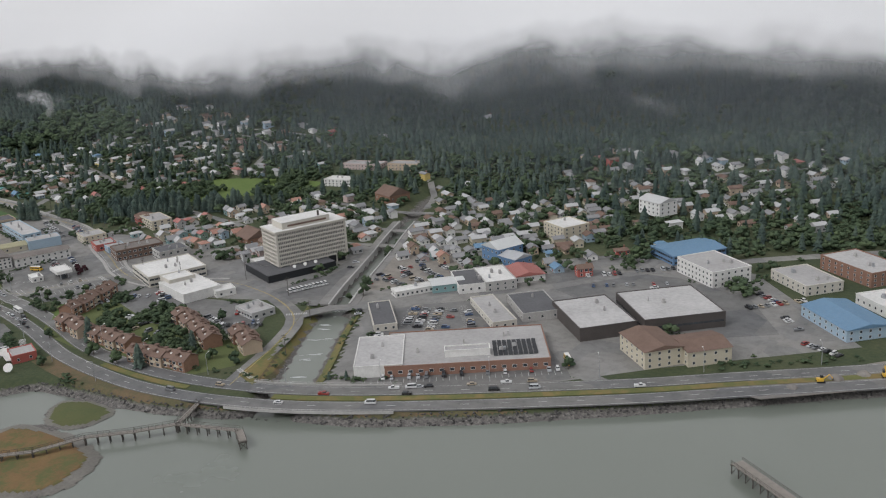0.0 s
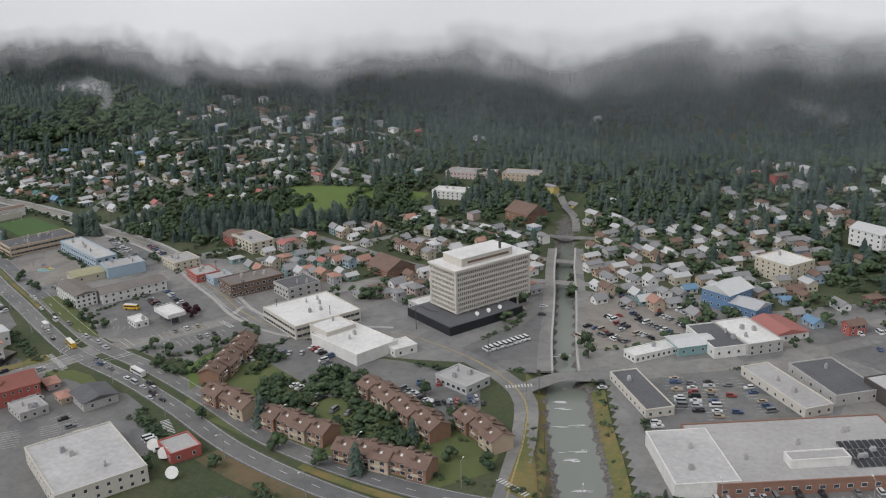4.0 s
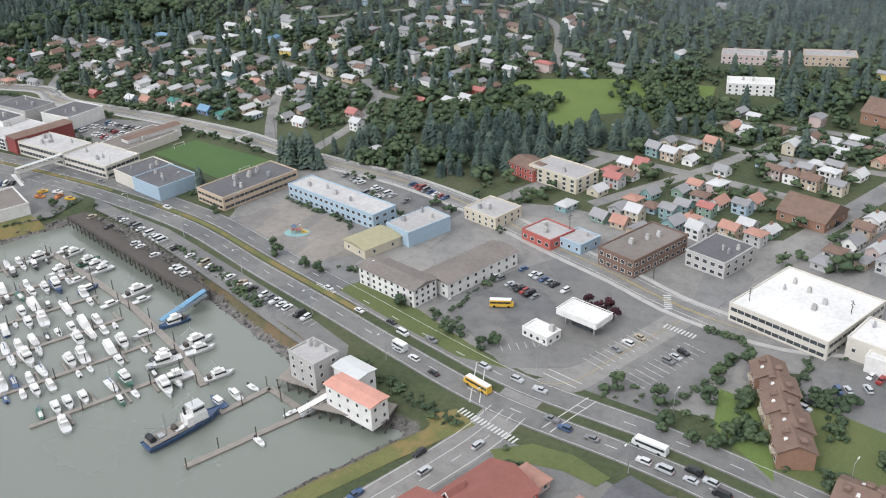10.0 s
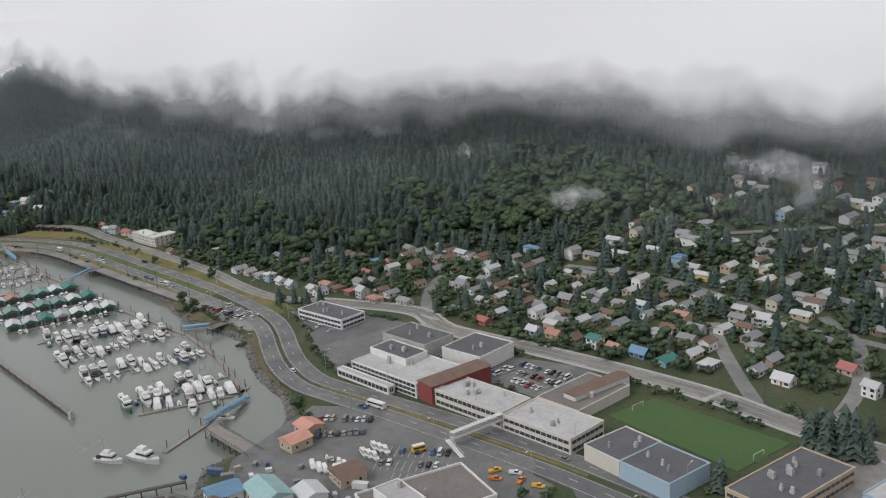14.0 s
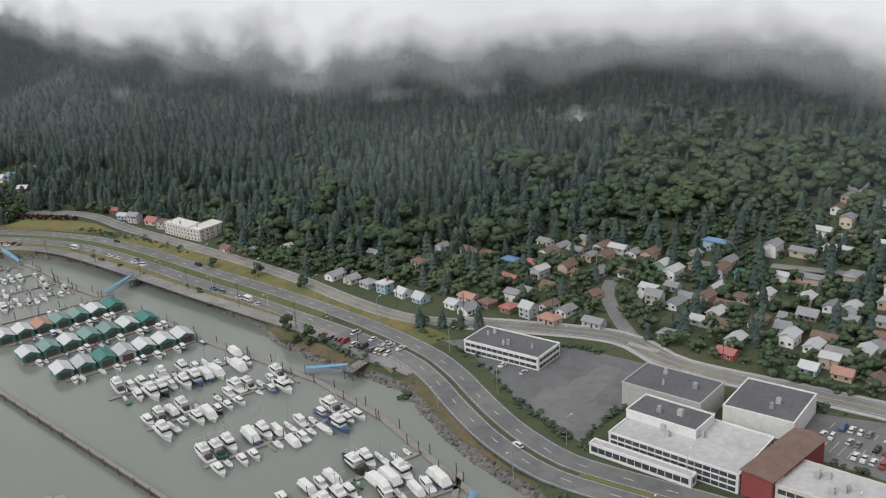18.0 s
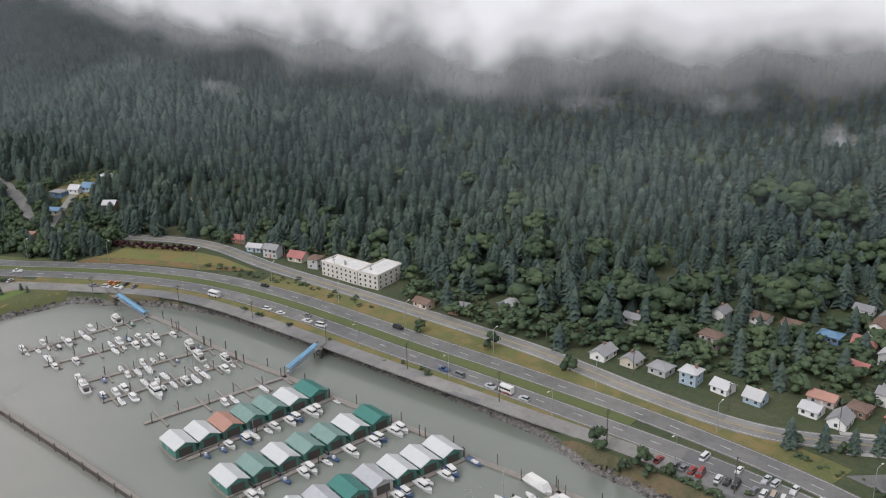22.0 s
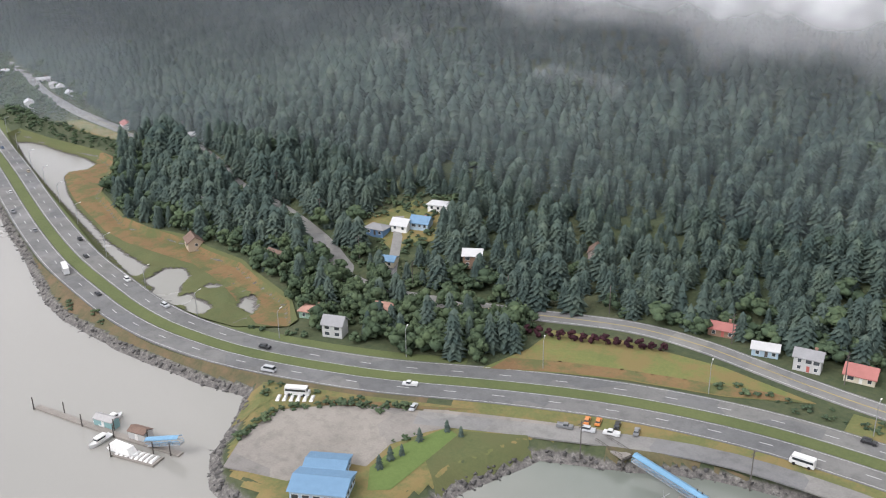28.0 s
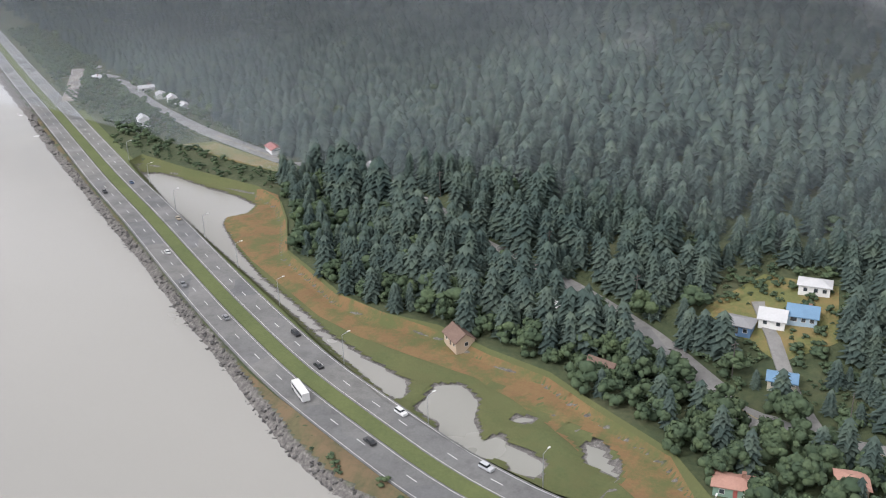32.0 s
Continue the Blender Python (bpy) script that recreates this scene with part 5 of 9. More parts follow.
block("store", (-238, 281), (-259, 303), (-230, 287), 3.4, "concrete", "roof_dark", "long cream shop with a dark flat roof", rows=1, cols=(9, 3), units=1)
block("store", (-194, 305), (-220, 328), (-187, 313), 3.6, "concrete", "roof_grey", "long cream shop with a pale grey roof", rows=1, cols=(8, 3), units=2)
block("store", (-187, 318), (-206, 337), (-176, 331), 4.4, "concrete_grey", "roof_dark", "grey workshop with a dark roof", rows=1, cols=(5, 3), units=1)
block("store", (-256, 320), (-262, 324), (-242, 336), 3.2, "white", "roof_white", "long low white office building", rows=1, cols=(3, 9), units=1)
block("store", (-244, 333), (-252, 341), (-232, 343), 4.6, "wall teal", "metal_white", "pale teal workshop with a white metal roof", rows=1, cols=(3, 4), gable=1.2)
block("store", (-232, 337), (-248, 354), (-222, 349), 5.0, "white", "roof_dark", "white shop with a dark flat roof", rows=1, cols=(5, 4), units=2)
block("store", (-222, 345), (-240, 362), (-212, 356), 5.4, "concrete_grey", "roof_white", "grey shop with a white flat roof", rows=2, cols=(5, 4), units=3)
block("store", (-217, 361), (-230, 373), (-205, 372), 3.6, "white", "metal_red", "white shop with a bright red hipped roof", rows=1, cols=(4, 4), gable=2.4)
block("church_hall", (-240, 386), (-253, 391), (-226, 398), 9.0, "wall blue", "metal_white", "tall blue hall with a white metal roof", rows=2, cols=(4, 4), gable=4.0)
block("church_hall", (-228, 382), (-240, 386), (-222, 392), 5.5, "wall blue", "metal_grey", "blue side wing with a grey roof", rows=1, cols=(4, 3), gable=2.5)
block("office_building", (-159, 417), (-176, 430), (-141, 441), 6.0, "wall blue", "metal_blue", "office building with a bright blue metal roof", rows=2, bands=1.2, gable=1.5)
block("office_building", (-131, 392), (-154, 409), (-118, 408), 9.0, "white", "roof_grey", "white three-storey office with ribbon windows", rows=3, cols=(10, 6), units=3)
block("apartment_house", (-226, 431), (-243, 440), (-214, 444), 10.5, "wall cream", "roof_white", "cream four-storey apartment house with a flat roof", rows=4, cols=(6, 4), units=1)
block("mansion", (-196, 492), (-212, 500), (-190, 504), 9.0, "wall white", "shingle_light", "large white gabled mansion on the hillside", rows=3, cols=(5, 3), gable=3.0, base=7.0)
block("apartment_house", (-430, 530), (-462, 525), (-434, 542), 9.0, "wall pink", "roof_grey", "long grey and pink hillside apartment house", rows=3, cols=(12, 4), units=2, base=8.0)
block("apartment_house", (-400, 536), (-424, 532), (-402, 548), 9.0, "wall tan", "roof_grey", "tan end of the hillside apartment house", rows=3, cols=(8, 4), units=1, base=9.0)
block("apartment_house", (-431, 496), (-452, 492), (-433, 508), 9.5, "white", "roof_white", "white stepped four-storey apartment house", rows=4, cols=(7, 4), units=2, base=3.0)
block("church", (-375, 470), (-392, 476), (-366, 484), 6.0, "cedar", "roof_brown", "brown timber church with a steep roof", rows=1, cols=(4, 3), gable=6.0, base=4)
block("temple", (-392, 357), (-408, 363), (-386, 372), 4.5, "cedar", "roof_brown", "brown tent-roofed wooden hall", rows=1, cols=(4, 3), gable=5.5)
block("office_building", (-415, 313), (-428, 318), (-408, 328), 6.4, "concrete_grey", "roof_dark", "dark grey glazed office building", rows=2, cols=(5, 4), window=(1.8, 1.3), units=3)
block("store", (-450, 257), (-458.5, 260), (-448.3, 262.5), 3.0, "white", "roof_white", "small white kiosk building", rows=1, cols=(4, 2), units=1)
block("apartment_house", (-478, 358), (-500, 366), (-473, 370), 7.0, "wall cream", "roof_grey", "cream three-storey apartment block", rows=3, cols=(6, 3), window=(1.8, 1.3), units=1)
block("apartment_house", (-497, 363), (-510, 369), (-494, 374), 6.0, "wall red", "roof_brown", "dark red apartment block", rows=2, cols=(5, 3), units=0, gable=1.6)
block("inn", (-434, 182), (-447, 187), (-427, 196), 7.4, "wall red", "shingle_red", "red wooden waterfront inn with a dark red roof", "hotel", rows=2, cols=(9, 6), window=(0.9, 1.1), gable=3.4)
block("inn", (-444, 166), (-458, 172), (-438, 181), 7.4, "wall red", "shingle_red", "red gabled front wing of the inn", "hotel", rows=2, cols=(9, 6), window=(0.9, 1.1), gable=3.6)
for ob in [o for o in scene.objects if o.name.startswith("inn") and o.type == "EMPTY"]:
    # cross gables with pale verges along the front
    for x in (3.4, 10.2):
        part("gable_wall", Shape().poly((-2.0, 0, 0), (2.0, 0, 0), (0, 0, 2.5)), "wall red", ob, pose(x, -0.12, 5.92))
        part("gable_roof", Shape().poly((-2.5, -0.5, -0.45), (0, -0.5, 2.75), (0, 5.5, 2.75), (-2.5, 1.0, -0.45)).poly((0, -0.5, 2.75), (2.5, -0.5, -0.45), (2.5, 1.0, -0.45), (0, 5.5, 2.75)), "shingle_red", ob, pose(x, 0, 5.92))
        part("verge_board", Shape().tube((-2.5, -0.52, -0.45), (0, -0.52, 2.75), 0.13, 0.13, 4).tube((0, -0.52, 2.75), (2.5, -0.52, -0.45), 0.13, 0.13, 4), "white", ob, pose(x, 0, 5.92))
    for x in (0.1, 6.8, 13.6):
        part("downpipe", Shape().box(-0.12, -0.12, 0, 0.12, 0.02, 5.8), "white", ob, pose(x, 0, 0))
block("clinic", (-360, 152), (-392, 165), (-348, 175), 6.5, "concrete", "roof_pale", "white flat-roofed waterfront hall", rows=2, cols=(10, 8), units=3)
block("clinic", (-352, 186), (-362, 190), (-346, 194), 4.0, "wall red", "roof_grey", "red-framed service building with dishes", rows=1, cols=(3, 2), cap="wall red")
block("motel", (-804, 352), (-834, 354), (-802, 366), 5.4, "white", "roof_dark", "white roadside motel with a dark gravel roof", rows=2, bands=1.4, units=5)
block("apartment_house", (-1034, 408), (-1054, 411), (-1032.5, 417), 7.2, "concrete", "roof_white", "white three-storey apartment house with a flat roof", rows=3, cols=(8, 3), units=1)
block("apartment_house", (-1023.6, 407.4), (-1033.6, 408), (-1022.6, 424), 7.2, "concrete", "roof_white", "white rear wing of the apartment house", rows=3, cols=(4, 5), units=1)
block("clubhouse", (-1151.5, 304), (-1162.5, 299), (-1154.5, 312), 3.4, "wall pale blue", "metal_blue", "yacht clubhouse with a light blue hipped roof", rows=1, cols=(5, 4), window=(1.8, 1.3), gable=1.8)
block("clubhouse", (-1157, 310), (-1165, 306), (-1160, 317), 3.0, "wall pale blue", "metal_blue", "clubhouse wing with a light blue roof", rows=1, cols=(3, 3), gable=1.5)
block("store", (-337, 283), (-345, 287), (-333, 292), 3.6, "white", "roof_white", "small white service building", rows=1, cols=(3, 2), units=1)
block("store", (-297, 268), (-312, 272), (-293, 279), 3.8, "wall grey", "roof_grey", "low grey-green office with a dark roof", rows=1, cols=(6, 3), window=(1.8, 1.3), units=3)
block("store", (-345, 322), (-362, 330), (-340, 335), 4.0, "concrete_grey", "roof_white", "low glazed shop with a white roof", rows=1, cols=(6, 3), window=(1.8, 1.3), units=2)
block("office_building", (-66, 352), (-88, 374), (-52, 366), 6.0, "wall pale blue", "metal_blue", "pale blue shore building with a blue metal roof", rows=2, cols=(8, 5), gable=2.0)
block("store", (-48, 376), (-72, 398), (-38, 388), 5.0, "white", "roof_white", "long white storehouse with a white roof", rows=1, cols=(9, 4), units=2)
block("store", (-92, 398), (-112, 416), (-80, 412), 5.4, "concrete", "roof_grey", "cream shop block with a grey flat roof", rows=2, cols=(7, 5), units=3)
block("store", (-20, 392), (-40, 408), (-8, 406), 4.6, "concrete_grey", "roof_dark", "grey workshop on the shore road", rows=1, cols=(6, 4), units=2)
block("office_building", (-70, 420), (-96, 440), (-58, 436), 8.0, "brick", "roof_pale", "brick office block with a pale roof", rows=3, cols=(8, 5), units=3)
block("store", (-405, 196), (-417, 200), (-400, 207), 4.0, "concrete_grey", "roof_dark", "grey house with a dark hipped roof", rows=1, cols=(3, 2), gable=1.8)
block("store", (-418, 181), (-429, 184), (-415, 190), 3.4, "concrete_grey", "roof_grey", "grey shop kiosk with a flat roof", rows=1, cols=(4, 3), units=3)


block("high_school", (-727, 312), (-764, 317), (-721, 334), 6.6, "white", "roof_pale", "white three-storey high school front with glass bands", rows=3, bands=1.5, units=6)
block("high_school", (-738, 309), (-768, 313), (-737.5, 312), 3.6, "white", "roof_pale", "low glazed lobby of the high school", rows=1, bands=2.0)
block("high_school", (-718.5, 310.5), (-726.5, 312.5), (-712, 337), 8.8, "wall dark red", "roof_brown", "dark red stair block with a brown roof", gable=0.8)
block("high_school", (-742, 324), (-763, 327), (-740, 335), 9.6, "white", "roof_dark", "white auditorium block with a dark roof", units=2)
block("high_school", (-746, 340), (-771, 343), (-744, 356), 9.0, "concrete_grey", "roof_dark", "grey stage block with a dark roof", units=3)
block("gym", (-721, 343), (-741, 344.5), (-719, 363), 7.4, "white", "roof_dark", "white-walled high school gymnasium with a dark roof", units=2)
block("high_school", (-686.5, 307.5), (-718, 311.5), (-684, 322), 7.0, "concrete", "roof_pale", "long two-storey high school wing with a pale roof", rows=2, bands=1.6, units=7)
block("high_school", (-658, 303.5), (-686, 307.3), (-654, 320), 6.4, "concrete", "roof_pale", "lower end of the long school wing", rows=2, bands=1.4, units=3)
block("grandstand", (-668, 325), (-686, 328), (-661, 352), 4.6, "concrete", "roof_taupe", "low taupe-roofed hall beside the turf field", units=1, parapet=0.3)
block("grandstand", (-672.5, 331), (-678, 332.5), (-667.5, 357), 7.0, "white", "roof_brown", "raised brown roof strip over the low hall", gable=0.8)
block("gym", (-639, 299), (-653, 303), (-636, 317), 6.2, "concrete", "roof_dark", "cream school hall with a dark flat roof", units=3)
block("gym", (-621, 294), (-638.7, 298.6), (-616.5, 311), 6.6, "wall pale blue", "roof_dark", "pale blue school gymnasium with a dark roof", units=3)
block("school", (-592, 296), (-608, 300.5), (-577, 328), 6.2, "wall tan", "roof_dark", "tan brick school with ribbon windows and a dark roof", rows=2, bands=1.2, units=9)
block("workshop", (-532, 303), (-577, 316), (-525, 312.5), 6.6, "wall pale blue", "roof_pale", "long pale blue school workshop with a pale roof", rows=2, cols=(16, 3), window=(1.8, 1.3), units=4)
block("workshop", (-514, 295.5), (-525, 300), (-503, 311), 6.6, "wall pale blue", "roof_grey", "pale blue hall with a grey roof", units=3, parapet=0.3)
block("workshop", (-523, 282.5), (-534, 287), (-516, 296), 4.2, "wall cream", "roof_moss", "low cream hall with a mossy ribbed roof", rows=1, cols=(2, 2), gable=1.2)
block("motel", (-493, 261), (-516, 268), (-488.5, 269.5), 7.4, "white", "roof_taupe", "cream three-storey motel wing with a taupe roof", rows=3, cols=(9, 4), gable=1.5)
block("motel", (-486.5, 270), (-497, 274), (-479, 299), 6.2, "white", "roof_taupe", "cream two-storey motel wing with a low taupe roof", rows=2, cols=(3, 9), gable=1.2)
block("store", (-493, 319), (-507, 323.5), (-489, 332), 5.0, "wall cream", "roof_grey", "cream corner shop with a flat roof", rows=2, cols=(5, 4), units=2)
block("store", (-470, 311), (-482, 316), (-466, 322), 4.4, "wall red", "roof_grey", "low red shop with a grey roof", rows=1, cols=(4, 2), window=(1.8, 1.3), units=2)
block("store", (-460, 312), (-469, 315.5), (-456, 321), 4.0, "wall pale blue", "roof_grey", "low pale blue shop beside the red one", rows=1, cols=(3, 2), units=1)
block("office_building", (-440, 303), (-453, 308.5), (-429, 327), 7.2, "roof_brown", "roof_taupe", "brown concrete office with deep window bays", rows=2, cols=(5, 9), window=(1.8, 1.3), units=3)
block("harbour_office", (-475, 207), (-490.5, 211), (-473.5, 212.5), 7.4, "white", "shingle_salmon", "white harbour office on piles with a salmon-pink roof", rows=2, cols=(5, 2), window=(0.9, 1.1), gable=0.6)
block("harbour_office", (-484, 216), (-493, 218.5), (-482.5, 221.5), 7.4, "white", "metal_white", "white harbour shed with a white ribbed roof", rows=1, cols=(2, 2), gable=0.6)
block("ice_house", (-496, 214.5), (-506, 217.5), (-494, 222.5), 9.4, "concrete_grey", "roof_grey", "grey cubic ice house on the harbour edge", rows=3, cols=(3, 2), units=4)
block("harbour_hall", (-659, 266), (-673.5, 235.5), (-678, 277), 5.0, "white", "roof_taupe", "long white technical centre with brown flat roofs", units=2, parapet=0.8)
block("harbour_hall", (-674, 234.5), (-689, 211), (-685, 242), 5.0, "white", "roof_dark", "low white end of the technical centre", units=2, parapet=0.7)
block("harbour_hall", (-674.5, 243), (-688, 247), (-672, 251), 8.2, "white", "roof_grey", "white upper block of the technical centre", units=1)
block("boat_shed", (-712, 227), (-725, 231), (-709, 236), 5.4, "white", "roof_teal", "white boat shed with a pale teal roof", rows=1, cols=(2, 2), gable=2.6)
block("boat_shed", (-705, 236), (-713, 239), (-702, 243), 4.0, "white", "metal_white", "white tent-roofed shed on the boatyard", rows=1, cols=(1, 1), gable=1.8)
block("boat_shed", (-727, 221), (-735, 224), (-724, 230), 4.8, "white", "metal_blue", "small white shed with a blue roof", rows=1, cols=(2, 2), gable=2.0)
block("boat_shed", (-722, 215), (-729, 218), (-719, 222), 4.2, "wall grey", "roof_brown", "small grey shed with a brown roof", rows=1, cols=(2, 2), gable=1.8)
block("boat_shed", (-704, 250), (-712, 253), (-701, 258), 4.4, "wall tan", "roof_brown", "brown-roofed boat workshop on the yard", rows=1, cols=(3, 2), gable=1.6)
block("boat_shed", (-734, 258), (-741, 259), (-732.5, 266), 4.2, "wall tan", "shingle_salmon", "small shed with a salmon-orange roof", rows=1, cols=(2, 2), gable=2.0)
block("boat_shed", (-738, 268), (-745.5, 269.5), (-736.5, 275), 4.0, "wall tan", "shingle_salmon", "small shed with an orange roof by the shore", rows=1, cols=(2, 2), gable=1.6)


def canopy(c, l, r, h, label):
    ob, L, W = block("filling_station", c, l, r, 0.6, "white", "roof_white", label, "filling station", parapet=0.05)
    for o in list(ob.children):
        o.matrix_basis = pose(0, 0, h) @ o.matrix_basis
    ob.children[0].matrix_basis = pose(0, 0, h + 0.7) @ Matrix.Diagonal((1, 1, 0.5, 1))
    for x in (2, L - 2):
        for y in (2, W - 2):
            part("column", Shape().box(x - 0.2, y - 0.2, 0, x + 0.2, y + 0.2, h + 0.3), "steel", ob)
    part("shop", Shape().box(L * 0.25, W * 0.35, -0.5, L * 0.75, W * 0.7, 3.0), "glass", ob)


canopy((-439, 265), (-452, 269), (-435, 272), 4.4, "white filling station canopy over dark glazed kiosk")


def apartments(x0, y0, x1, y1, label="brown shingled apartment row with stepped gables and dormers"):
    """A row of cedar-clad flats: one unit after another, each with its own gable."""
    run = math.hypot(x1 - x0, y1 - y0)
    n = max(2, round(run / 6.4))
    w, d, h = run / n + 0.3, 8.0, 4.6
    ob = thing("apartment_row", pose(x0, y0, LAND_TOP, 0, 0, math.degrees(math.atan2(y1 - y0, x1 - x0))), label, "apartment house", "brown apartment rows")
    wall, roof = gable_parts(round(w, 2), d, h, 1.9)
    for i in range(n):
        m = pose((i + 0.5) * run / n, d / 2 + (0.7 if i % 2 else -0.4), 0)
        unit = part("wall", wall, ("cedar", "cedar", "wall tan")[i % 3], ob, m)
        part("roof", roof, "roof_brown", ob, m)
        for s, u in ((-1, -0.25), (1, 0.22)):
            part("dormer", Shape().box(-0.7, -0.7, 0, 0.7, 0.7, 1.2).box(-0.85, -0.85, 1.2, 0.85, 0.85, 1.45, 0.5), "roof_brown", ob, m @ pose(u * w, s * 1.6, h + 0.9))
        for side in (-1, 1):
            for z in (0.7, 2.9):
                for u in (-0.28, 0.22):
                    part("window", WINDOWS[(1.8, 1.3)], "white", unit, pose(u * w * -side, side * d / 2, z, 0, 0, 0 if side < 0 else 180))
            part("skylight", Shape().box(-0.45, -0.45, 0, 0.45, 0.45, 0.5, 0.6), "white", ob, m @ pose(0.05 * w, side * 1.9, h + 1.0))
            part("balcony", Shape().box(-1.2, -0.9, 2.2, 1.2, 0.1, 2.36).box(-1.2, -0.9, 2.36, 1.2, -0.82, 3.1), "wall cream", ob, m @ pose(0, side * d / 2, 0, 0, 0, 0 if side < 0 else 180))


for row in ((-374, 221, -352, 217), (-345, 217, -318, 215), (-310, 211, -279, 214), (-398, 264, -386, 231), (-330, 251, -290, 234), (-289, 247, -270, 237)):
    apartments(*row)

# ---- houses: the ones that stand out ----
HOUSES_SHORE = [(-925, 394, "wd"), (-915, 393, "cd"), (-905, 392, "gd"), (-895, 390, "bl"), (-885, 389, "wl"), (-875, 387, "bl"), (-999, 402, "an"), (-1074, 420, "cr"), (-1099, 421, "bl"), (-1087, 418.5, "gd"), (-1113, 427, "nr"),
                (-970, 415, "bl"), (-897, 419, "pn"), (-887, 443, "wn"), (-926, 424, "gd"), (-900, 441, "wd"), (-876, 443, "gn"), (-864, 441, "BB"), (-853, 440, "nr"), (-836, 440, "an"), (-853, 421, "rr"), (-834, 419, "an"),
                (-433, 204, "po"), (-419, 199, "ao"), (-858, 396, "po"), (-848, 394, "nn"), (-838, 393, "nr"), (-829, 392, "gl"), (-819, 390, "ao"), (-1062, 417, "gn"), (-985, 404, "nd")]
HOUSES_BEND = [(-803, 394, "gd"), (-823, 443, "gd"), (-801, 460, "Gl"), (-786, 463, "ad"), (-785, 478, "bB"), (-762, 480, "wd"), (-750, 480, "ad"), (-766, 460, "tG"), (-754, 462, "wl"), (-774, 444, "pl"), (-762, 439, "an"),
               (-791, 423, "cd"), (-790, 440, "gd"), (-776, 395, "Gd"), (-753, 389, "rr"), (-761, 412, "an"), (-727, 389, "bl"), (-717, 389, "ao"), (-707, 388, "an"), (-697, 388, "wG"), (-688, 387, "ao"), (-677, 387, "BB"), (-665, 385, "tG")]
HOUSES_MID = [(-650, 389, "bl"), (-642, 414, "cd"), (-632, 404, "ad"), (-660, 427, "wl"), (-682, 410, "wl"), (-679, 430, "ao"), (-669, 421, "gd"), (-701, 435, "tl"), (-712, 437, "cd"), (-723, 434, "gd"), (-737, 432, "nd"), (-741, 417, "gd"),
              (-738, 484, "wl"), (-721, 490, "wl"), (-706, 500, "wd"), (-688, 505, "cl"), (-704, 482, "bB"), (-689, 473, "yl"), (-676, 472, "wd"), (-660, 476, "al"), (-642, 469, "wd"), (-649, 441, "gl"), (-728, 463, "ad"), (-743, 462, "ad"), (-703, 551, "wl"), (-707, 521, "Gd"), (-669, 500, "gd")]
HOUSES_PARK = [(-585, 435, "rr"), (-572, 441, "bl"), (-566, 460, "rr"), (-544, 494, "pr"), (-522, 496, "bl"), (-535, 513, "gd"), (-516, 543, "wl"), (-521, 585, "rr"), (-534, 594, "gr"), (-548, 557, "wl"), (-588, 542, "pn"), (-604, 528, "wl"),
               (-614, 527, "wl"), (-624, 527, "ad"), (-588, 576, "bl"), (-576, 563, "wl"), (-566, 573, "nn"), (-541, 581, "wl"), (-557, 588, "gd"), (-584, 516, "wl"), (-574, 524, "gd"), (-604, 496, "wl"), (-593, 492, "gd"), (-612, 472, "cl"), (-606, 452, "nd")]
HOUSES_HILL = [(-655, 508, "nd"), (-663, 486, "cl"), (-571, 368, "gl"), (-594, 392, "wl"), (-606, 408, "pr"), (-622, 388, "wl"), (-633, 392, "wd"), (-621, 432, "gd"), (-593, 459, "wd"), (-483, 527, "tl"), (-386, 526, "yd"), (-508, 502, "gd"),
               (-494, 514, "cd"), (-530, 508, "gd"), (-476, 596, "gd"), (-410, 655, "gl"), (-627, 551, "gd"), (-645, 545, "gd"), (-747, 497, "wl"), (-714, 509, "gd"), (-650, 482, "gd"), (-617, 485, "wd"), (-640, 525, "gd"), (-606, 562, "wd")]
HOUSES_EAST = [(-264, 597, "wd"), (-251, 593, "wl"), (-239, 584, "wl"), (-277, 585, "pr"), (-264, 580, "rn"), (-250, 572, "gd"), (-228, 597, "gd"), (-205, 585, "wl"), (-192, 589, "bl"), (-181, 583, "wd"), (-170, 590, "gl"), (-157, 597, "wd"), (-146, 592, "nr"),
               (-135, 608, "wl"), (-133, 588, "wd"), (-160, 574, "pl"), (-183, 566, "cn"), (-148, 576, "wd"), (-265, 545, "wn"), (-253, 530, "gd"), (-273, 526, "wd"), (-250, 513, "cn"), (-212, 576, "wl"), (-171, 563, "gl")]
HOUSES_CREEK = [(-296, 486, "gl"), (-303, 501, "wd"), (-344, 521, "gl"), (-368, 521, "yd"), (-286, 449, "wl"), (-307, 461, "gd"), (-300, 436, "wl"), (-352, 443, "wd"), (-354, 421, "bl"), (-337, 402, "gl"), (-207, 387, "bB"), (-221, 408, "bB"),
                (-201, 412, "wd"), (-216, 464, "an"), (-203, 480, "cn"), (-183, 481, "wl"), (-190, 426, "rn"), (-177, 445, "wB"), (-262, 438, "gd"), (-192, 386, "rn"), (-279, 401, "wl"), (-262, 403, "wB")]
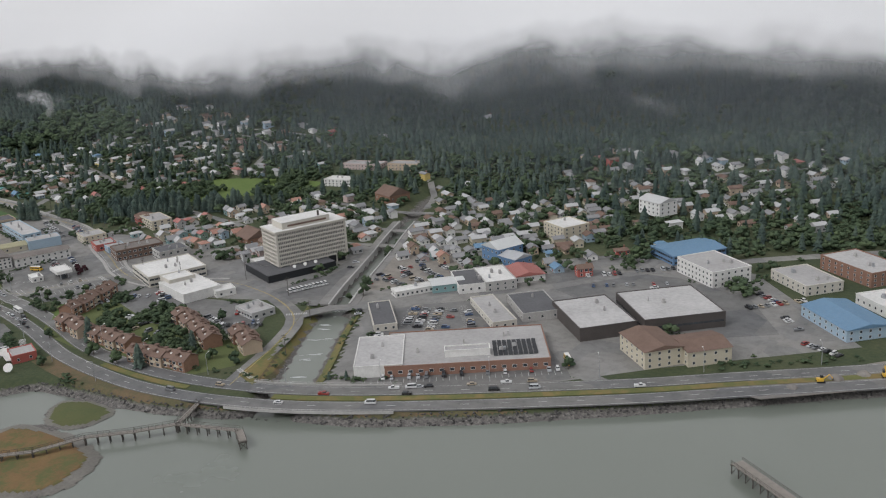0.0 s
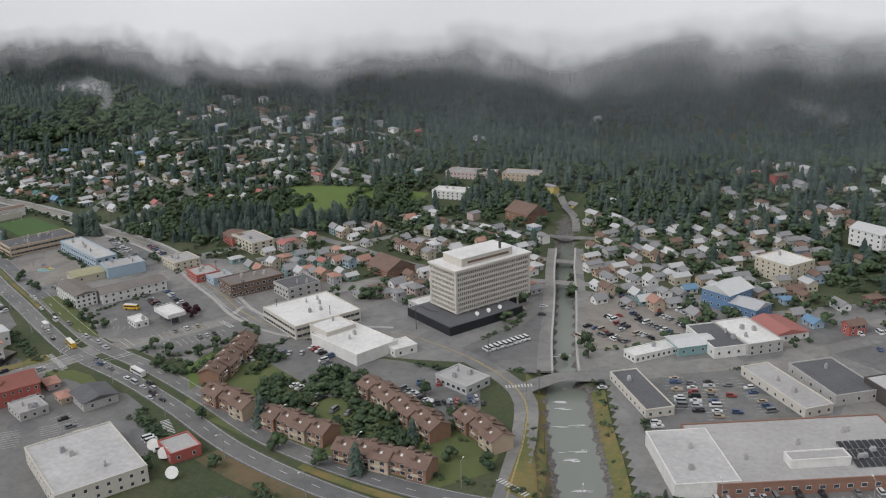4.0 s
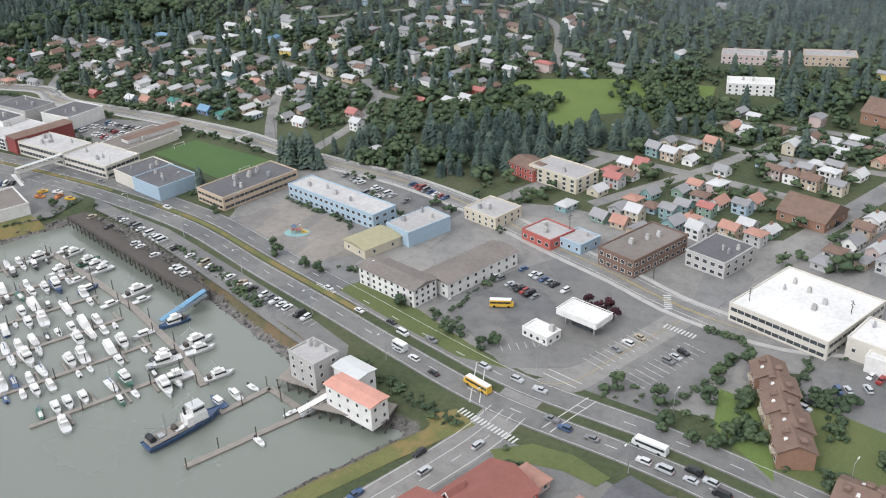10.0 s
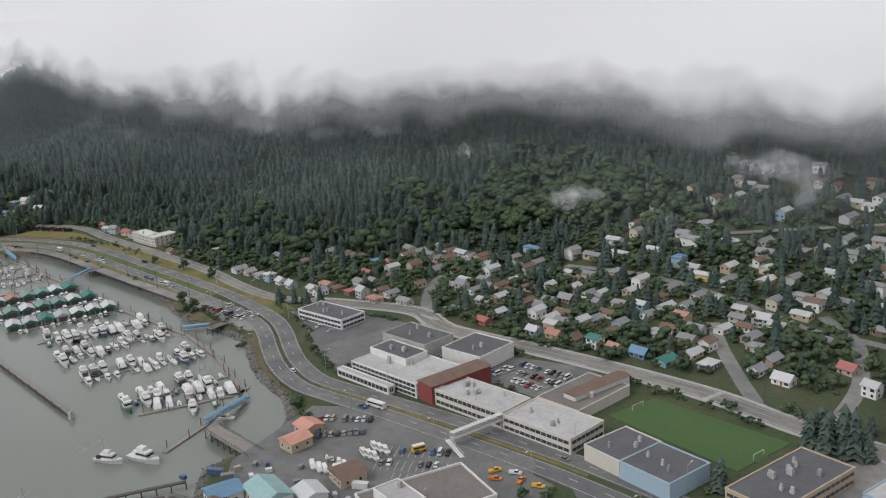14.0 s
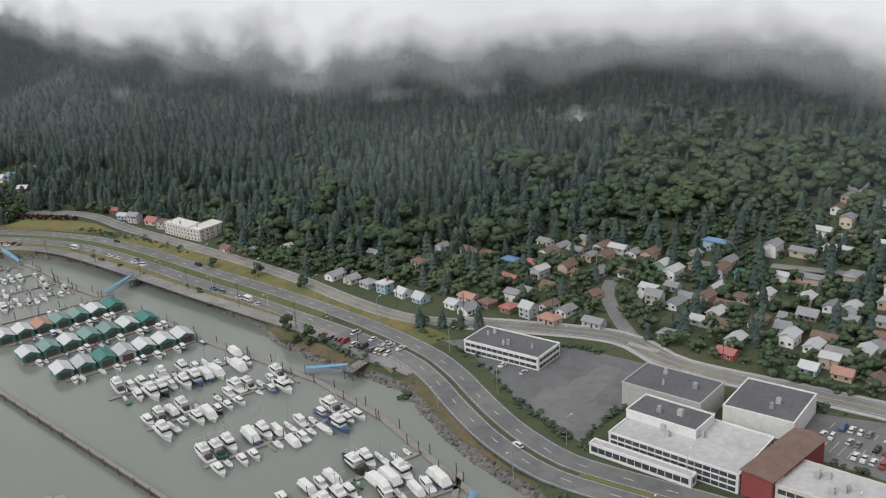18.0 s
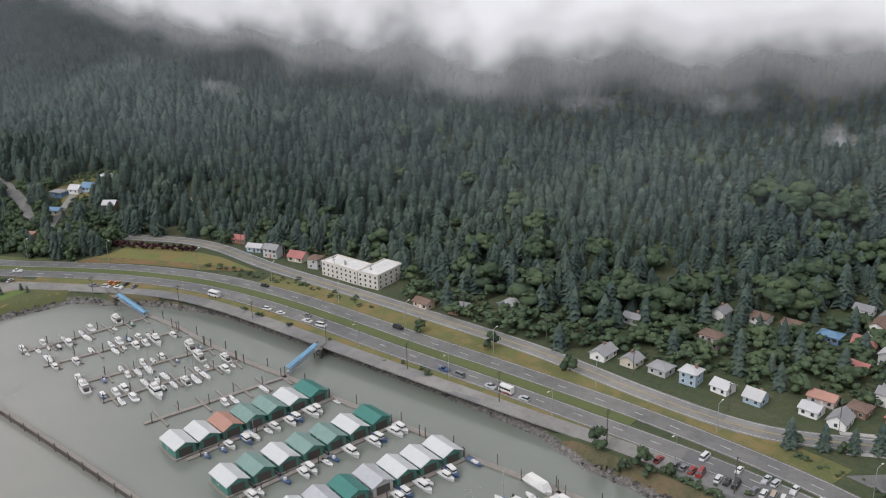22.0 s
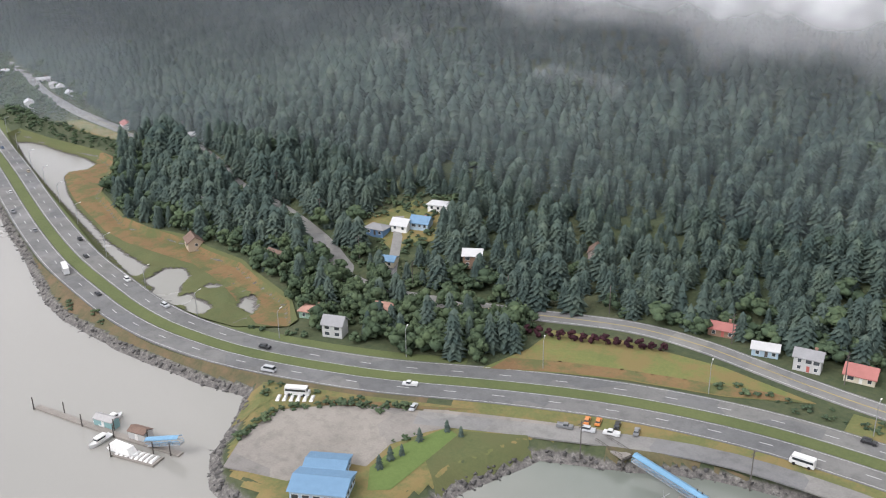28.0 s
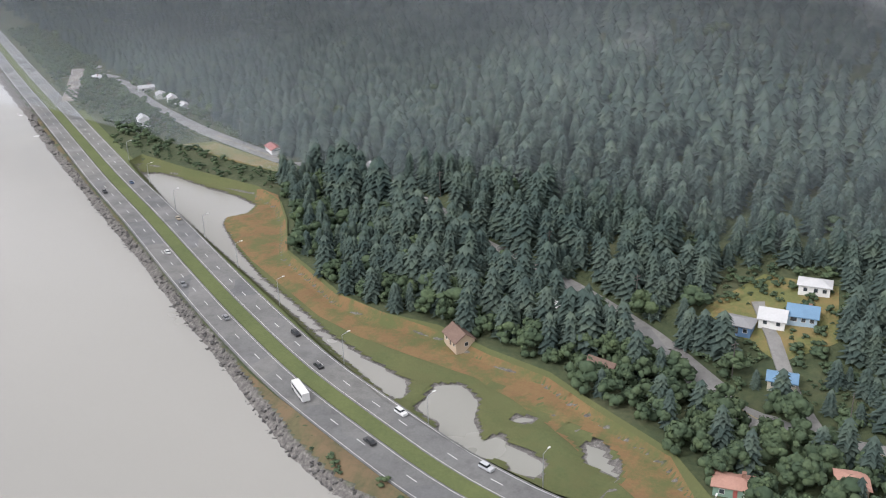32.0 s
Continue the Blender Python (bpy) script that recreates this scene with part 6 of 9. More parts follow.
HOUSES_FAR = [(-1478, 499, "wr"), (-1443, 512, "wl"), (-1409, 487, "bl"), (-1394, 470, "wl"), (-1529, 553, "wl"), (-1407, 484, "wl"), (-1644, 556, "gl"), (-1620, 548, "wl"), (-1700, 561, "gl"), (-1600, 540, "wl"), (-1585, 536, "gl"), (-1573, 500, "wl"), (-1327, 420, "bl"), (-1303, 395, "an"), (-1283, 415, "pl"), (-1263, 398, "nn"), (-1241, 428, "Bd"),
              (-1234, 433, "wl"), (-1228, 437, "bB"), (-1229, 450, "wl"), (-1225, 413, "cB"), (-1202, 381, "ao"), (-1221, 371, "Go"), (-1207, 365, "gd"), (-1198, 425, "nl"), (-1164, 448, "pn")]
PLACED = []
for group in (HOUSES_SHORE, HOUSES_BEND, HOUSES_MID, HOUSES_PARK, HOUSES_HILL, HOUSES_EAST, HOUSES_CREEK, HOUSES_FAR):
    for x, y, code in group:
        house(x, y, code)
        PLACED.append((x, y))


# ---- houses: the close rows of the old town ----
def line_distance(x, y, line):
    d = 1e9
    for (x0, y0), (x1, y1) in zip(line[:-1], line[1:]):
        dx, dy = x1 - x0, y1 - y0
        t = min(1, max(0, ((x - x0) * dx + (y - y0) * dy) / (dx * dx + dy * dy)))
        d = min(d, math.hypot(x - x0 - t * dx, y - y0 - t * dy))
    return d


LINES = [(np.array(p, float), w / 2) for p, w in STREETS] + [(GLACIER, 4.0), (CREEK, 9.5)]


def clear_of_streets(x, y, room):
    return all(line_distance(x, y, l) > w + room for l, w in LINES)


FAR = {"v": [], "f": [], "m": []}
FAR_MATS = ["wall white", "wall cream", "wall grey", "wall pale blue", "wall tan", "shingle_light", "shingle_grey", "roof_brown", "glass"]


def far_house(x, y, code):
    """A house too far off to be told from its neighbours, added to the joined rest."""
    w, d, h = row_rng.choice((6.0, 7.0, 8.2)), 5.0, row_rng.choice((2.1, 2.1, 3.7))
    wall, roof = gable_parts(w, d, h, 1.2)
    m = pose(x, y, ground_at(x, y) + 0.15, 0, 0, grid_angle(x) + row_rng.choice((0, 90)))
    pane = Shape()
    for u in (-0.25, 0.25):
        for side in (-1, 1):
            pane.box(u * w - 0.5, side * d / 2 - 0.03, 0.8, u * w + 0.5, side * d / 2 + 0.03, 1.7)
            pane.box(side * w / 2 - 0.03, u * d - 0.5, 0.8, side * w / 2 + 0.03, u * d + 0.5, 1.7)
    for me, mat in ((wall, {"w": 0, "c": 1, "g": 2, "b": 3}.get(code[0], 4)), (roof, {"l": 5, "d": 6}.get(code[1], 7)), (pane, 8)):
        n = len(FAR["v"])
        vs, fs = (me.v, me.f) if isinstance(me, Shape) else ([v.co for v in me.vertices], [tuple(p.vertices) for p in me.polygons])
        FAR["v"] += [tuple(m @ Vector(v)) for v in vs]
        FAR["f"] += [tuple(n + i for i in f) for f in fs]
        FAR["m"] += [mat] * len(fs)


ROWS_OF_HOUSES = [(-480, 332, -350, 470, 0.95), (-350, 370, -215, 500, 0.85), (-290, 500, -110, 600, 0.5), (-860, 385, -640, 470, 0.5), (-745, 430, -520, 590, 0.33)]
row_rng = random.Random(21)
BIG = [ob.matrix_basis.translation for ob in scene.objects if ob.type == "EMPTY" and ob.get("category", "") not in ("house", "tree")]
BIG = [(v.x, v.y) for v in BIG]
PARK = np.array([(-565, 425), (-550, 480), (-505, 495), (-450, 498), (-442, 480), (-446, 445), (-462, 412), (-485, 388), (-545, 345), (-590, 345), (-580, 400)], float)
for x0, y0, x1, y1, share in ROWS_OF_HOUSES:
    a = radians(grid_angle((x0 + x1) / 2))
    for i in range(-30, 30):
        for j in range(-20, 20):
            u, v = i * 7.9 + row_rng.uniform(-0.8, 0.8), j * 9.2 + row_rng.uniform(-1, 1)
            x, y = (x0 + x1) / 2 + u * math.cos(a) - v * math.sin(a), (y0 + y1) / 2 + u * math.sin(a) + v * math.cos(a)
            if not (x0 < x < x1 and y0 < y < y1) or row_rng.random() > share:
                continue
            if inside([x], [y], PARK)[0][0] or not clear_of_streets(x, y, 3.0) or min(math.hypot(x - p, y - q) for p, q in PLACED) < 7.2 or min(math.hypot(x - p - 8, y - q - 4) for p, q in BIG) < 17:
                continue
            code = row_rng.choice("wwwwwccgggbaapGt") + (row_rng.choice("llddddnnoorl") if y < 430 and x < -340 else row_rng.choice("lllllddddddnno"))
            if len(PLACED) > 280 and y > 395:
                far_house(x, y, code)
                PLACED.append((x, y))
                continue
            house(x, y, code, (row_rng.choice((5.4, 6.0, 6.6)), row_rng.choice((4.6, 5.2))))
            PLACED.append((x, y))

me = bpy.data.meshes.new("hillside_houses")
me.from_pydata(FAR["v"], [], FAR["f"])
for k in FAR_MATS:
    me.materials.append(M[k])
me.polygons.foreach_set("material_index", FAR["m"])
tagged(new("hillside_houses", me), "small far-off wooden houses in close rows", "houses", kind="stuff")


# ---- kits: boats, docks, vehicles, lamps ----
def hull_mesh(l, b, h):
    """A hull of length l along x, bow forward, with sheer and a hollow deck edge."""
    s, n = Shape(), 7
    stations = [(-0.5, 0.86, 0.85), (-0.3, 1.0, 0.82), (-0.05, 1.0, 0.85), (0.18, 0.9, 0.92), (0.34, 0.66, 1.0), (0.45, 0.3, 1.1), (0.5, 0.03, 1.16)]
    for x, w, top in stations:
        y, z = w * b / 2, top * h
        s.v += [(x * l * 0.94, -y * 0.55, -0.25 * h), (x * l, -y, z), (x * l, -y * 0.86, z), (x * l, -y * 0.84, z - 0.12 * h), (x * l, y * 0.84, z - 0.12 * h), (x * l, y * 0.86, z), (x * l, y, z), (x * l * 0.94, y * 0.55, -0.25 * h)]
    for i in range(n - 1):
        for k in range(7):
            s.f.append((i * 8 + k, (i + 1) * 8 + k, (i + 1) * 8 + k + 1, i * 8 + k + 1))
    s.f += [(0, 1, 2, 3, 4, 5, 6, 7)]
    return s.mesh("hull")


BOATS = {}


def boat_kit(kind):
    if kind not in BOATS:
        l, b, h = {"skiff": (4.2, 1.5, 0.55), "cruiser": (6.6, 2.1, 0.95), "yacht": (9.6, 2.9, 1.35), "sloop": (7.2, 2.0, 0.85), "trawler": (9.4, 2.8, 1.3), "covered": (8.6, 2.6, 1.0)}[kind]
        p = [("hull", hull_mesh(l, b, h), None)]
        if kind == "skiff":
            p.append(("console", Shape().box(-0.5, -0.35, 0.3, 0.3, 0.35, 1.0, 0.8).mesh("console"), "white"))
            p.append(("outboard", Shape().box(-l / 2 - 0.35, -0.2, 0.1, -l / 2, 0.2, 0.9, 0.8).mesh("outboard"), "black"))
        elif kind == "sloop":
            p.append(("coachroof", Shape().box(-1.0, -0.6, 0.6, 1.9, 0.6, 1.15, 0.8).mesh("coachroof"), "white"))
            p.append(("mast", Shape().tube((0.6, 0, 0.6), (0.6, 0, 8.6), 0.07, 0.04).tube((0.6, 0, 1.8), (-2.6, 0, 1.75), 0.05).tube((0.6, -0.7, 5.5), (0.6, 0.7, 5.5), 0.03).mesh("mast"), "steel"))
            p.append(("sail_cover", Shape().tube((0.4, 0, 1.95), (-2.5, 0, 1.88), 0.16, 0.1).mesh("sail_cover"), "paint blue"))
        elif kind == "covered":
            p.append(("tarpaulin", Shape().box(-l * 0.47, -b * 0.46, h * 0.8, l * 0.36, b * 0.46, h + 1.3, 0.75).mesh("tarpaulin"), "white"))
        else:
            k = l / 6.6
            p.append(("cabin", Shape().box(-1.3 * k, -0.72 * k, 0.6 * k, 1.5 * k, 0.72 * k, 1.75 * k, 0.86).box(-1.6 * k, -0.74 * k, 1.75 * k, 1.25 * k, 0.74 * k, 1.85 * k).mesh("cabin"), "white"))
            p.append(("cabin_window", Shape().box(-1.15 * k, -0.715 * k, 1.2 * k, 1.46 * k, 0.715 * k, 1.55 * k, 0.95).mesh("cabin_window"), "car_glass"))
            if kind not in ("cruiser", "small"):
                p.append(("flybridge", Shape().box(-1.0 * k, -0.6 * k, 1.85 * k, 0.5 * k, 0.6 * k, 2.45 * k, 0.9).mesh("flybridge"), "white"))
            if kind == "trawler":
                p.append(("mast", Shape().tube((-0.8 * k, 0, 1.8 * k), (-0.8 * k, 0, 5.2 * k), 0.07, 0.05).tube((-0.8 * k, 0, 4.2 * k), (-2.8 * k, 0, 3.2 * k), 0.05).tube((-0.8 * k, -1.6 * k, 4.0 * k), (-0.8 * k, 1.6 * k, 4.0 * k), 0.04).mesh("mast"), "steel"))
                p.append(("gear", Shape().box(-2.6 * k, -0.5 * k, 0.7 * k, -1.8 * k, 0.5 * k, 1.3 * k).tube((-2.2 * k, -0.6 * k, 1.2 * k), (-2.2 * k, 0.6 * k, 1.2 * k), 0.3 * k, 0.3 * k, 8).mesh("gear"), "dark_wood"))
            elif kind == "yacht":
                p.append(("railing", Shape().tube((0.2 * l, -0.33 * b, h * 1.3), (0.47 * l, 0, h * 1.65), 0.03).tube((0.2 * l, 0.33 * b, h * 1.3), (0.47 * l, 0, h * 1.65), 0.03).mesh("railing"), "steel"))
        BOATS[kind] = p
    return BOATS[kind]


BOAT_LABEL = {"skiff": "small open outboard skiff", "cruiser": "cabin cruiser", "yacht": "large motor yacht with a flybridge", "sloop": "sailing sloop with a bare mast", "trawler": "fishing boat with mast and gear", "covered": "boat under a white shrink-wrap cover"}
HULLS = {"white": "paint white", "blue": "paint blue", "black": "paint black", "green": "paint green", "red": "paint red"}


def boat(x, y, turn, kind, colour="white", scale=1.0):
    ob = thing("boat", pose(x, y, 0.0, 0, 0, turn) @ Matrix.Scale(scale * 1.2, 4), f"{colour} {BOAT_LABEL[kind]} moored at a float", "boat", "moored boats")
    for name, me, mat in boat_kit(kind):
        part(name, me, mat or HULLS[colour], ob)
    return ob


boat_rng = random.Random(31)
PILE = Shape().tube((0, 0, -3), (0, 0, 3.6), 0.16, 0.14).mesh("piling")
FINGER = Shape().box(-0.35, 0, 0.05, 0.35, 5.0, 0.4).mesh("finger")


def float_dock(a, b, width, label, fingers=0.0, boats=0.0, kinds=("cruiser",), sizes=(0.8, 1.1), reach=5.0, pitch=3.3):
    """A floating pier from a to b, with fingers, mooring piles and boats on both sides."""
    a, b = np.array(a, float), np.array(b, float)
    d = b - a
    L = float(np.linalg.norm(d))
    turn = math.degrees(math.atan2(d[1], d[0]))
    m = pose(*a, 0, 0, 0, turn)
    ob = thing("float_dock", m, label, "dock")
    part("walkway", Shape().box(0, -width / 2, 0.02, L, width / 2, 0.45), "deck", ob)
    n = int(L / 9)
    for i in range(n + 1):
        part("piling", PILE, "dark_wood", ob, pose(min(L, i * 9.0), (width / 2 + 0.2) * (1 if i % 2 else -1), 0))
    x = 3.0
    k = 0
    while x < L - 1:
        for side in (1, -1):
            if fingers and k % 2 == 0 and boat_rng.random() < fingers:
                part("finger", FINGER, "deck", ob, pose(x - pitch / 2, side * width / 2, 0, 0, 0, 0 if side > 0 else 180))
            if boat_rng.random() < boats:
                kind = boat_rng.choice(kinds)
                s = boat_rng.uniform(*sizes)
                long = {"skiff": 4.2, "cruiser": 6.6, "yacht": 9.6, "sloop": 7.2, "trawler": 9.4, "covered": 8.6}[kind] * s
                p = m @ Vector((x + boat_rng.uniform(-0.3, 0.3), side * (width / 2 + long / 2 + 0.3), 0))
                boat(p.x, p.y, turn + 90 * side + boat_rng.choice((0, 0, 180)) + boat_rng.uniform(-4, 4), kind, boat_rng.choice(("white",) * 15 + ("blue", "black", "green")), s)
        x += pitch
        k += 1
    return ob


MIX = ("cruiser", "cruiser", "skiff", "sloop", "cruiser", "yacht", "trawler", "trawler", "covered", "skiff")
# northern basin: half empty
MAIN_N = [(-1092, 352), (-1070, 349), (-1052, 344), (-1030, 340), (-1012, 338), (-989, 334), (-951, 329), (-936, 325), (-905, 322), (-871, 318), (-835, 307), (-789, 285)]
for p, q in zip(MAIN_N[:-1], MAIN_N[1:]):
    float_dock(p, q, 2.0, "long planked main float of the boat harbour")
for p, q, full in (((-1090, 350), (-1104, 307), 0.62), ((-1070, 347), (-1088, 304), 0.6), ((-1048, 342), (-1067, 301), 0.5), ((-1033, 339), (-1050, 297), 0.7), ((-1011, 338), (-1028, 294), 0.28)):
    float_dock(p, q, 1.5, "narrow planked boat pier with finger floats", 0.9, full, ("cruiser", "cruiser", "sloop", "skiff", "trawler", "sloop", "skiff"), (0.62, 0.9), pitch=3.4)
for p, q, full in (((-907, 322), (-926, 275), 0.95), ((-881, 317), (-897, 267), 0.95), ((-846, 309), (-864, 260), 0.95), ((-813, 296), (-829, 256), 0.95), ((-794, 286), (-813, 253), 0.8)):
    float_dock(p, q, 1.6, "crowded planked boat pier", 0.4, full * 0.9, MIX, (0.85, 1.15), pitch=3.9)
# south basin
MAIN_S = [(-632, 250), (-600, 240), (-576, 232), (-545, 218), (-528, 208)]
for p, q in zip(MAIN_S[:-1], MAIN_S[1:]):
    float_dock(p, q, 2.2, "wide planked main float of the south basin", 0, 0.45, ("trawler", "yacht", "cruiser"), (0.7, 0.9), pitch=5.0)
for k in range(6):
    f = k / 5.4
    ax, ay = -629 + f * 98, 248 - f * 40
    r = (62, 60, 54, 48, 42, 40)[k]
    float_dock((ax, ay), (ax - 0.46 * r, ay - 0.89 * r), 1.5, "crowded planked boat pier of the south basin", 0.6, 0.72, ("cruiser", "cruiser", "skiff", "covered", "cruiser", "yacht", "sloop"), (0.65, 0.95), pitch=3.7)
for p, q in (((-510, 180), (-496, 209)), ((-496, 209), (-511, 214)), ((-511, 214), (-516, 200)), ((-772, 192), (-744, 214)), ((-738, 178), (-724, 204)), ((-797, 292), (-783, 260)), ((-783, 260), (-778, 240)), ((-1249, 295), (-1220, 298)), ((-1220, 298), (-1200, 301))):
    float_dock(p, q, 1.8, "weathered timber float on piles", 0, 0.12, ("skiff", "cruiser"), (0.8, 1.0), pitch=5)


def fishing_vessel(x, y, turn):
    """A long working boat: high bow, white deckhouse forward, open working deck aft."""
    ob = thing("fishing_vessel", pose(x, y, 0.0, 0, 0, turn), "long dark blue fishing vessel with white deckhouse and deck gear", "fishing vessel")
    part("hull", hull_mesh(21.0, 5.2, 2.0), HULLS["blue"], ob)
    part("deck", Shape().box(-9.8, -2.1, 1.85, 2.0, 2.1, 2.02), "deck", ob)
    part("deckhouse", Shape().box(0.4, -1.9, 2.0, 6.2, 1.9, 4.2, 0.95).box(2.4, -1.6, 4.2, 5.6, 1.6, 6.2, 0.92), "white", ob)
    part("wheelhouse_window", Shape().box(2.5, -1.58, 5.0, 5.62, 1.58, 5.7, 0.97), "car_glass", ob)
    part("roof", Shape().box(2.1, -1.75, 6.2, 5.8, 1.75, 6.32), "metal_white", ob)
    part("funnel", Shape().tube((1.4, 0.8, 4.2), (1.3, 0.8, 6.4), 0.35, 0.3, 8), "black", ob)
    part("mast", Shape().tube((3.4, 0, 6.2), (3.4, 0, 11.0), 0.12, 0.06).tube((3.4, -1.5, 8.8), (3.4, 1.5, 8.8), 0.06).tube((3.4, 0, 9.6), (-2.0, 0, 7.4), 0.08), "steel", ob)
    part("mast", Shape().tube((-4.5, 0, 2.0), (-4.5, 0, 8.2), 0.14, 0.08).tube((-4.5, 0, 3.4), (-9.4, 0, 6.4), 0.1), "steel", ob)
    for s in (-1, 1):
        part("boom", Shape().tube((-0.4, s * 1.7, 2.2), (-0.9, s * 2.1, 9.4), 0.09, 0.05), "steel", ob)
        part("railing", Shape().tube((-10.0, s * 2.2, 2.9), (0.4, s * 2.35, 2.9), 0.04).tube((-10.0, s * 2.2, 2.0), (-10.0, s * 2.2, 2.9), 0.04).tube((-5.0, s * 2.28, 2.0), (-5.0, s * 2.28, 2.9), 0.04), "steel", ob)
    part("winch", Shape().tube((-2.2, -0.9, 2.7), (-2.2, 0.9, 2.7), 0.6, 0.6, 10).box(-2.9, -1.1, 2.0, -1.5, 1.1, 2.3), "dark_wood", ob)
    part("hatch", Shape().box(-6.8, -0.9, 2.0, -5.2, 0.9, 2.5, 0.95), "steel", ob)
    part("net_reel", Shape().tube((-8.6, -1.4, 3.0), (-8.6, 1.4, 3.0), 0.85, 0.85, 10), "black", ob)
    part("work_skiff", hull_mesh(3.6, 1.5, 0.6), "white", ob, pose(-0.9, -1.0, 2.0, 0, 0, 8))


fishing_vessel(-519.5, 190.5, 71.6)
boat(-779, 233, 10, "yacht", "white", 1.2)
boat(-789, 226, 20, "trawler", "white", 1.0)
boat(-770, 190, 30, "trawler", "blue", 1.5)
boat(-1212, 294, 5, "covered", "white", 0.9)
boat(-1227, 300, 20, "cruiser", "white", 0.8)
for k in range(6):
    boat(-714 + 2.4 * (k % 3), 270 + 5 * (k // 3), 150, "cruiser", "white", 0.8).location.z = LAND_TOP + 0.4


def boathouse(x, y, turn, w, d, roof, label):
    ob = thing("boathouse", pose(x, y, 0.3, 0, 0, turn), label, "boathouse", "floating boathouses")
    wall, top = gable_parts(w, d, 2.9, 1.3, 0.45)
    part("wall", wall, "wall shed green" if roof != "metal_grey" else boat_rng.choice(("wall shed green", "wall grey")), ob)
    part("roof", top, roof, ob)
    part("float", Shape().box(-w / 2 - 0.6, -d / 2 - 0.6, -0.4, w / 2 + 0.6, d / 2 + 0.6, 0.12), "deck", ob)
    part("water_door", Shape().box(w / 2, -d * 0.34, 0.1, w / 2 + 0.05, d * 0.34, 2.5), "dark_wood", ob)
    part("window", WINDOWS[(0.9, 1.1)], "white", ob, pose(-w * 0.1, -d / 2, 1.1))


SHED_ROOFS = (("metal_green", "metal_white", "roof_sage", "roof_sage", "shingle_orange", "metal_white", "metal_white"), ("metal_green", "metal_white", "roof_sage", "roof_sage", "metal_white", "roof_sage", "metal_white"), ("metal_white", "metal_white", "metal_white", "metal_grey", "metal_green", "metal_grey", "metal_white"))
for (x0, y0, x1, y1), roofs in zip(((-993, 331, -1006, 289), (-967, 327, -981, 283), (-940, 322, -956, 280)), SHED_ROOFS):
    float_dock((x0 + 4, y0 + 2), (x1 + 4, y1 - 3), 1.4, "planked pier between floating boathouses")
    turn = math.degrees(math.atan2(y1 - y0, x1 - x0)) + 90
    for k, roof in enumerate(roofs):
        f = k / 6
        x, y = x0 + (x1 - x0) * f - 2.0, y0 + (y1 - y0) * f
        word = {"metal_white": "white", "metal_green": "green", "metal_grey": "grey", "roof_sage": "faded green", "shingle_orange": "rusty orange"}[roof]
        boathouse(x, y, turn, 8.8, 6.0, roof, f"floating boathouse with green walls and a {word} gabled roof")
        for dx in (8.8, 8.9):
            if boat_rng.random() < 0.75:
                boat(x + dx, y - 1.2 + 2.6 * (dx > 8.85), turn + boat_rng.uniform(-5, 5), boat_rng.choice(("cruiser", "cruiser", "skiff", "sloop")), boat_rng.choice(("white", "white", "white", "blue")), boat_rng.uniform(0.7, 0.95))


def gangway(a, b, za, zb, colour="gangway_blue", label="blue-roofed aluminium gangway down to the floats"):
    """A covered ramp from the bank to a float."""
    a, b = Vector((*a, za)), Vector((*b, zb))
    L = (b - a).length
    ob = thing("gangway", Matrix.Translation(a) @ (b - a).to_track_quat("X", "Z").to_matrix().to_4x4(), label, "gangway")
    part("deck", Shape().box(0, -0.8, 0, L, 0.8, 0.2), "steel", ob)
    for side in (-0.8, 0.8):
        s = Shape().tube((0, side, 1.1), (L, side, 1.1), 0.07)
        n = max(4, int(L / 2))
        for i in range(n):
            s.tube((L * i / n, side, 0.1), (L * i / n, side, 1.1), 0.05).tube((L * i / n, side, 0.1), (L * (i + 1) / n, side, 1.1), 0.04)
        part("railing", s, colour, ob)
    part("canopy", Shape().poly((0, -1.0, 1.9), (L, -1.0, 1.9), (L, 0, 2.3), (0, 0, 2.3)).poly((L, 1.0, 1.9), (0, 1.0, 1.9), (0, 0, 2.3), (L, 0, 2.3)).box(0, -1.0, 1.7, L, -0.9, 1.9).box(0, 0.9, 1.7, L, 1.0, 1.9), colour, ob)


def pile_bent(name, a, b, width, z, label, step=5.0, category="wharf", rail=True):
    """A timber deck on rows of piles, with cross braces and railings."""
    a, b = np.array(a, float), np.array(b, float)
    d = b - a
    L = float(np.linalg.norm(d))
    ob = thing(name, pose(*a, z, 0, 0, math.degrees(math.atan2(d[1], d[0]))), label, category)
    part("deck", Shape().box(0, -width / 2, -0.35, L, width / 2, 0), "dark_wood" if name == "wharf" else "deck", ob)
    n = max(2, int(L / step))
    for i in range(n + 1):
        x = L * i / n
        for y in (-width / 2 + 0.2, width / 2 - 0.2):
            part("piling", Shape().tube((x, y, -z - 2.5), (x, y, -0.3), 0.18), "dark_wood", ob)
        part("cross_brace", Shape().tube((x, -width / 2, -z), (x, width / 2, -0.5), 0.1).tube((x, -width / 2, -0.5), (x, width / 2, -z), 0.1).box(x - 0.2, -width / 2 - 0.2, -0.7, x + 0.2, width / 2 + 0.2, -0.35), "dark_wood", ob)
    if rail:
        for y in (-width / 2, width / 2):
            s = Shape().tube((0, y, 1.0), (L, y, 1.0), 0.06).tube((0, y, 0.5), (L, y, 0.5), 0.04)
            for i in range(n * 2 + 1):
                s.tube((L * i / n / 2, y, 0), (L * i / n / 2, y, 1.0), 0.05)
            part("railing", s, "dark_wood", ob)
    return ob


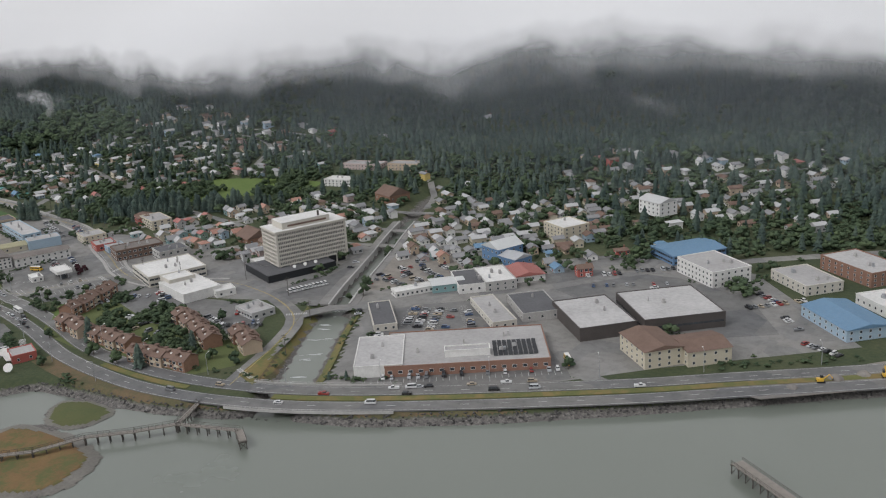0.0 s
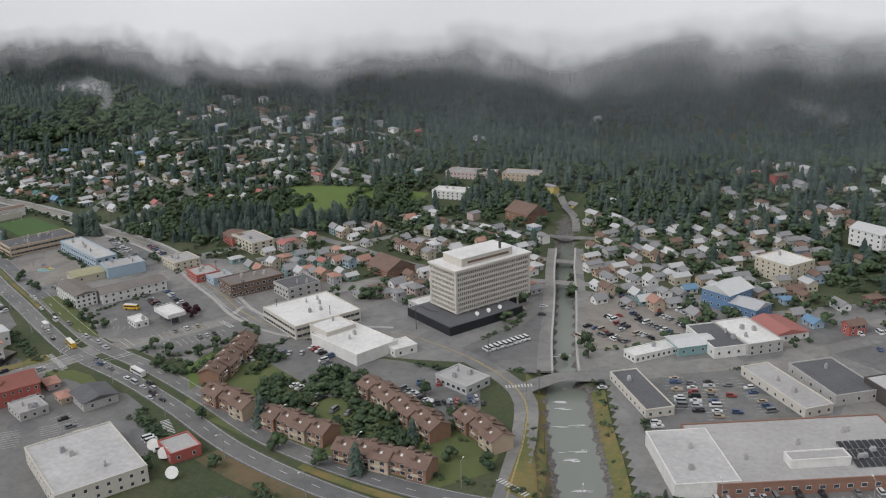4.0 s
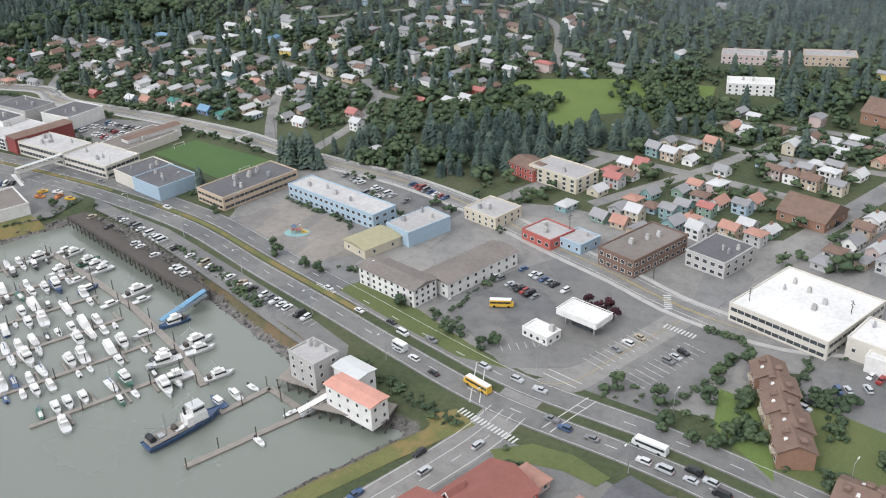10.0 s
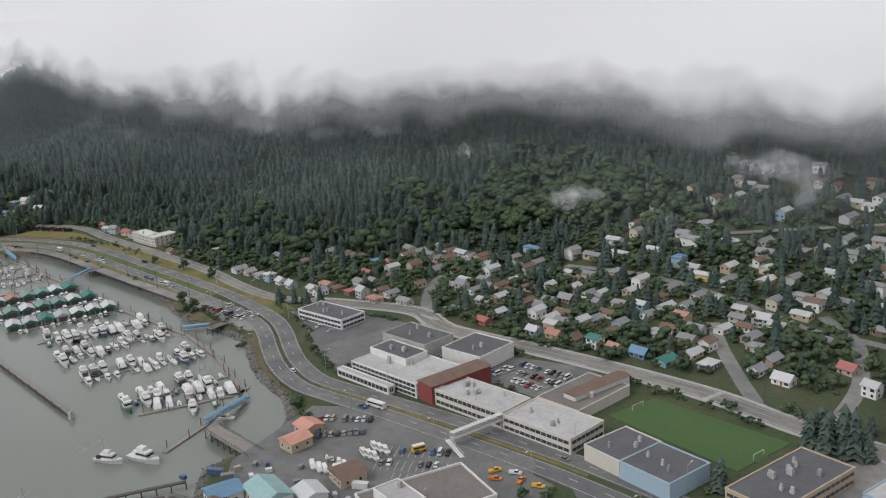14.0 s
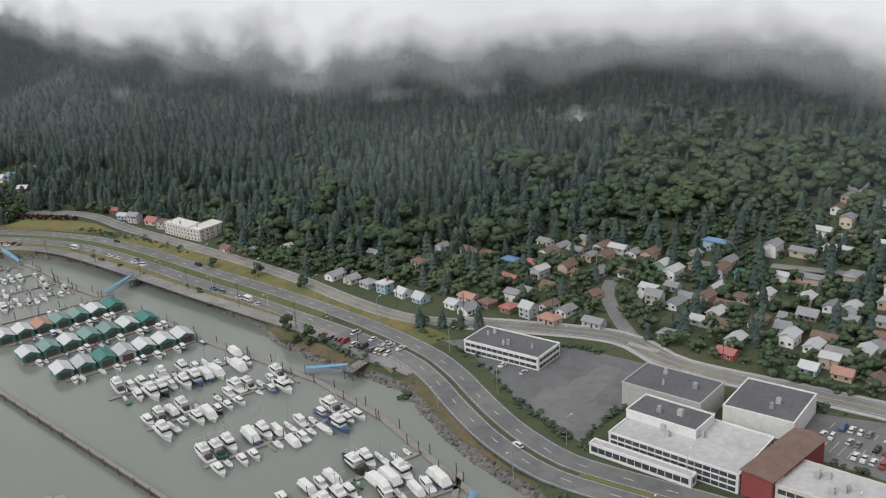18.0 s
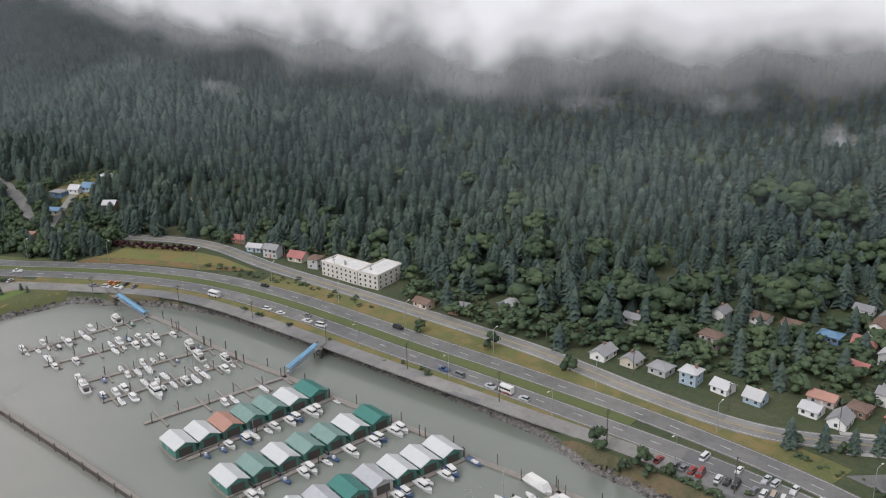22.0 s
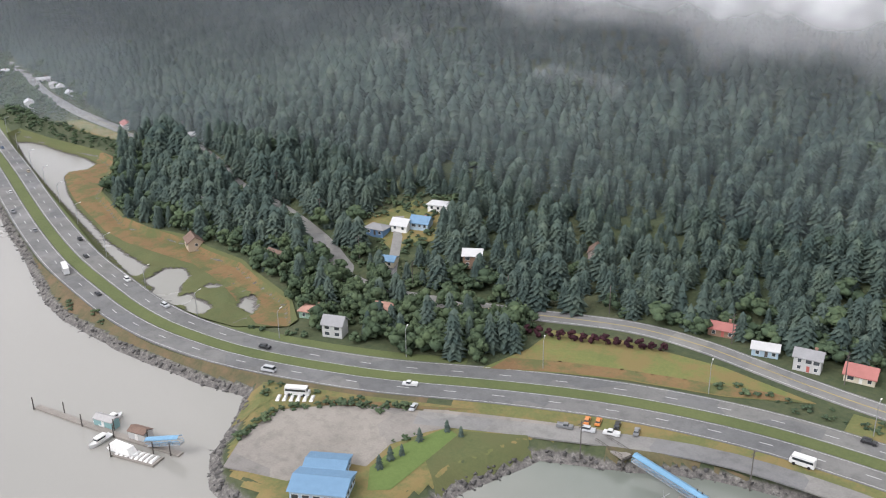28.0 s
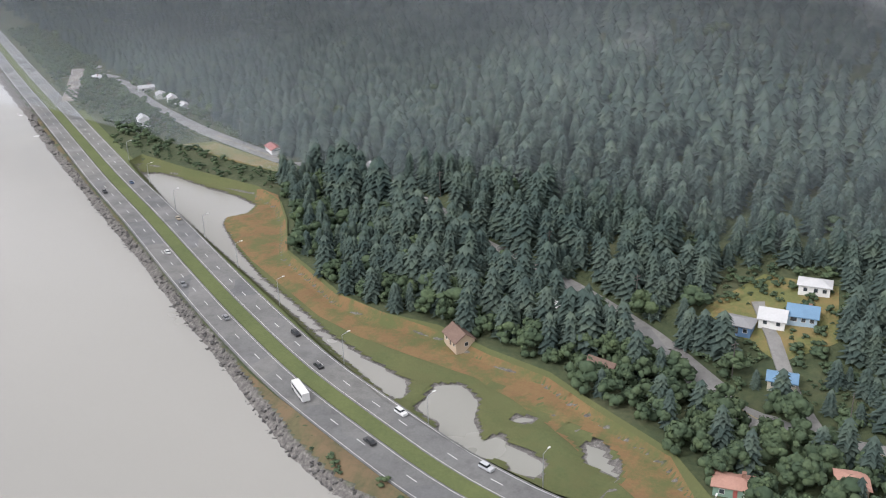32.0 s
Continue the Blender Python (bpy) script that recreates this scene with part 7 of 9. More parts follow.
trestle = pile_bent("wharf", (-643, 272), (-558, 243), 6.0, 3.6, "long dark timber parking wharf on braced piles", 3.4)
[o for o in trestle.children if o.name.startswith("deck")][0].data.materials[0] = M["dark_wood"]
pile_bent("pier", (-495, 212), (-474, 214), 8.0, 3.4, "dark piles under the harbour office", 3.0, "pier", False)
pile_bent("pier", (-509, 219), (-496, 219), 8.0, 3.4, "dark piles under the ice house", 3.0, "pier", False)
pile_bent("pier", (-1110, 354), (-1118, 357), 3.0, 3.4, "short timber approach to the gangway", 3.0, "pier")
pile_bent("pier", (-862, 333), (-862, 324), 4.0, 3.4, "short timber approach pier", 3.0, "pier")
pile_bent("pier", (-1012, 358), (-1011, 354), 3.0, 3.4, "short timber approach to the gangway", 3.0, "pier")
pile_bent("pier", (-745, 252), (-774, 257), 5.5, 3.4, "timber approach pier to the outer floats", 4.0, "pier")
for p, q in zip([(-254, 199), (-247, 183), (-256, 172), (-268, 161), (-275, 146)], [(-247, 183), (-256, 172), (-268, 161), (-275, 146), (-286, 136)]):
    pile_bent("boardwalk", p, q, 1.8, 3.2, "weathered grey boardwalk on thin piles over the tidal flat", 4.0, "boardwalk")
pile_bent("boardwalk", (-247, 183), (-224, 190), 1.8, 3.2, "weathered grey boardwalk over the water", 4.0, "boardwalk")
pile_bent("boardwalk", (-224, 190), (-217, 185), 2.6, 3.2, "viewing platform at the end of the boardwalk", 3.0, "boardwalk")
pile_bent("wharf", (-770, 193), (-747, 218), 4.5, 2.9, "old dark timber wharf on braced piles", 2.5, "wharf", False)
pile_bent("wharf", (-770, 199), (-751, 229), 1.6, 2.6, "narrow timber breakwater walk beside the old wharf", 4.0, "wharf", False)
pile_bent("wharf", (-718, 199), (-706, 211), 9.0, 2.8, "dark timber bulkhead wharf below the boatyard", 3.0, "wharf", False)
pile_bent("wharf", (-746, 217), (-731, 220), 7.0, 3.2, "narrow dark timber pier beside the boat sheds", 3.5, "wharf")
pile_bent("pier", (-74, 246), (-48, 228), 4.0, 3.4, "dark timber pier on braced piles", 3.0, "pier")
for a, b, za, zb in (((-556, 243), (-560, 227), 3.6, 0.6), ((-1108, 353), (-1090, 350), 3.6, 0.6), ((-1011, 354), (-1012, 340), 3.6, 0.6), ((-862, 325), (-878, 321), 3.6, 0.6), ((-778, 257), (-787, 283), 3.6, 0.6)):
    gangway(a, b, za, zb)
gangway((-490, 214), (-496, 207), 3.6, 0.6, "white", "white covered gangway below the harbour office")
gangway((-1199, 301), (-1209, 299), 3.6, 0.6, "gangway_blue", "blue-railed gangway down to the outer float")


def breakwater():
    """A plank wall on piles that shelters the boat harbour."""
    line = smooth([(-1097, 281), (-1038, 272), (-967, 260), (-900, 249), (-833, 238)], 4)
    ob = thing("breakwater", pose(0, 0, 0), "long dark timber breakwater wall standing in the water", "breakwater")
    for i, (p, q) in enumerate(zip(line[:-1], line[1:])):
        t = math.degrees(math.atan2(*(q - p)[::-1]))
        L = float(np.linalg.norm(q - p))
        part("wall_panel", Shape().box(0, -0.35, -2.5, L, 0.35, 1.7), "dark_wood", ob, pose(*p, 0, 0, 0, t))
        part("cap", Shape().box(0, -0.6, 1.7, L, 0.6, 1.95), "deck", ob, pose(*p, 0, 0, 0, t))
        if i % 2 == 0:
            part("piling", PILE, "dark_wood", ob, pose(p[0], p[1] - 0.8, -0.8))
    part("end_post", Shape().box(-0.8, -0.8, -2, 0.8, 0.8, 2.6).box(-0.5, -0.5, 2.6, 0.5, 0.5, 3.2), "concrete_grey", ob, pose(-833, 238, 0))


breakwater()


# rubble mole and stones along the shore
def stones(name, spots, sizes, label, seed):
    rng = np.random.default_rng(seed)
    base = np.array([(1, 1, 1), (-1, -1, 1), (-1, 1, -1), (1, -1, -1), (1.3, 0, 0), (-1.3, 0, 0), (0, 1.3, 0), (0, -1.3, 0), (0, 0, 1.2), (0, 0, -1.2)]) * 0.5
    hullf = np.array([(8, 0, 6), (8, 6, 1), (8, 1, 7), (8, 7, 4), (8, 4, 0), (0, 4, 3), (0, 3, 6), (4, 7, 3), (6, 2, 5), (6, 5, 1), (1, 5, 7), (9, 3, 7), (9, 7, 5), (9, 5, 2), (9, 2, 6), (9, 6, 3)])
    spots, n = np.asarray(spots), len(spots)
    s = np.asarray(sizes)[:, None, None] * rng.uniform(0.6, 1.3, (n, 1, 3))
    a = rng.uniform(0, 6.28, n)
    v = base[None] * s * rng.uniform(0.75, 1.25, (n, 10, 1))
    c, q = np.cos(a)[:, None], np.sin(a)[:, None]
    V = np.stack([v[..., 0] * c - v[..., 1] * q + spots[:, :1], v[..., 0] * q + v[..., 1] * c + spots[:, 1:2], v[..., 2] * 0.7 + spots[:, 2:3]], -1)
    me = bpy.data.meshes.new(name)
    fast_mesh(me, V.reshape(-1, 3), (hullf[None] + (np.arange(n) * 10)[:, None, None]).reshape(-1, 3))
    return tagged(part(name, me, "rock"), label, "rocks", kind="stuff")


stone_rng = np.random.default_rng(8)
spots = []
for p, q in zip(COAST[3:-6], COAST[4:-5]):
    run = np.linalg.norm(q - p)
    n = int(run * 2.6)
    t, o = stone_rng.random(n), stone_rng.uniform(-1.0, 4.6, n)
    e = (q - p) / run
    xy = p + (q - p) * t[:, None] + np.array([e[1], -e[0]])[None] * o[:, None]
    spots.append(xy)
spots = np.concatenate(spots)
zz = height(spots[:, 0], spots[:, 1])
ok = (zz > -0.6) & (zz < np.where(spots[:, 0] < -330, 1.7, 2.8))
stones("riprap", np.column_stack([spots, zz])[ok], stone_rng.uniform(0.4, 1.1, ok.sum()), "grey boulders of the stony sea bank", 4)
mole = []
for k in range(1500):
    f, o = stone_rng.random(), stone_rng.normal(0, 2.2)
    mole.append((-1142 + 6 * f + o, 306 - 190 * f, max(-0.3, 1.9 - 0.55 * abs(o)) - 0.2))
stones("rubble_mole", mole, stone_rng.uniform(0.7, 1.6, len(mole)), "dark rubble stone mole closing the harbour", 5)
core = Shape()
for z0, z1, w0, w1 in ((-3, 1.6, 5.5, 1.8),):
    core.v += [(-1142 - w0, 308, z0), (-1142 + w0, 308, z0), (-1136 + w0, 110, z0), (-1136 - w0, 110, z0), (-1142 - w1, 308, z1), (-1142 + w1, 308, z1), (-1136 + w1, 110, z1), (-1136 - w1, 110, z1)]
    core.f += [(4, 5, 6, 7), (0, 1, 5, 4), (1, 2, 6, 5), (2, 3, 7, 6), (3, 0, 4, 7)]
tagged(part("mole", core, "rock"), "low grey rubble mole running out from the spit", "mole", kind="structure")


# ---- vehicles ----
def car_meshes(kind):
    key = ("car", kind)
    if key not in MESHES:
        l, w, h = {"sedan": (3.5, 1.35, 1.05), "suv": (3.6, 1.42, 1.3), "pickup": (4.1, 1.45, 1.32), "van": (4.2, 1.5, 1.65)}[kind]
        b, g = Shape(), Shape()
        low = h * 0.58
        b.box(-l / 2, -w / 2, 0.22, l / 2, w / 2, low, 0.95)
        c0, c1 = {"sedan": (-0.30, 0.20), "suv": (-0.46, 0.18), "pickup": (-0.08, 0.24), "van": (-0.48, 0.34)}[kind]
        g.box(c0 * l, -w * 0.46, low, c1 * l, w * 0.46, h * 0.93, 0.8)
        b.box(c0 * l * 0.86 + 0.02, -w * 0.36, h * 0.93, c1 * l * 0.86, w * 0.36, h, 0.96)
        if kind == "pickup":
            b.box(-l / 2 + 0.05, -w / 2 + 0.05, low, -0.1 * l, -w / 2 + 0.15, low + 0.18).box(-l / 2 + 0.05, w / 2 - 0.15, low, -0.1 * l, w / 2 - 0.05, low + 0.18)
        n = len(b.f)
        for x in (-l * 0.31, l * 0.31):
            for y in (-w / 2 + 0.02, w / 2 - 0.16):
                b.tube((x, y, 0.26), (x, y + 0.14, 0.26), 0.26, 0.26, 8)
        me = b.mesh("body")
        me.materials.append(M["paint white"])
        me.materials.append(M["tyre"])
        for p in me.polygons[n:]:
            p.material_index = 1
        MESHES[key] = me, g.mesh("greenhouse"), l, w
    return MESHES[key]


LAMP = Shape().box(-0.03, -0.13, -0.07, 0.03, 0.13, 0.07).mesh("headlight")
car_rng = random.Random(77)
CAR_COLOURS = ("white", "white", "white", "white", "silver", "silver", "silver", "grey", "grey", "grey", "black", "black", "black", "blue", "red", "tan")
M["headlamp"] = glass_material("headlamp_glass", (0.35, 0.35, 0.33))
M["tail"] = glass_material("tail_lamp", (0.25, 0.02, 0.02))


CAR_REST, CARS_BUILT = [], [0]


def car(x, y, turn, kind=None, colour=None, near=False, lift=0.12):
    kind, colour = kind or car_rng.choice(("sedan", "suv", "suv", "pickup", "van", "sedan")), colour or car_rng.choice(CAR_COLOURS)
    me, glass, l, w = car_meshes(kind)
    if CARS_BUILT[0] >= 290 and not near:
        CAR_REST.append((pose(x, y, max(ground_at(x, y), LAND_TOP) + lift, 0, 0, turn), me, glass, colour))
        return None
    CARS_BUILT[0] += 1
    word = {"sedan": "saloon car", "suv": "sport utility car", "pickup": "pickup truck", "van": "minivan"}[kind]
    ob = thing("car", pose(x, y, max(ground_at(x, y), LAND_TOP) + lift, 0, 0, turn), f"{colour} {word} standing on wet asphalt", "car")
    part("body", me, "paint " + colour, ob)
    part("greenhouse", glass, "car_glass", ob)
    if near and y < 235:
        for s in (-0.36, 0.36):
            part("headlight", LAMP, "headlamp", ob, pose(l / 2 - 0.02, s * w, 0.52))
            part("tail_light", LAMP, "tail", ob, pose(-l / 2 + 0.02, s * w, 0.55))
    return ob


def bus(x, y, turn, colour, label, l=8.6):
    ob = thing("bus", pose(x, y, LAND_TOP + 0.12, 0, 0, turn), label, "bus")
    part("body", Shape().box(-l / 2, -0.95, 0.35, l * 0.42, 0.95, 2.35, 0.97).box(l * 0.42, -0.85, 0.35, l / 2, 0.85, 1.3, 0.95), "paint " + colour, ob)
    for s in (-1, 1):
        part("side_window", Shape().box(-l * 0.46, s * 0.955 - 0.02, 1.35, l * 0.38, s * 0.955 + 0.02, 1.95), "car_glass", ob)
        for x0 in (-0.3, 0.3):
            part("wheel", Shape().tube((x0 * l, s * 0.95 - 0.12, 0.38), (x0 * l, s * 0.95 + 0.05, 0.38), 0.38, 0.38, 10), "tyre", ob)
    part("windscreen", Shape().box(l * 0.415, -0.8, 1.35, l * 0.425, 0.8, 2.1), "car_glass", ob)
    part("roof", Shape().box(-l * 0.49, -0.85, 2.33, l * 0.41, 0.85, 2.42), "white", ob)


def car_row(a, b, n, turn=None, share=0.85, near=False, **kw):
    """Parked cars side by side along a line."""
    a, b = np.array(a, float), np.array(b, float)
    t0 = math.degrees(math.atan2(*(b - a)[::-1])) + 90
    for i in range(n):
        if car_rng.random() < share:
            p = a + (b - a) * (i + 0.5) / n
            car(*p, (t0 if turn is None else turn) + car_rng.choice((0, 180)) + car_rng.uniform(-4, 4), near=near, **kw)


car_row((-628, 277), (-515, 242), 40, share=0.7)
car_row((-636, 273), (-566, 249), 22, share=0.5)
car_row((-209, 242), (-150, 282), 22, share=0.55)
car_row((-200, 237), (-148, 272), 20, turn=35, share=0.4)
for p, q in (((-230, 293), (-240, 315)), ((-217, 291), (-229, 318)), ((-211, 293), (-224, 322)), ((-203, 303), (-220, 325)), ((-235, 285), (-247, 303)), ((-224, 292), (-235, 317))):
    car_row(p, q, 8, share=0.72)
car_row((-310, 304), (-301, 323), 10, colour="white", kind="van", share=1.0)
car_row((-303, 338), (-311, 358), 7, share=0.6)
for k in range(38):
    u, v = car_rng.random(), car_rng.random()
    x, y = -284 + 28 * u - 12 * v, 330 + 10 * u + 55 * v
    if inside([x], [y], np.array(LOTS[1][0], float))[0][0]:
        car(x, y, 60 + car_rng.choice((0, 90)) + car_rng.uniform(-10, 10))
car_row((-480, 288), (-462, 280), 9, turn=65, share=0.8)
car_row((-474, 296), (-455, 287), 9, turn=65, share=0.8)
car_row((-436, 255), (-428, 272), 8, share=0.4)
car_row((-424, 250), (-414, 272), 8, share=0.4)
car_row((-572, 343), (-522, 324), 20, share=0.5)
car_row((-718, 345), (-690, 340), 12, share=0.85)
car_row((-716, 351), (-688, 347), 12, share=0.8)
car_row((-712, 357), (-684, 354), 12, share=0.7)
car_row((-746, 281), (-728, 290), 9, share=0.8)
car_row((-737, 271), (-724, 282), 8, share=0.7)
car_row((-712, 274), (-690, 285), 10, share=0.6)
car_row((-706, 268), (-686, 278), 9, share=0.5)
car_row((-890, 343), (-856, 340), 15, share=0.7)
car_row((-880, 350), (-852, 345), 12, share=0.5)
car_row((-385, 262), (-370, 270), 7, share=0.6)
car_row((-360, 268), (-345, 262), 7, share=0.7)
car_row((-382, 240), (-390, 258), 8, share=0.7)
car_row((-345, 236), (-318, 238), 10, share=0.5)
car_row((-305, 256), (-292, 268), 8, share=0.8)
car_row((-318, 268), (-300, 276), 8, share=0.5)
car_row((-410, 190), (-392, 184), 8, share=0.5)
car_row((-372, 194), (-356, 188), 7, share=0.9, colour="white", kind="van")
car_row((-160, 362), (-130, 376), 12, share=0.7)
car_row((-182, 372), (-150, 390), 12, share=0.6)
car_row((-1052, 372), (-1018, 369), 5, turn=3, share=0.8, colour="white")
car_row((-968, 361), (-925, 354), 7, turn=-12, share=0.7)
car_row((-1130, 356), (-1114, 361), 3, turn=15, share=1.0)
car_row((-818, 350), (-806, 348), 4, share=0.8)
SOUTHBOUND = [(-523, 261), (-507, 253), (-489, 247), (-444, 237), (-451, 239), (-461, 241), (-480, 247), (-495, 251), (-189, 238), (-163, 255), (-151, 263), (-119, 281), (-216, 224), (-257, 212), (-614, 290), (-658, 300), (-992, 385), (-1064, 392), (-1291, 361), (-1321, 371), (-1340, 379), (-1439, 423), (-1494, 445), (-1266, 359), (-1219, 360)]
NORTHBOUND = [(-486, 239), (-480, 237), (-472, 233), (-433, 225), (-426, 224), (-413, 221), (-402, 219), (-395, 217), (-388, 215), (-437, 227), (-196, 226), (-226, 211), (-271, 200), (-393, 214), (-408, 220), (-739, 296), (-787, 307), (-944, 358), (-1030, 376), (-1173, 355), (-1206, 346), (-1366, 373), (-1388, 382), (-1420, 396), (-1490, 426), (-1292, 346)]
for spots_, turn0 in ((SOUTHBOUND, 0), (NORTHBOUND, 180)):
    for x, y in spots_:
        k = int(np.argmin(np.hypot(EGAN[:, 0] - x, EGAN[:, 1] - y)))
        e = EGAN[max(0, k - 1)] - EGAN[min(len(EGAN) - 1, k + 1)]
        if x < -800:
            x, y = offset(EGAN, (HALF + (1.6 if k % 2 else -1.6)) * (1 if turn0 else -1))[k]
        car(x, y, math.degrees(math.atan2(e[1], e[0])) + turn0, near=True)
for x, y, t in ((-449, 211, 75), (-460, 203, 250), (-456, 198, 70), (-466, 185, 250), (-402, 222, 165), (-398, 220, 165)):
    car(x, y, t, near=True)
bus(-459, 232, 160, "yellow", "long yellow school bus waiting at the junction")
bus(-413, 226, 168, "white", "white city bus in traffic")
bus(-735, 299, 178, "white", "white city bus on the highway")
bus(-1318, 351, 153, "white", "white coach on the highway")
bus(-470, 272, 20, "yellow", "bright yellow box truck body on the lot", 7.0)
bus(-700, 281, 60, "yellow", "yellow lorry in the boatyard", 4.5)
bus(-151, 289, 130, "yellow", "yellow trailer beside the shopping hall", 9.0)
bus(-1192, 333, 25, "white", "white site trailer beside the ramp", 6.5)
bus(-486, 240, 160, "white", "white shuttle van in traffic", 5.0)
bus(-941, 357, 168, "white", "white box van on the harbour road", 5.0)
bus(-1076, 372, 178, "white", "white camper van on the harbour road", 5.5)


# ---- lamps and poles ----
def street_lamp(x, y, turn, h=8.5):
    ob = thing("street_lamp", pose(x, y, max(ground_at(x, y), 0), 0, 0, turn), "tall grey highway lamp post with one arm", "street lamp", "highway lamps")
    part("pole", Shape().tube((0, 0, -0.3), (0, 0, h), 0.12, 0.07), "steel", ob)
    part("arm", Shape().tube((0, 0, h), (1.8, 0, h + 0.5), 0.06), "steel", ob)
    part("lamp_head", Shape().box(1.6, -0.16, h + 0.42, 2.4, 0.16, h + 0.58), "white", ob)


def utility_pole(x, y, turn, h=9.5):
    ob = thing("utility_pole", pose(x, y, max(ground_at(x, y), 0), 0, 0, turn), "dark wooden utility pole with cross-arms", "utility pole", "utility poles")
    part("pole", Shape().tube((0, 0, -0.5), (0, 0, h), 0.16, 0.1), "pole", ob)
    part("cross_arm", Shape().box(-1.1, -0.07, h - 0.8, 1.1, 0.07, h - 0.62), "pole", ob)
    part("cross_arm", Shape().box(-0.9, -0.07, h - 1.7, 0.9, 0.07, h - 1.55), "pole", ob)


run = 0.0
for i in range(1, len(EGAN) - 1):
    run += float(np.linalg.norm(EGAN[i] - EGAN[i - 1]))
    if run > 34 and -1560 < EGAN[i][0] < 60:
        run = 0.0
        e = EGAN[i + 1] - EGAN[i - 1]
        t = math.degrees(math.atan2(e[1], e[0]))
        nrm = np.array([-e[1], e[0]]) / np.linalg.norm(e)
        p = EGAN[i] - nrm * (HALF[i] + 5.6)
        street_lamp(*p, t - 90)
        if -1000 < EGAN[i][0] < -300:
            street_lamp(*(EGAN[i] + nrm * (HALF[i] + 5.6)), t + 90)
run = 0.0
for i in range(1, len(GLACIER) - 30):
    run += float(np.linalg.norm(GLACIER[i] - GLACIER[i - 1]))
    if run > 30:
        run = 0.0
        e = GLACIER[i + 1] - GLACIER[i - 1]
        utility_pole(*(GLACIER[i] + np.array([-e[1], e[0]]) / np.linalg.norm(e) * -6.8), math.degrees(math.atan2(e[1], e[0])) + 90)
for x in range(-1120, -840, 36):
    y = float(np.interp(x, [-1130, -1091, -1049, -996, -935, -886, -841], [347, 361, 363, 359, 350, 342, 331]))
    utility_pole(x, y, 80, 10.5)


def footbridge():
    """The covered white walkway over the highway, with a stair at each end."""
    a, b = Vector((-693, 289, 6.4)), Vector((-686.5, 308, 7.2))
    L = (b - a).length
    ob = thing("footbridge", Matrix.Translation(a) @ (b - a).to_track_quat("X", "Z").to_matrix().to_4x4(), "white covered footbridge over the highway to the school", "footbridge")
    part("deck", Shape().box(0, -0.9, -0.3, L, 0.9, 0), "concrete", ob)
    part("roof", Shape().box(0, -1.0, 1.9, L, 1.0, 2.1), "metal_white", ob)
    for y in (-0.9, 0.9):
        s = Shape().box(0, y - 0.05, 0, L, y + 0.05, 0.5)
        for i in range(12):
            s.box(L * i / 11.1, y - 0.06, 0.5, L * i / 11.1 + 0.15, y + 0.06, 1.9)
        part("side_wall", s, "white", ob)
    for x in (0.6, L - 0.6):
        part("support", Shape().box(x - 0.3, -0.5, -5.0, x + 0.3, 0.5, -0.3), "concrete", ob)
    for x0, dx, drop in ((0, -1.5, -2.7), (L, 1.5, -3.5)):
        flight = part("stair", Shape().tube((x0 + dx - 0.75, 0.2, 0.8), (x0 + dx - 0.75, -7.9, drop + 0.8), 0.06).tube((x0 + dx + 0.75, 0.2, 0.8), (x0 + dx + 0.75, -7.9, drop + 0.8), 0.06), "white", ob)
        for k in range(12):
            f = k / 11
            part("step", Shape().box(x0 + dx - 0.7, -0.6 - f * 7.5, drop * f - 0.25, x0 + dx + 0.7, 0.4 - f * 7.5, drop * f), "white", flight)


footbridge()
# dishes by the waterfront hall
for x, y in ((-364, 190), (-357, 188), (-346, 181)):
    ob = thing("satellite_dish", pose(x, y, LAND_TOP + 0.1, 0, 0, 20), "large white satellite dish on a short mast", "satellite dish", "satellite dishes")
    part("mast", Shape().tube((0, 0, -0.2), (0, 0, 1.4), 0.2), "steel", ob)
    part("reflector", Shape().tube((0, -0.1, 1.5), (0.3, -0.9, 2.2), 0.4, 1.9, 16), "white", ob)

# ---- trees that stand by themselves ----
for group, kind, lo, hi in (([(-557, 279), (-532, 269), (-497, 260), (-484, 258), (-466, 249), (-474, 253), (-594, 293), (-463, 252), (-412, 233), (-405, 232), (-405, 249), (-405, 258), (-399, 269), (-400, 232), (-478, 252), (-552, 274), (-538, 270)], "leafy", 3.5, 6.5),
                            ([(-398, 236), (-412, 236), (-427, 246), (-416, 244), (-404, 268), (-355, 238), (-340, 230), (-350, 256), (-328, 246), (-345, 258), (-307, 238), (-280, 229), (-292, 256), (-339, 191), (-356, 180), (-298, 217), (-375, 227), (-366, 212), (-330, 209), (-312, 207), (-268, 230), (-310, 262)], "leafy", 4.0, 7.5),
                            ([(-283, 318), (-278, 325), (-273, 317), (-309, 383), (-318, 402), (-148, 283), (-236, 410), (-218, 405), (-200, 433), (-896, 336), (-889, 336), (-884, 338), (-892, 338), (-814, 411), (-860, 368), (-848, 370), (-988, 382), (-960, 382), (-930, 379), (-761, 285), (-656, 274), (-905, 341)], "leafy", 4.0, 8.0),
                            ([(-612, 307), (-861, 366), (-853, 369), (-846, 371), (-840, 374), (-1002, 424), (-345, 218), (-296, 233), (-300, 209)], "spruce", 8, 13),
                            ([(-1154, 319), (-1154, 323), (-1153, 326), (-1153, 333), (-1150, 340), (-1146, 340), (-217, 238), (-223, 235), (-720, 324)], "spruce", 3, 4.5)):
    for x, y in group:
        tree(x, y, tree_rng.uniform(lo, hi), kind)
for x, y in ((-590, 344), (-594, 345), (-597, 347), (-587, 345), (-591, 349), (-594, 341), (-599, 343)):
    tree(x, y, tree_rng.uniform(13, 16.5), "spruce")
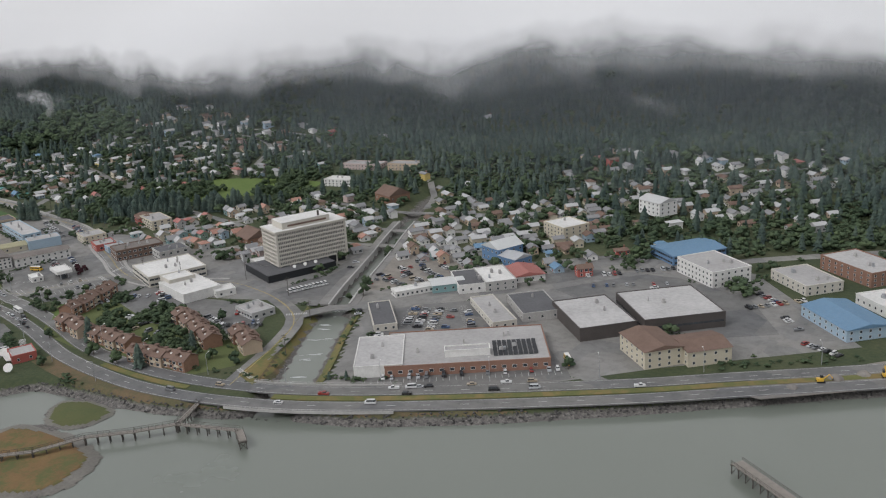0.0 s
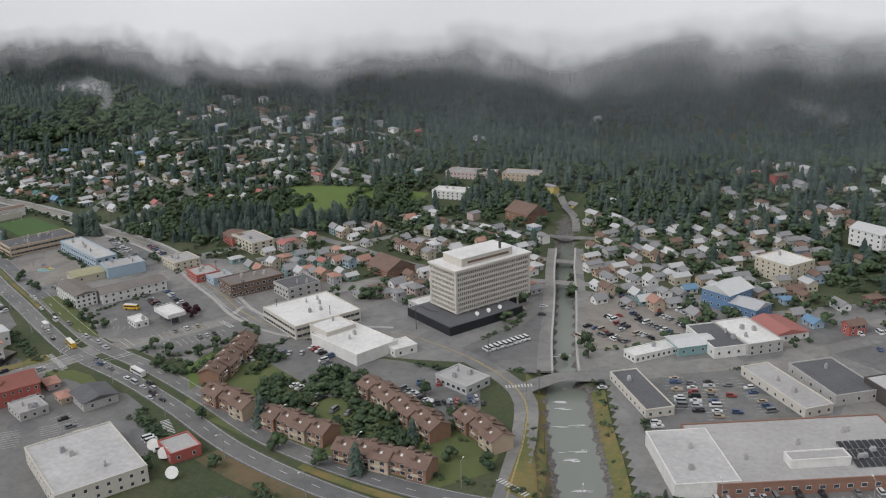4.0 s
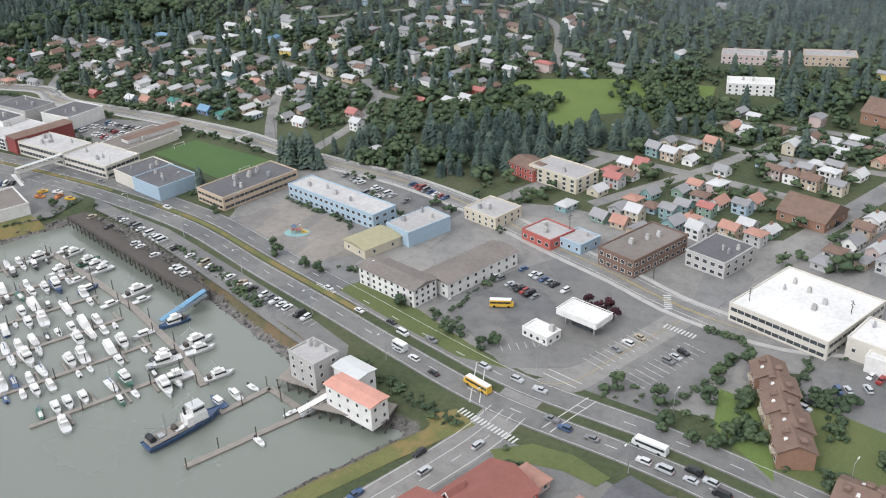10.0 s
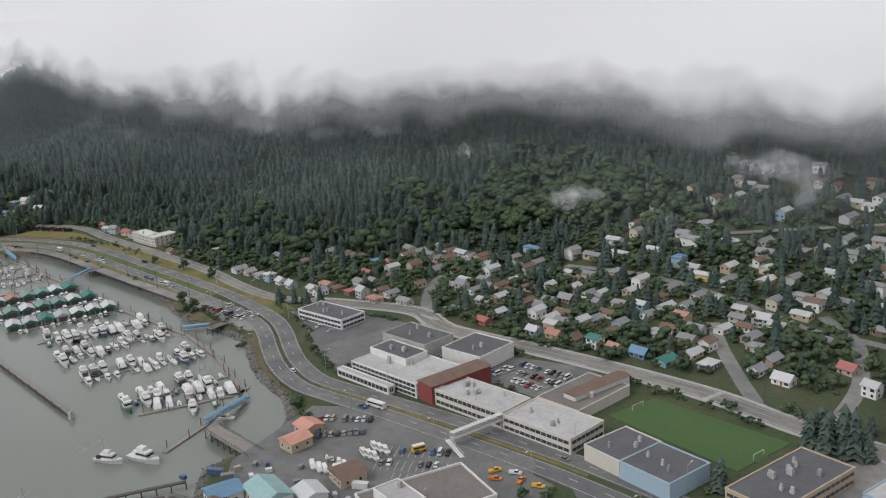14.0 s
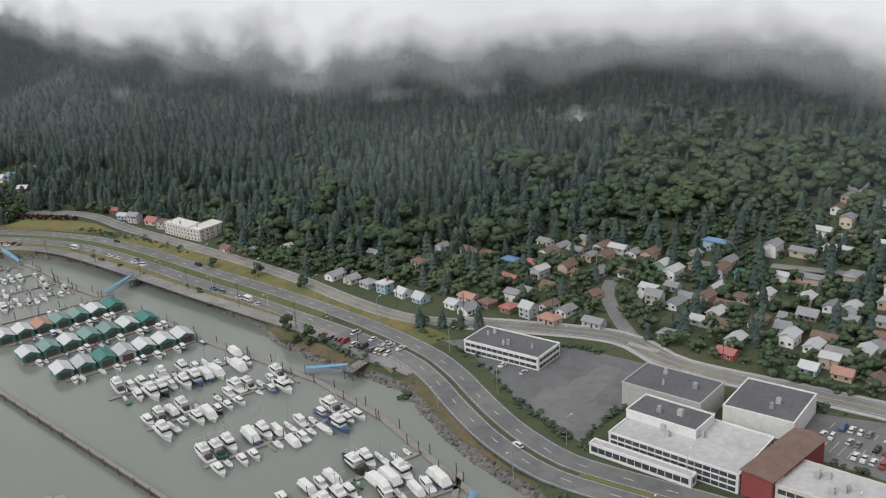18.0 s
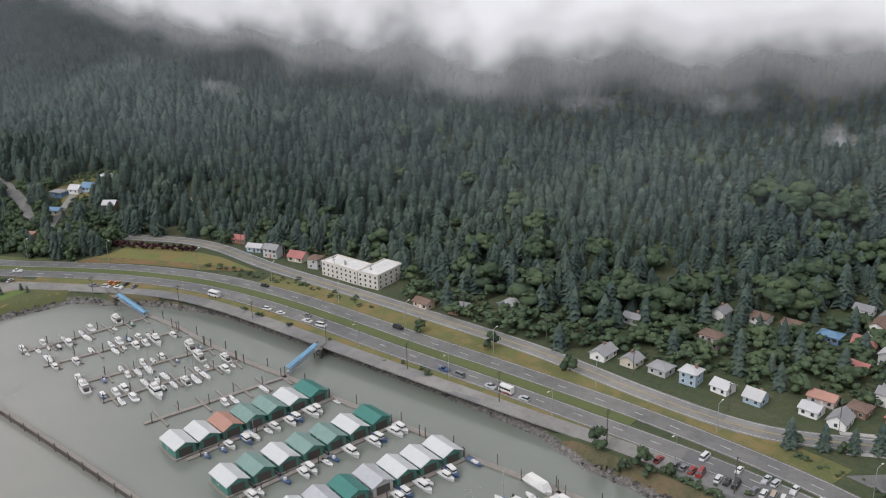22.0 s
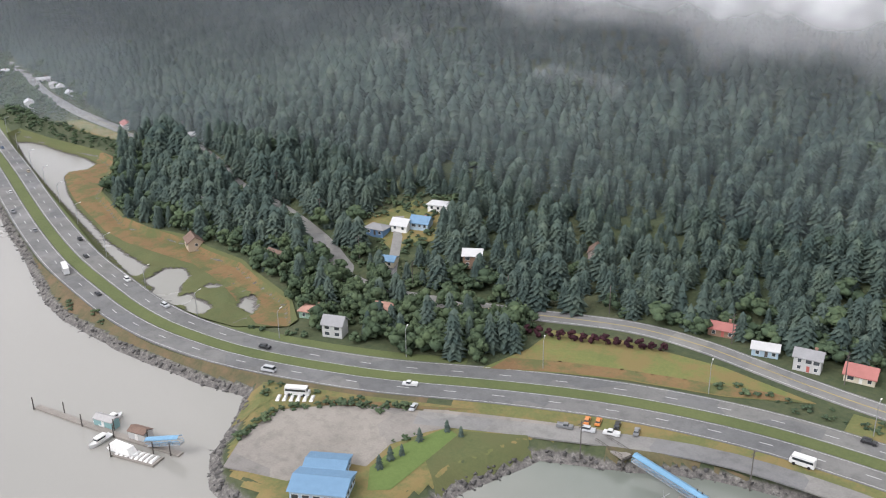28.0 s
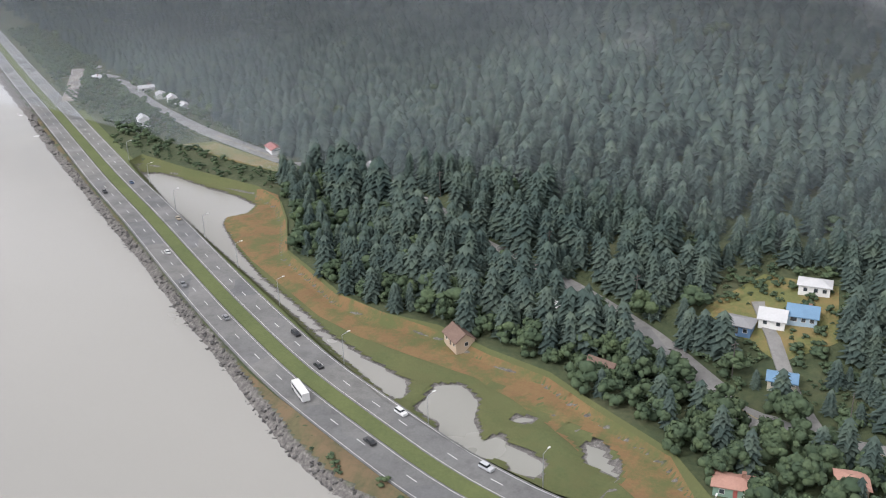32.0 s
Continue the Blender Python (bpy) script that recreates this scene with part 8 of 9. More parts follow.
for k in range(14):
    x, y = -1163 + 3.1 * k, 394.6 + 0.92 * k
    tree(x, y, 3.4 + 0.3 * (k % 3), "leafy", colour="plum")
for x, y in ((-447, 282), (-443, 280), (-438, 278), (-441, 283)):
    tree(x, y, 4.5, "leafy", colour="plum")

# ---- woods on the hills ----
wood_rng = np.random.default_rng(3)
PLACED_XY = np.array(PLACED, float)


def near_any(x, y, pts, r):
    out = np.zeros(x.shape, bool)
    for p, q in pts:
        out |= (np.abs(x - p) < r) & (np.abs(y - q) < r)
    return out


def near_lines(x, y, room):
    out = np.zeros(x.shape, bool)
    for line, w in LINES + [(EGAN, 11.5)]:
        for (x0, y0), (x1, y1) in zip(line[:-1], line[1:]):
            dx, dy = x1 - x0, y1 - y0
            t = np.clip(((x - x0) * dx + (y - y0) * dy) / (dx * dx + dy * dy), 0, 1)
            out |= np.hypot(x - x0 - t * dx, y - y0 - t * dy) < w + room
    return out


def scatter(x0, x1, y0, y1, pitch):
    gx, gy = np.meshgrid(np.arange(x0, x1, pitch), np.arange(y0, y1, pitch))
    return gx.ravel() + wood_rng.uniform(-0.5, 0.5, gx.size) * pitch, gy.ravel() + wood_rng.uniform(-0.5, 0.5, gx.size) * pitch


def density(x, y):
    """How thickly wooded: full on the mountain, thin among the houses."""
    s = y - np.interp(x, FOOT_X, FOOT_Y)
    edge = np.interp(x, [-1400, -880, -830, -740, -640, -520, -450, -380, -290, -100, 200], [4, 8, 34, 75, 105, 130, 115, 90, 70, 130, 150])
    full = s > edge
    town = (s > -60) & ~full & (x > -880)
    return full, town


X, Y = scatter(-1900, 250, 380, 900, 5.0)
full, town = density(X, Y)
ok = full & (Y < np.interp(X, FOOT_X, FOOT_Y) + np.where(X < -1300, 270, 235)) & ~near_any(X, Y, PLACED_XY, 4.3) & ~near_lines(X, Y, np.where(X < -1120, 0.6, 1.6))
clear = inside(X, Y, np.array([(-1254, 430), (-1243, 455), (-1224, 456), (-1215, 430), (-1216, 412), (-1232, 410), (-1244, 420)], float))[0]
ok &= ~clear
# broad-leaved trees stand along the foot and up the gullies
leafy_share = np.clip(np.interp(X, [-1400, -1000, -900, -780, -600], [0.35, 0.35, 0.6, 0.85, 0.7]) - (Y - np.interp(X, FOOT_X, FOOT_Y)) / np.interp(X, [-1300, -1000, -900, -700], [90, 110, 170, 200]), 0.03, 0.9) * (0.75 + 0.6 * rough_noise(X, Y, 26.0)) + np.where((X > -850) & (X < -560), 0.32, 0) * (rough_noise(X, Y, 34.0) > 0.0)
is_leafy = wood_rng.random(X.size) < leafy_share
near = (Y - np.interp(X, FOOT_X, FOOT_Y)) < 110
hgt = wood_rng.uniform(5.5, 12.5, X.size) * (1 + 0.24 * rough_noise(X, Y, 45.0) + 0.16 * rough_noise(X + 40, Y, 17.0)) * np.interp(X, [-1250, -1050], [1.35, 1.0])
ok &= wood_rng.random(X.size) < np.interp(X, [-1250, -1050], [0.85, 1.0])
pts = np.stack([X, Y], 1)
big_leaf = np.interp(X, [-1250, -1050, -980, -700, -640], [0.8, 1.0, 1.4, 1.4, 1.1])
hgt = np.where(is_leafy, hgt * big_leaf, hgt)
ok &= ~is_leafy | (wood_rng.random(X.size) < 1.25 / big_leaf ** 2)
for sel, tpl, mat, wide, lab, k in ((ok & ~is_leafy & near & (X < -1050), SPRUCE_NEAR, "conifer", 1.12, "tall dark spruces on the lower slope", 1.0), (ok & ~is_leafy & near & (X >= -1050), SPRUCE, "conifer", 1.12, "dense dark spruce forest on the steep hillside", 1.0), (ok & ~is_leafy & ~near, SPRUCE_FAR, "conifer", 1.2, "dense dark spruce forest high on the mountain", 1.0),
                                    (ok & is_leafy & near, LEAFY, "broadleaf", 1.3, "green broad-leaved trees along the foot of the hill", 0.85), (ok & is_leafy & ~near, LEAFY_FAR, "broadleaf", 1.3, "green broad-leaved trees high on the mountain", 0.85)):
    woods("hillside_forest", pts[sel], tpl, hgt[sel] * k, wide, mat, lab, "forest")

# trees and shrubs between the houses
X, Y = scatter(-1130, 120, 335, 700, 4.1)
full, town = density(X, Y)
glacier_y = np.interp(X, GLACIER[np.argsort(GLACIER[:, 0]), 0], GLACIER[np.argsort(GLACIER[:, 0]), 1])
beside = (X < -800) & (Y > glacier_y + 4) & ~full
ok = ((town & (X > -880)) | beside) & (wood_rng.random(X.size) < np.where(beside, 0.85, np.where(Y > np.interp(X, FOOT_X, FOOT_Y), 0.88, 0.60))) & ~near_any(X, Y, PLACED_XY, 3.7) & ~near_lines(X, Y, 1.2) & ~near_any(X - 8, Y - 4, BIG, 14) & ~inside(X, Y, PARK)[0]
for pts_, mat_, lab_ in LOTS:
    ok &= ~inside(X, Y, np.array(pts_, float))[0]
pts = np.stack([X, Y], 1)
ok &= ~((X > -1117) & (X < -1056) & (Y < 425)) & ~((X > -936) & (X < -862) & (Y < 397)) & ~((X > -862) & (X < -785) & (Y < 392))
pick = wood_rng.random(X.size) - np.where(Y < np.interp(X, FOOT_X, FOOT_Y), 0.2, 0.05)
woods("garden_trees", pts[ok & (pick < 0.68)], LEAFY_FAR, wood_rng.uniform(2.4, 8.4, (ok & (pick < 0.68)).sum()), 1.2, "broadleaf", "leafy garden trees and shrubs between the houses", "trees", 0.8)
woods("garden_spruces", pts[ok & (pick >= 0.68)], SPRUCE_FAR, wood_rng.uniform(6.0, 13.0, (ok & (pick >= 0.68)).sum()), 1.0, "conifer", "dark spruces between the houses", "trees")
# the wooded park between avenue and hillside
X, Y = scatter(-600, -440, 340, 500, 5.2)
ok = inside(X, Y, PARK)[0] & ~near_lines(X, Y, 2) & (wood_rng.random(X.size) < 0.8) & ((rough_noise(X, Y, 13.0) > -0.1) | (Y - 0.45 * (X + 560) < 396)) & ~near_any(X, Y, PLACED_XY, 4)
pts = np.stack([X, Y], 1)
sp = ok & (Y - 0.45 * (X + 560) < 398) & (rough_noise(X + 5, Y, 11.0) > -0.25)
woods("park_spruces", pts[sp], SPRUCE, wood_rng.uniform(6, 15, sp.sum()), 1.15, "conifer", "clump of dark spruces in the park", "trees")
woods("park_trees", pts[ok & ~sp], LEAFY, wood_rng.uniform(4, 9, (ok & ~sp).sum()), 1.1, "broadleaf", "leafy trees round the park lawn", "trees")

# the grove between marsh, highway and avenue
GROVE = np.array([(-1242, 382), (-1222, 369), (-1208, 361), (-1185, 366), (-1162, 374), (-1156, 386), (-1158, 402), (-1172, 404), (-1200, 400), (-1236, 404), (-1262, 414), (-1300, 424), (-1390, 462), (-1430, 476), (-1441, 468), (-1421, 452), (-1384, 418), (-1354, 402), (-1330, 398), (-1312, 400), (-1274, 394)], float)
X, Y = scatter(-1530, -1150, 360, 500, 4.0)
ok = inside(X, Y, GROVE)[0] & ~near_any(X, Y, PLACED_XY, 4.0) & ~near_lines(X, Y, -0.4)
pts, lf = np.stack([X, Y], 1), wood_rng.random(X.size) < np.where(X < -1300, 0.6, 0.82)
woods("grove_spruces", pts[ok & ~lf], SPRUCE_NEAR, wood_rng.uniform(8, 15, (ok & ~lf).sum()), 1.0, "conifer", "dark spruces between marsh and avenue", "trees")
woods("grove_trees", pts[ok & lf], LEAFY, wood_rng.uniform(4, 9.5, (ok & lf).sum()), 1.0, "broadleaf", "green alders between marsh and avenue", "trees")
# alders between the highway and the far road
X, Y = scatter(-1960, -1440, 425, 680, 4.6)
eg_, gl_ = (np.interp(X, w_[np.argsort(w_[:, 0]), 0], w_[np.argsort(w_[:, 0]), 1]) for w_ in (EGAN, GLACIER))
ok = (Y > eg_ + np.interp(X, [-1700, -1560], [17, 22])) & ~density(X, Y)[0] & ~near_lines(X, Y, 0.8) & ~near_any(X, Y, PLACED_XY, 4.5) & ~inside(X, Y, FAR_MEADOW)[0] & ~inside(X, Y, MARSH)[0] & ~inside(X, Y, GROVE)[0] & (wood_rng.random(X.size) < 0.85)
far_lot = inside(X, Y, np.array([(-1657, 518), (-1745, 584), (-1752, 576), (-1664, 510)], float))[0]
woods("channel_trees", np.stack([X, Y], 1)[ok & ~far_lot], LEAFY_FAR, (wood_rng.uniform(2.5, 7.0, X.size) * np.interp(X, [-1700, -1560, -1540], [1.0, 1.0, 0.55]))[ok & ~far_lot], 1.3, "broadleaf", "green alders between highway and far road", "trees")
# shrubs along banks and verges
line = np.concatenate([offset(EGAN, -HALF - 9.5)[::1], offset(EGAN[(EGAN[:, 0] < -840)], 15.0), offset(CREEK[CREEK[:, 1] < 296], 9.5), offset(CREEK[CREEK[:, 1] < 296], -9.5)])
X = np.repeat(line[:, 0], 3) + wood_rng.normal(0, 2.0, len(line) * 3)
Y = np.repeat(line[:, 1], 3) + wood_rng.normal(0, 1.6, len(line) * 3)
zz = height(X, Y)
ok = (zz > 1.6) & (zz < 9) & (X < 20) & ~near_lines(X, Y, -3.0) & (rough_noise(X, Y, 21.0) > -0.05)
woods("bank_shrubs", np.stack([X, Y], 1)[ok], LEAFY_FAR, wood_rng.uniform(0.8, 2.2, ok.sum()), 1.7, "broadleaf", "low green shrubs along banks and verges", "shrubs")

bank = smooth([(-838, 322), (-823, 324), (-794, 308), (-780, 298), (-765, 288), (-752, 280)], 14)
X = np.repeat(bank[:, 0], 5) + wood_rng.normal(0, 1.1, len(bank) * 5)
Y = np.repeat(bank[:, 1], 5) + wood_rng.normal(0, 1.1, len(bank) * 5)
ok = ~near_lines(X, Y, -0.5)
woods("bank_shrubs", np.stack([X, Y], 1)[ok], LEAFY_FAR, wood_rng.uniform(1.0, 3.2, ok.sum()), 1.4, "broadleaf", "olive shrubs crowding the bank above the basin", "shrubs")

# the wooded ridge far up the channel
X, Y = scatter(-2600, -1850, 480, 1250, 12.0)
s_ = Y - np.interp(X, FOOT_X, FOOT_Y)
ok = (s_ > 8) & (s_ < 420)
woods("far_forest", np.stack([X, Y], 1)[ok], SPRUCE_FAR, wood_rng.uniform(9, 15, ok.sum()), 1.4, "conifer", "dark forest on the far slopes up the channel", "forest")
X, Y = scatter(-1900, -1350, 700, 1250, 9.0)
s_ = Y - np.interp(X, FOOT_X, FOOT_Y)
ok = (s_ > 268) & (s_ < 420)
woods("far_forest", np.stack([X, Y], 1)[ok], SPRUCE_FAR, wood_rng.uniform(9, 15, ok.sum()), 1.4, "conifer", "dark forest high on the far mountain", "forest")
# undergrowth at the clearing and along the avenue
X, Y = scatter(-1266, -1202, 402, 464, 2.6)
ok = ~near_lines(X, Y, 0.8) & ~near_any(X, Y, PLACED_XY, 4.0) & (rough_noise(X, Y, 6.0) > -0.25) & (wood_rng.random(X.size) < 0.8)
woods("clearing_shrubs", np.stack([X, Y], 1)[ok], LEAFY_FAR, wood_rng.uniform(1.0, 3.4, ok.sum()), 1.4, "broadleaf", "green shrubs round the clearing on the slope", "shrubs")

# roadside trees between the avenue and the slope
X, Y = scatter(-1340, -1060, 385, 440, 4.2)
gl_ = np.interp(X, GLACIER[np.argsort(GLACIER[:, 0]), 0], GLACIER[np.argsort(GLACIER[:, 0]), 1])
ok = (Y > gl_ + 4.5) & (Y < gl_ + 22) & ~density(X, Y)[0] & ~near_any(X, Y, PLACED_XY, 3.8) & ~near_lines(X, Y, 0.8) & ~near_any(X - 6, Y - 4, BIG, 12) & (wood_rng.random(X.size) < 0.8) & ~((X > -1117) & (X < -1056) & (Y < 425))
lf = wood_rng.random(X.size) < 0.7
woods("roadside_trees", np.stack([X, Y], 1)[ok & lf], LEAFY, wood_rng.uniform(2.5, 8, (ok & lf).sum()), 1.1, "broadleaf", "green alders along the avenue below the slope", "trees")
woods("roadside_spruces", np.stack([X, Y], 1)[ok & ~lf], SPRUCE_NEAR, wood_rng.uniform(7, 14, (ok & ~lf).sum()), 1.1, "conifer", "dark spruces along the avenue below the slope", "trees")
# the gentler slope behind the old town, up into the cloud
X, Y = scatter(-720, 300, 640, 980, 8.0)
s_ = Y - np.interp(X, FOOT_X, FOOT_Y)
ok = (s_ > 233) & (s_ < 430)
woods("upper_forest", np.stack([X, Y], 1)[ok], SPRUCE_FAR, wood_rng.uniform(8, 14, ok.sum()), 1.3, "conifer", "dark spruce forest reaching into the cloud", "forest")


# ---- greenery of the streets and yards ----
def between(px, py, rows, room):
    """Points that keep clear of a set of short lines."""
    ok = np.ones(px.shape, bool)
    for x0, y0, x1, y1 in rows:
        dx, dy = x1 - x0, y1 - y0
        t = np.clip(((px - x0) * dx + (py - y0) * dy) / (dx * dx + dy * dy), 0, 1)
        ok &= np.hypot(px - x0 - t * dx, py - y0 - t * dy) > room
    return ok


FOOTPRINTS = []
for ob in scene.objects:
    if ob.type == "EMPTY" and ob.parent is None:
        wall_ = [o for o in ob.children if o.name.split(".")[0] in ("wall", "podium")]
        if wall_ and ob.get("category", "") != "house":
            for w_ in wall_:
                c_ = [ob.matrix_basis @ w_.matrix_basis @ Vector(v) for v in w_.bound_box]
                FOOTPRINTS.append(np.array([(c_[i].x, c_[i].y) for i in (0, 4, 7, 3)]))


def outside_buildings(px, py, room=1.5):
    ok = np.ones(px.shape, bool)
    for f in FOOTPRINTS:
        hit, d = inside(px, py, f)
        ok &= ~hit & (d > room)
    return ok


FLAT_ROWS = [(-374, 225, -352, 221), (-345, 221, -318, 219), (-310, 215, -279, 218), (-394, 264, -382, 231), (-330, 255, -290, 238), (-289, 251, -270, 241)]
COURT = np.array([(-402, 262), (-396, 232), (-375, 214), (-340, 209), (-305, 205), (-278, 209), (-266, 228), (-270, 244), (-288, 256), (-330, 262), (-372, 262)], float)
X, Y = scatter(-402, -264, 204, 264, 3.1)
ok = inside(X, Y, COURT)[0] & between(X, Y, FLAT_ROWS, 5.4) & ~near_lines(X, Y, 2.5) & (rough_noise(X, Y, 8.0) > -0.25) & outside_buildings(X, Y)
for x, y, r in ((-385, 250, 7), (-332, 237, 8), (-350, 240, 5), (-300, 262, 9)):
    ok &= np.hypot(X - x, Y - y) > r
woods("courtyard_trees", np.stack([X, Y], 1)[ok], LEAFY, wood_rng.uniform(1.6, 5.6, ok.sum()), 1.25, "broadleaf", "leafy trees and shrubs round the brown apartment rows", "trees", 0.6)
drape("courtyard_lawn", [tuple(p) for p in COURT], "grass", "mown grass round the brown apartment rows", "lawn", 2.5, 0.012, 3.2)

# hedges and shrubs along the edges of car parks and roads
X, Y = [], []
for pts_, mat_, lab_ in LOTS:
    if mat_ != "nothing":
        for (x0, y0), (x1, y1) in zip(pts_, pts_[1:] + pts_[:1]):
            n = int(math.hypot(x1 - x0, y1 - y0) / 1.3)
            X += [x0 + (x1 - x0) * i / n + wood_rng.normal(0, 0.5) for i in range(n)]
            Y += [y0 + (y1 - y0) * i / n + wood_rng.normal(0, 0.5) for i in range(n)]
for off_ in (16.0, 17.5, 19.0):
    edge_ = offset(EGAN[(EGAN[:, 0] > -600) & (EGAN[:, 0] < -60)], off_)
    for p_, q_ in zip(edge_[:-1], edge_[1:]):
        for k_ in (0.0, 0.33, 0.66):
            X.append(p_[0] + (q_[0] - p_[0]) * k_ + wood_rng.normal(0, 0.6))
            Y.append(p_[1] + (q_[1] - p_[1]) * k_ + wood_rng.normal(0, 0.6))
X, Y = np.array(X), np.array(Y)
ok = (rough_noise(X, Y, 13.0) > 0.12) & ~near_lines(X, Y, 1.0) & outside_buildings(X, Y, 1.0) & (height(X, Y) > 3.0) & (creek_distance(X, Y) > 16)
woods("car_park_hedges", np.stack([X, Y], 1)[ok], LEAFY_FAR, wood_rng.uniform(0.7, 2.6, ok.sum()), 1.5, "broadleaf", "green hedges and shrubs along car parks and streets", "shrubs", 0.3)

# trees in the yards of the old town and along the avenue
X, Y = scatter(-520, -110, 330, 440, 4.3)
ok = (wood_rng.random(X.size) < 0.4) & (creek_distance(X, Y) > 13) & ~near_lines(X, Y, 1.0) & outside_buildings(X, Y, 1.5) & ~near_any(X, Y, PLACED_XY, 3.8) & (rough_noise(X, Y, 24.0) > -0.35) & ~inside(X, Y, PARK)[0]
for pts_, mat_, lab_ in LOTS:
    ok &= ~inside(X, Y, np.array(pts_, float))[0]
woods("yard_trees", np.stack([X, Y], 1)[ok], LEAFY_FAR, wood_rng.uniform(2.2, 8.0, ok.sum()), 1.15, "broadleaf", "leafy trees in the yards of the old town", "trees", 0.5)
X, Y = scatter(-760, -420, 318, 372, 4.0)
gl_ = np.interp(X, GLACIER[np.argsort(GLACIER[:, 0]), 0], GLACIER[np.argsort(GLACIER[:, 0]), 1])
ok = (np.abs(Y - gl_) < 11) & (np.abs(Y - gl_) > 5.5) & (rough_noise(X, Y, 9.0) > 0.1) & outside_buildings(X, Y, 1.5) & ~near_any(X, Y, PLACED_XY, 4) & ~near_lines(X, Y, 1.2)
woods("avenue_trees", np.stack([X, Y], 1)[ok], LEAFY_FAR, wood_rng.uniform(1.5, 5.0, ok.sum()), 1.2, "broadleaf", "small leafy trees and shrubs along the avenue", "trees", 0.4)

# ---- weedy banks of the creek below the bridge ----
lower = CREEK[(CREEK[:, 1] > 224) & (CREEK[:, 1] < 292)]
for side_ in (-1, 1):
    drape("creek_bank", [tuple(p_) for p_ in offset(lower, side_ * 7.3)] + [tuple(p_) for p_ in offset(lower, side_ * 13.0)[::-1]], "weeds" if side_ > 0 else "verge", "olive and yellow weeds on the bank of the creek", "bank", 0.8, 0.1, 0.4)
# ---- walls of the creek above the bridge ----
upper = CREEK[(CREEK[:, 1] > 299) & (CREEK[:, 1] < 440)]
for side_ in (-1, 1):
    wall_ = Shape()
    a_, b_ = offset(upper, side_ * 4.4), offset(upper, side_ * 5.2)
    c_, d_ = offset(upper, side_ * 5.2), offset(upper, side_ * 9.0)
    walk_ = Shape()
    for k in range(len(upper) - 1):
        for shape_, p_, q_, lo_, hi_ in ((wall_, a_, b_, -1.2, 4.0), (walk_, c_, d_, 3.0, LAND_TOP + 0.14)):
            ring_ = [tuple(p_[k]), tuple(p_[k + 1]), tuple(q_[k + 1]), tuple(q_[k])]
            area_ = sum(x0 * y1 - x1 * y0 for (x0, y0), (x1, y1) in zip(ring_, ring_[1:] + ring_[:1]))
            shape_.prism(ring_ if area_ > 0 else ring_[::-1], lo_, hi_)
    tagged(part("channel_wall", wall_, "concrete_grey"), "grey concrete wall of the creek channel", "wall", kind="structure")
    tagged(part("creek_path", walk_, "street"), "narrow paved strip beside the creek channel", "path", kind="structure")

# ---- white water in the creek ----
s, foam = Shape(), random.Random(12)
for k in (4, 6, 7, 10, 11, 14, 16, 17, 20, 24):
    c, e = CREEK[k], CREEK[k + 1] - CREEK[k]
    e = e / np.linalg.norm(e)
    for j in range(5):
        u, v, r = foam.uniform(-4.2, 4.2), foam.uniform(-1, 1), foam.uniform(0.7, 1.7)
        z = max(0.05, ground_at(c[0], c[1]) + 0.1) + 0.02
        ring = []
        for i in range(9):
            a = -i * math.tau / 9
            q = r * foam.uniform(0.5, 1.2)
            d = np.array([e[1], -e[0]]) * (u + q * math.cos(a) * 1.5) + e * (v + 0.22 * q * math.sin(a))
            ring.append((c[0] + d[0], c[1] + d[1], z))
        s.poly(*ring[::-1])
tagged(part("rapids", s, "foam"), "white water over the stones of the creek", "rapids", kind="stuff")

# ---- more parked cars in the town ----
car_row((-356, 246), (-338, 242), 6, share=0.8)
car_row((-381, 262), (-388, 246), 6, share=0.8)
car_row((-300, 258), (-288, 266), 5, share=0.9)
car_row((-320, 262), (-304, 257), 7, share=0.8)
car_row((-372, 276), (-358, 271), 6, share=0.8)
car_row((-244, 296), (-232, 276), 9, share=0.6)
car_row((-433, 196), (-420, 192), 6, share=0.5)
car_row((-396, 178), (-384, 172), 6, share=0.6)
car_row((-540, 344), (-520, 336), 8, share=0.6)
car_row((-560, 332), (-540, 326), 8, share=0.5)
car_row((-760, 350), (-744, 347), 6, share=0.5)
car_row((-262, 300), (-255, 290), 3, share=0.7)
for k in range(34):
    x, y = car_rng.uniform(-500, -230), car_rng.uniform(345, 470)
    d_ = [(line_distance(x, y, l), l) for l, w in LINES[:-2]]
    d_, l_ = min(d_, key=lambda q: q[0])
    if d_ < 3.0:
        i_ = int(np.argmin(np.hypot(l_[:, 0] - x, l_[:, 1] - y)))
        e_ = l_[min(i_ + 1, len(l_) - 1)] - l_[max(i_ - 1, 0)]
        car(x, y, math.degrees(math.atan2(e_[1], e_[0])))

car_row((-80, 344), (-62, 336), 8, share=0.7)
car_row((-110, 372), (-90, 392), 10, share=0.7)
car_row((-60, 404), (-30, 384), 12, share=0.6)
for k in range(5):
    car_row((-283 + 6 * k, 345 + 8.5 * k), (-262 + 4.2 * k, 335 + 9 * k), 8, share=0.7)
for a, b in (((-150, 392), (-128, 376)), ((-158, 384), (-136, 368)), ((-172, 400), (-154, 414)), ((-120, 400), (-100, 384)), ((-96, 372), (-84, 356)), ((-190, 384), (-172, 398))):
    car_row(a, b, 9, share=0.65)
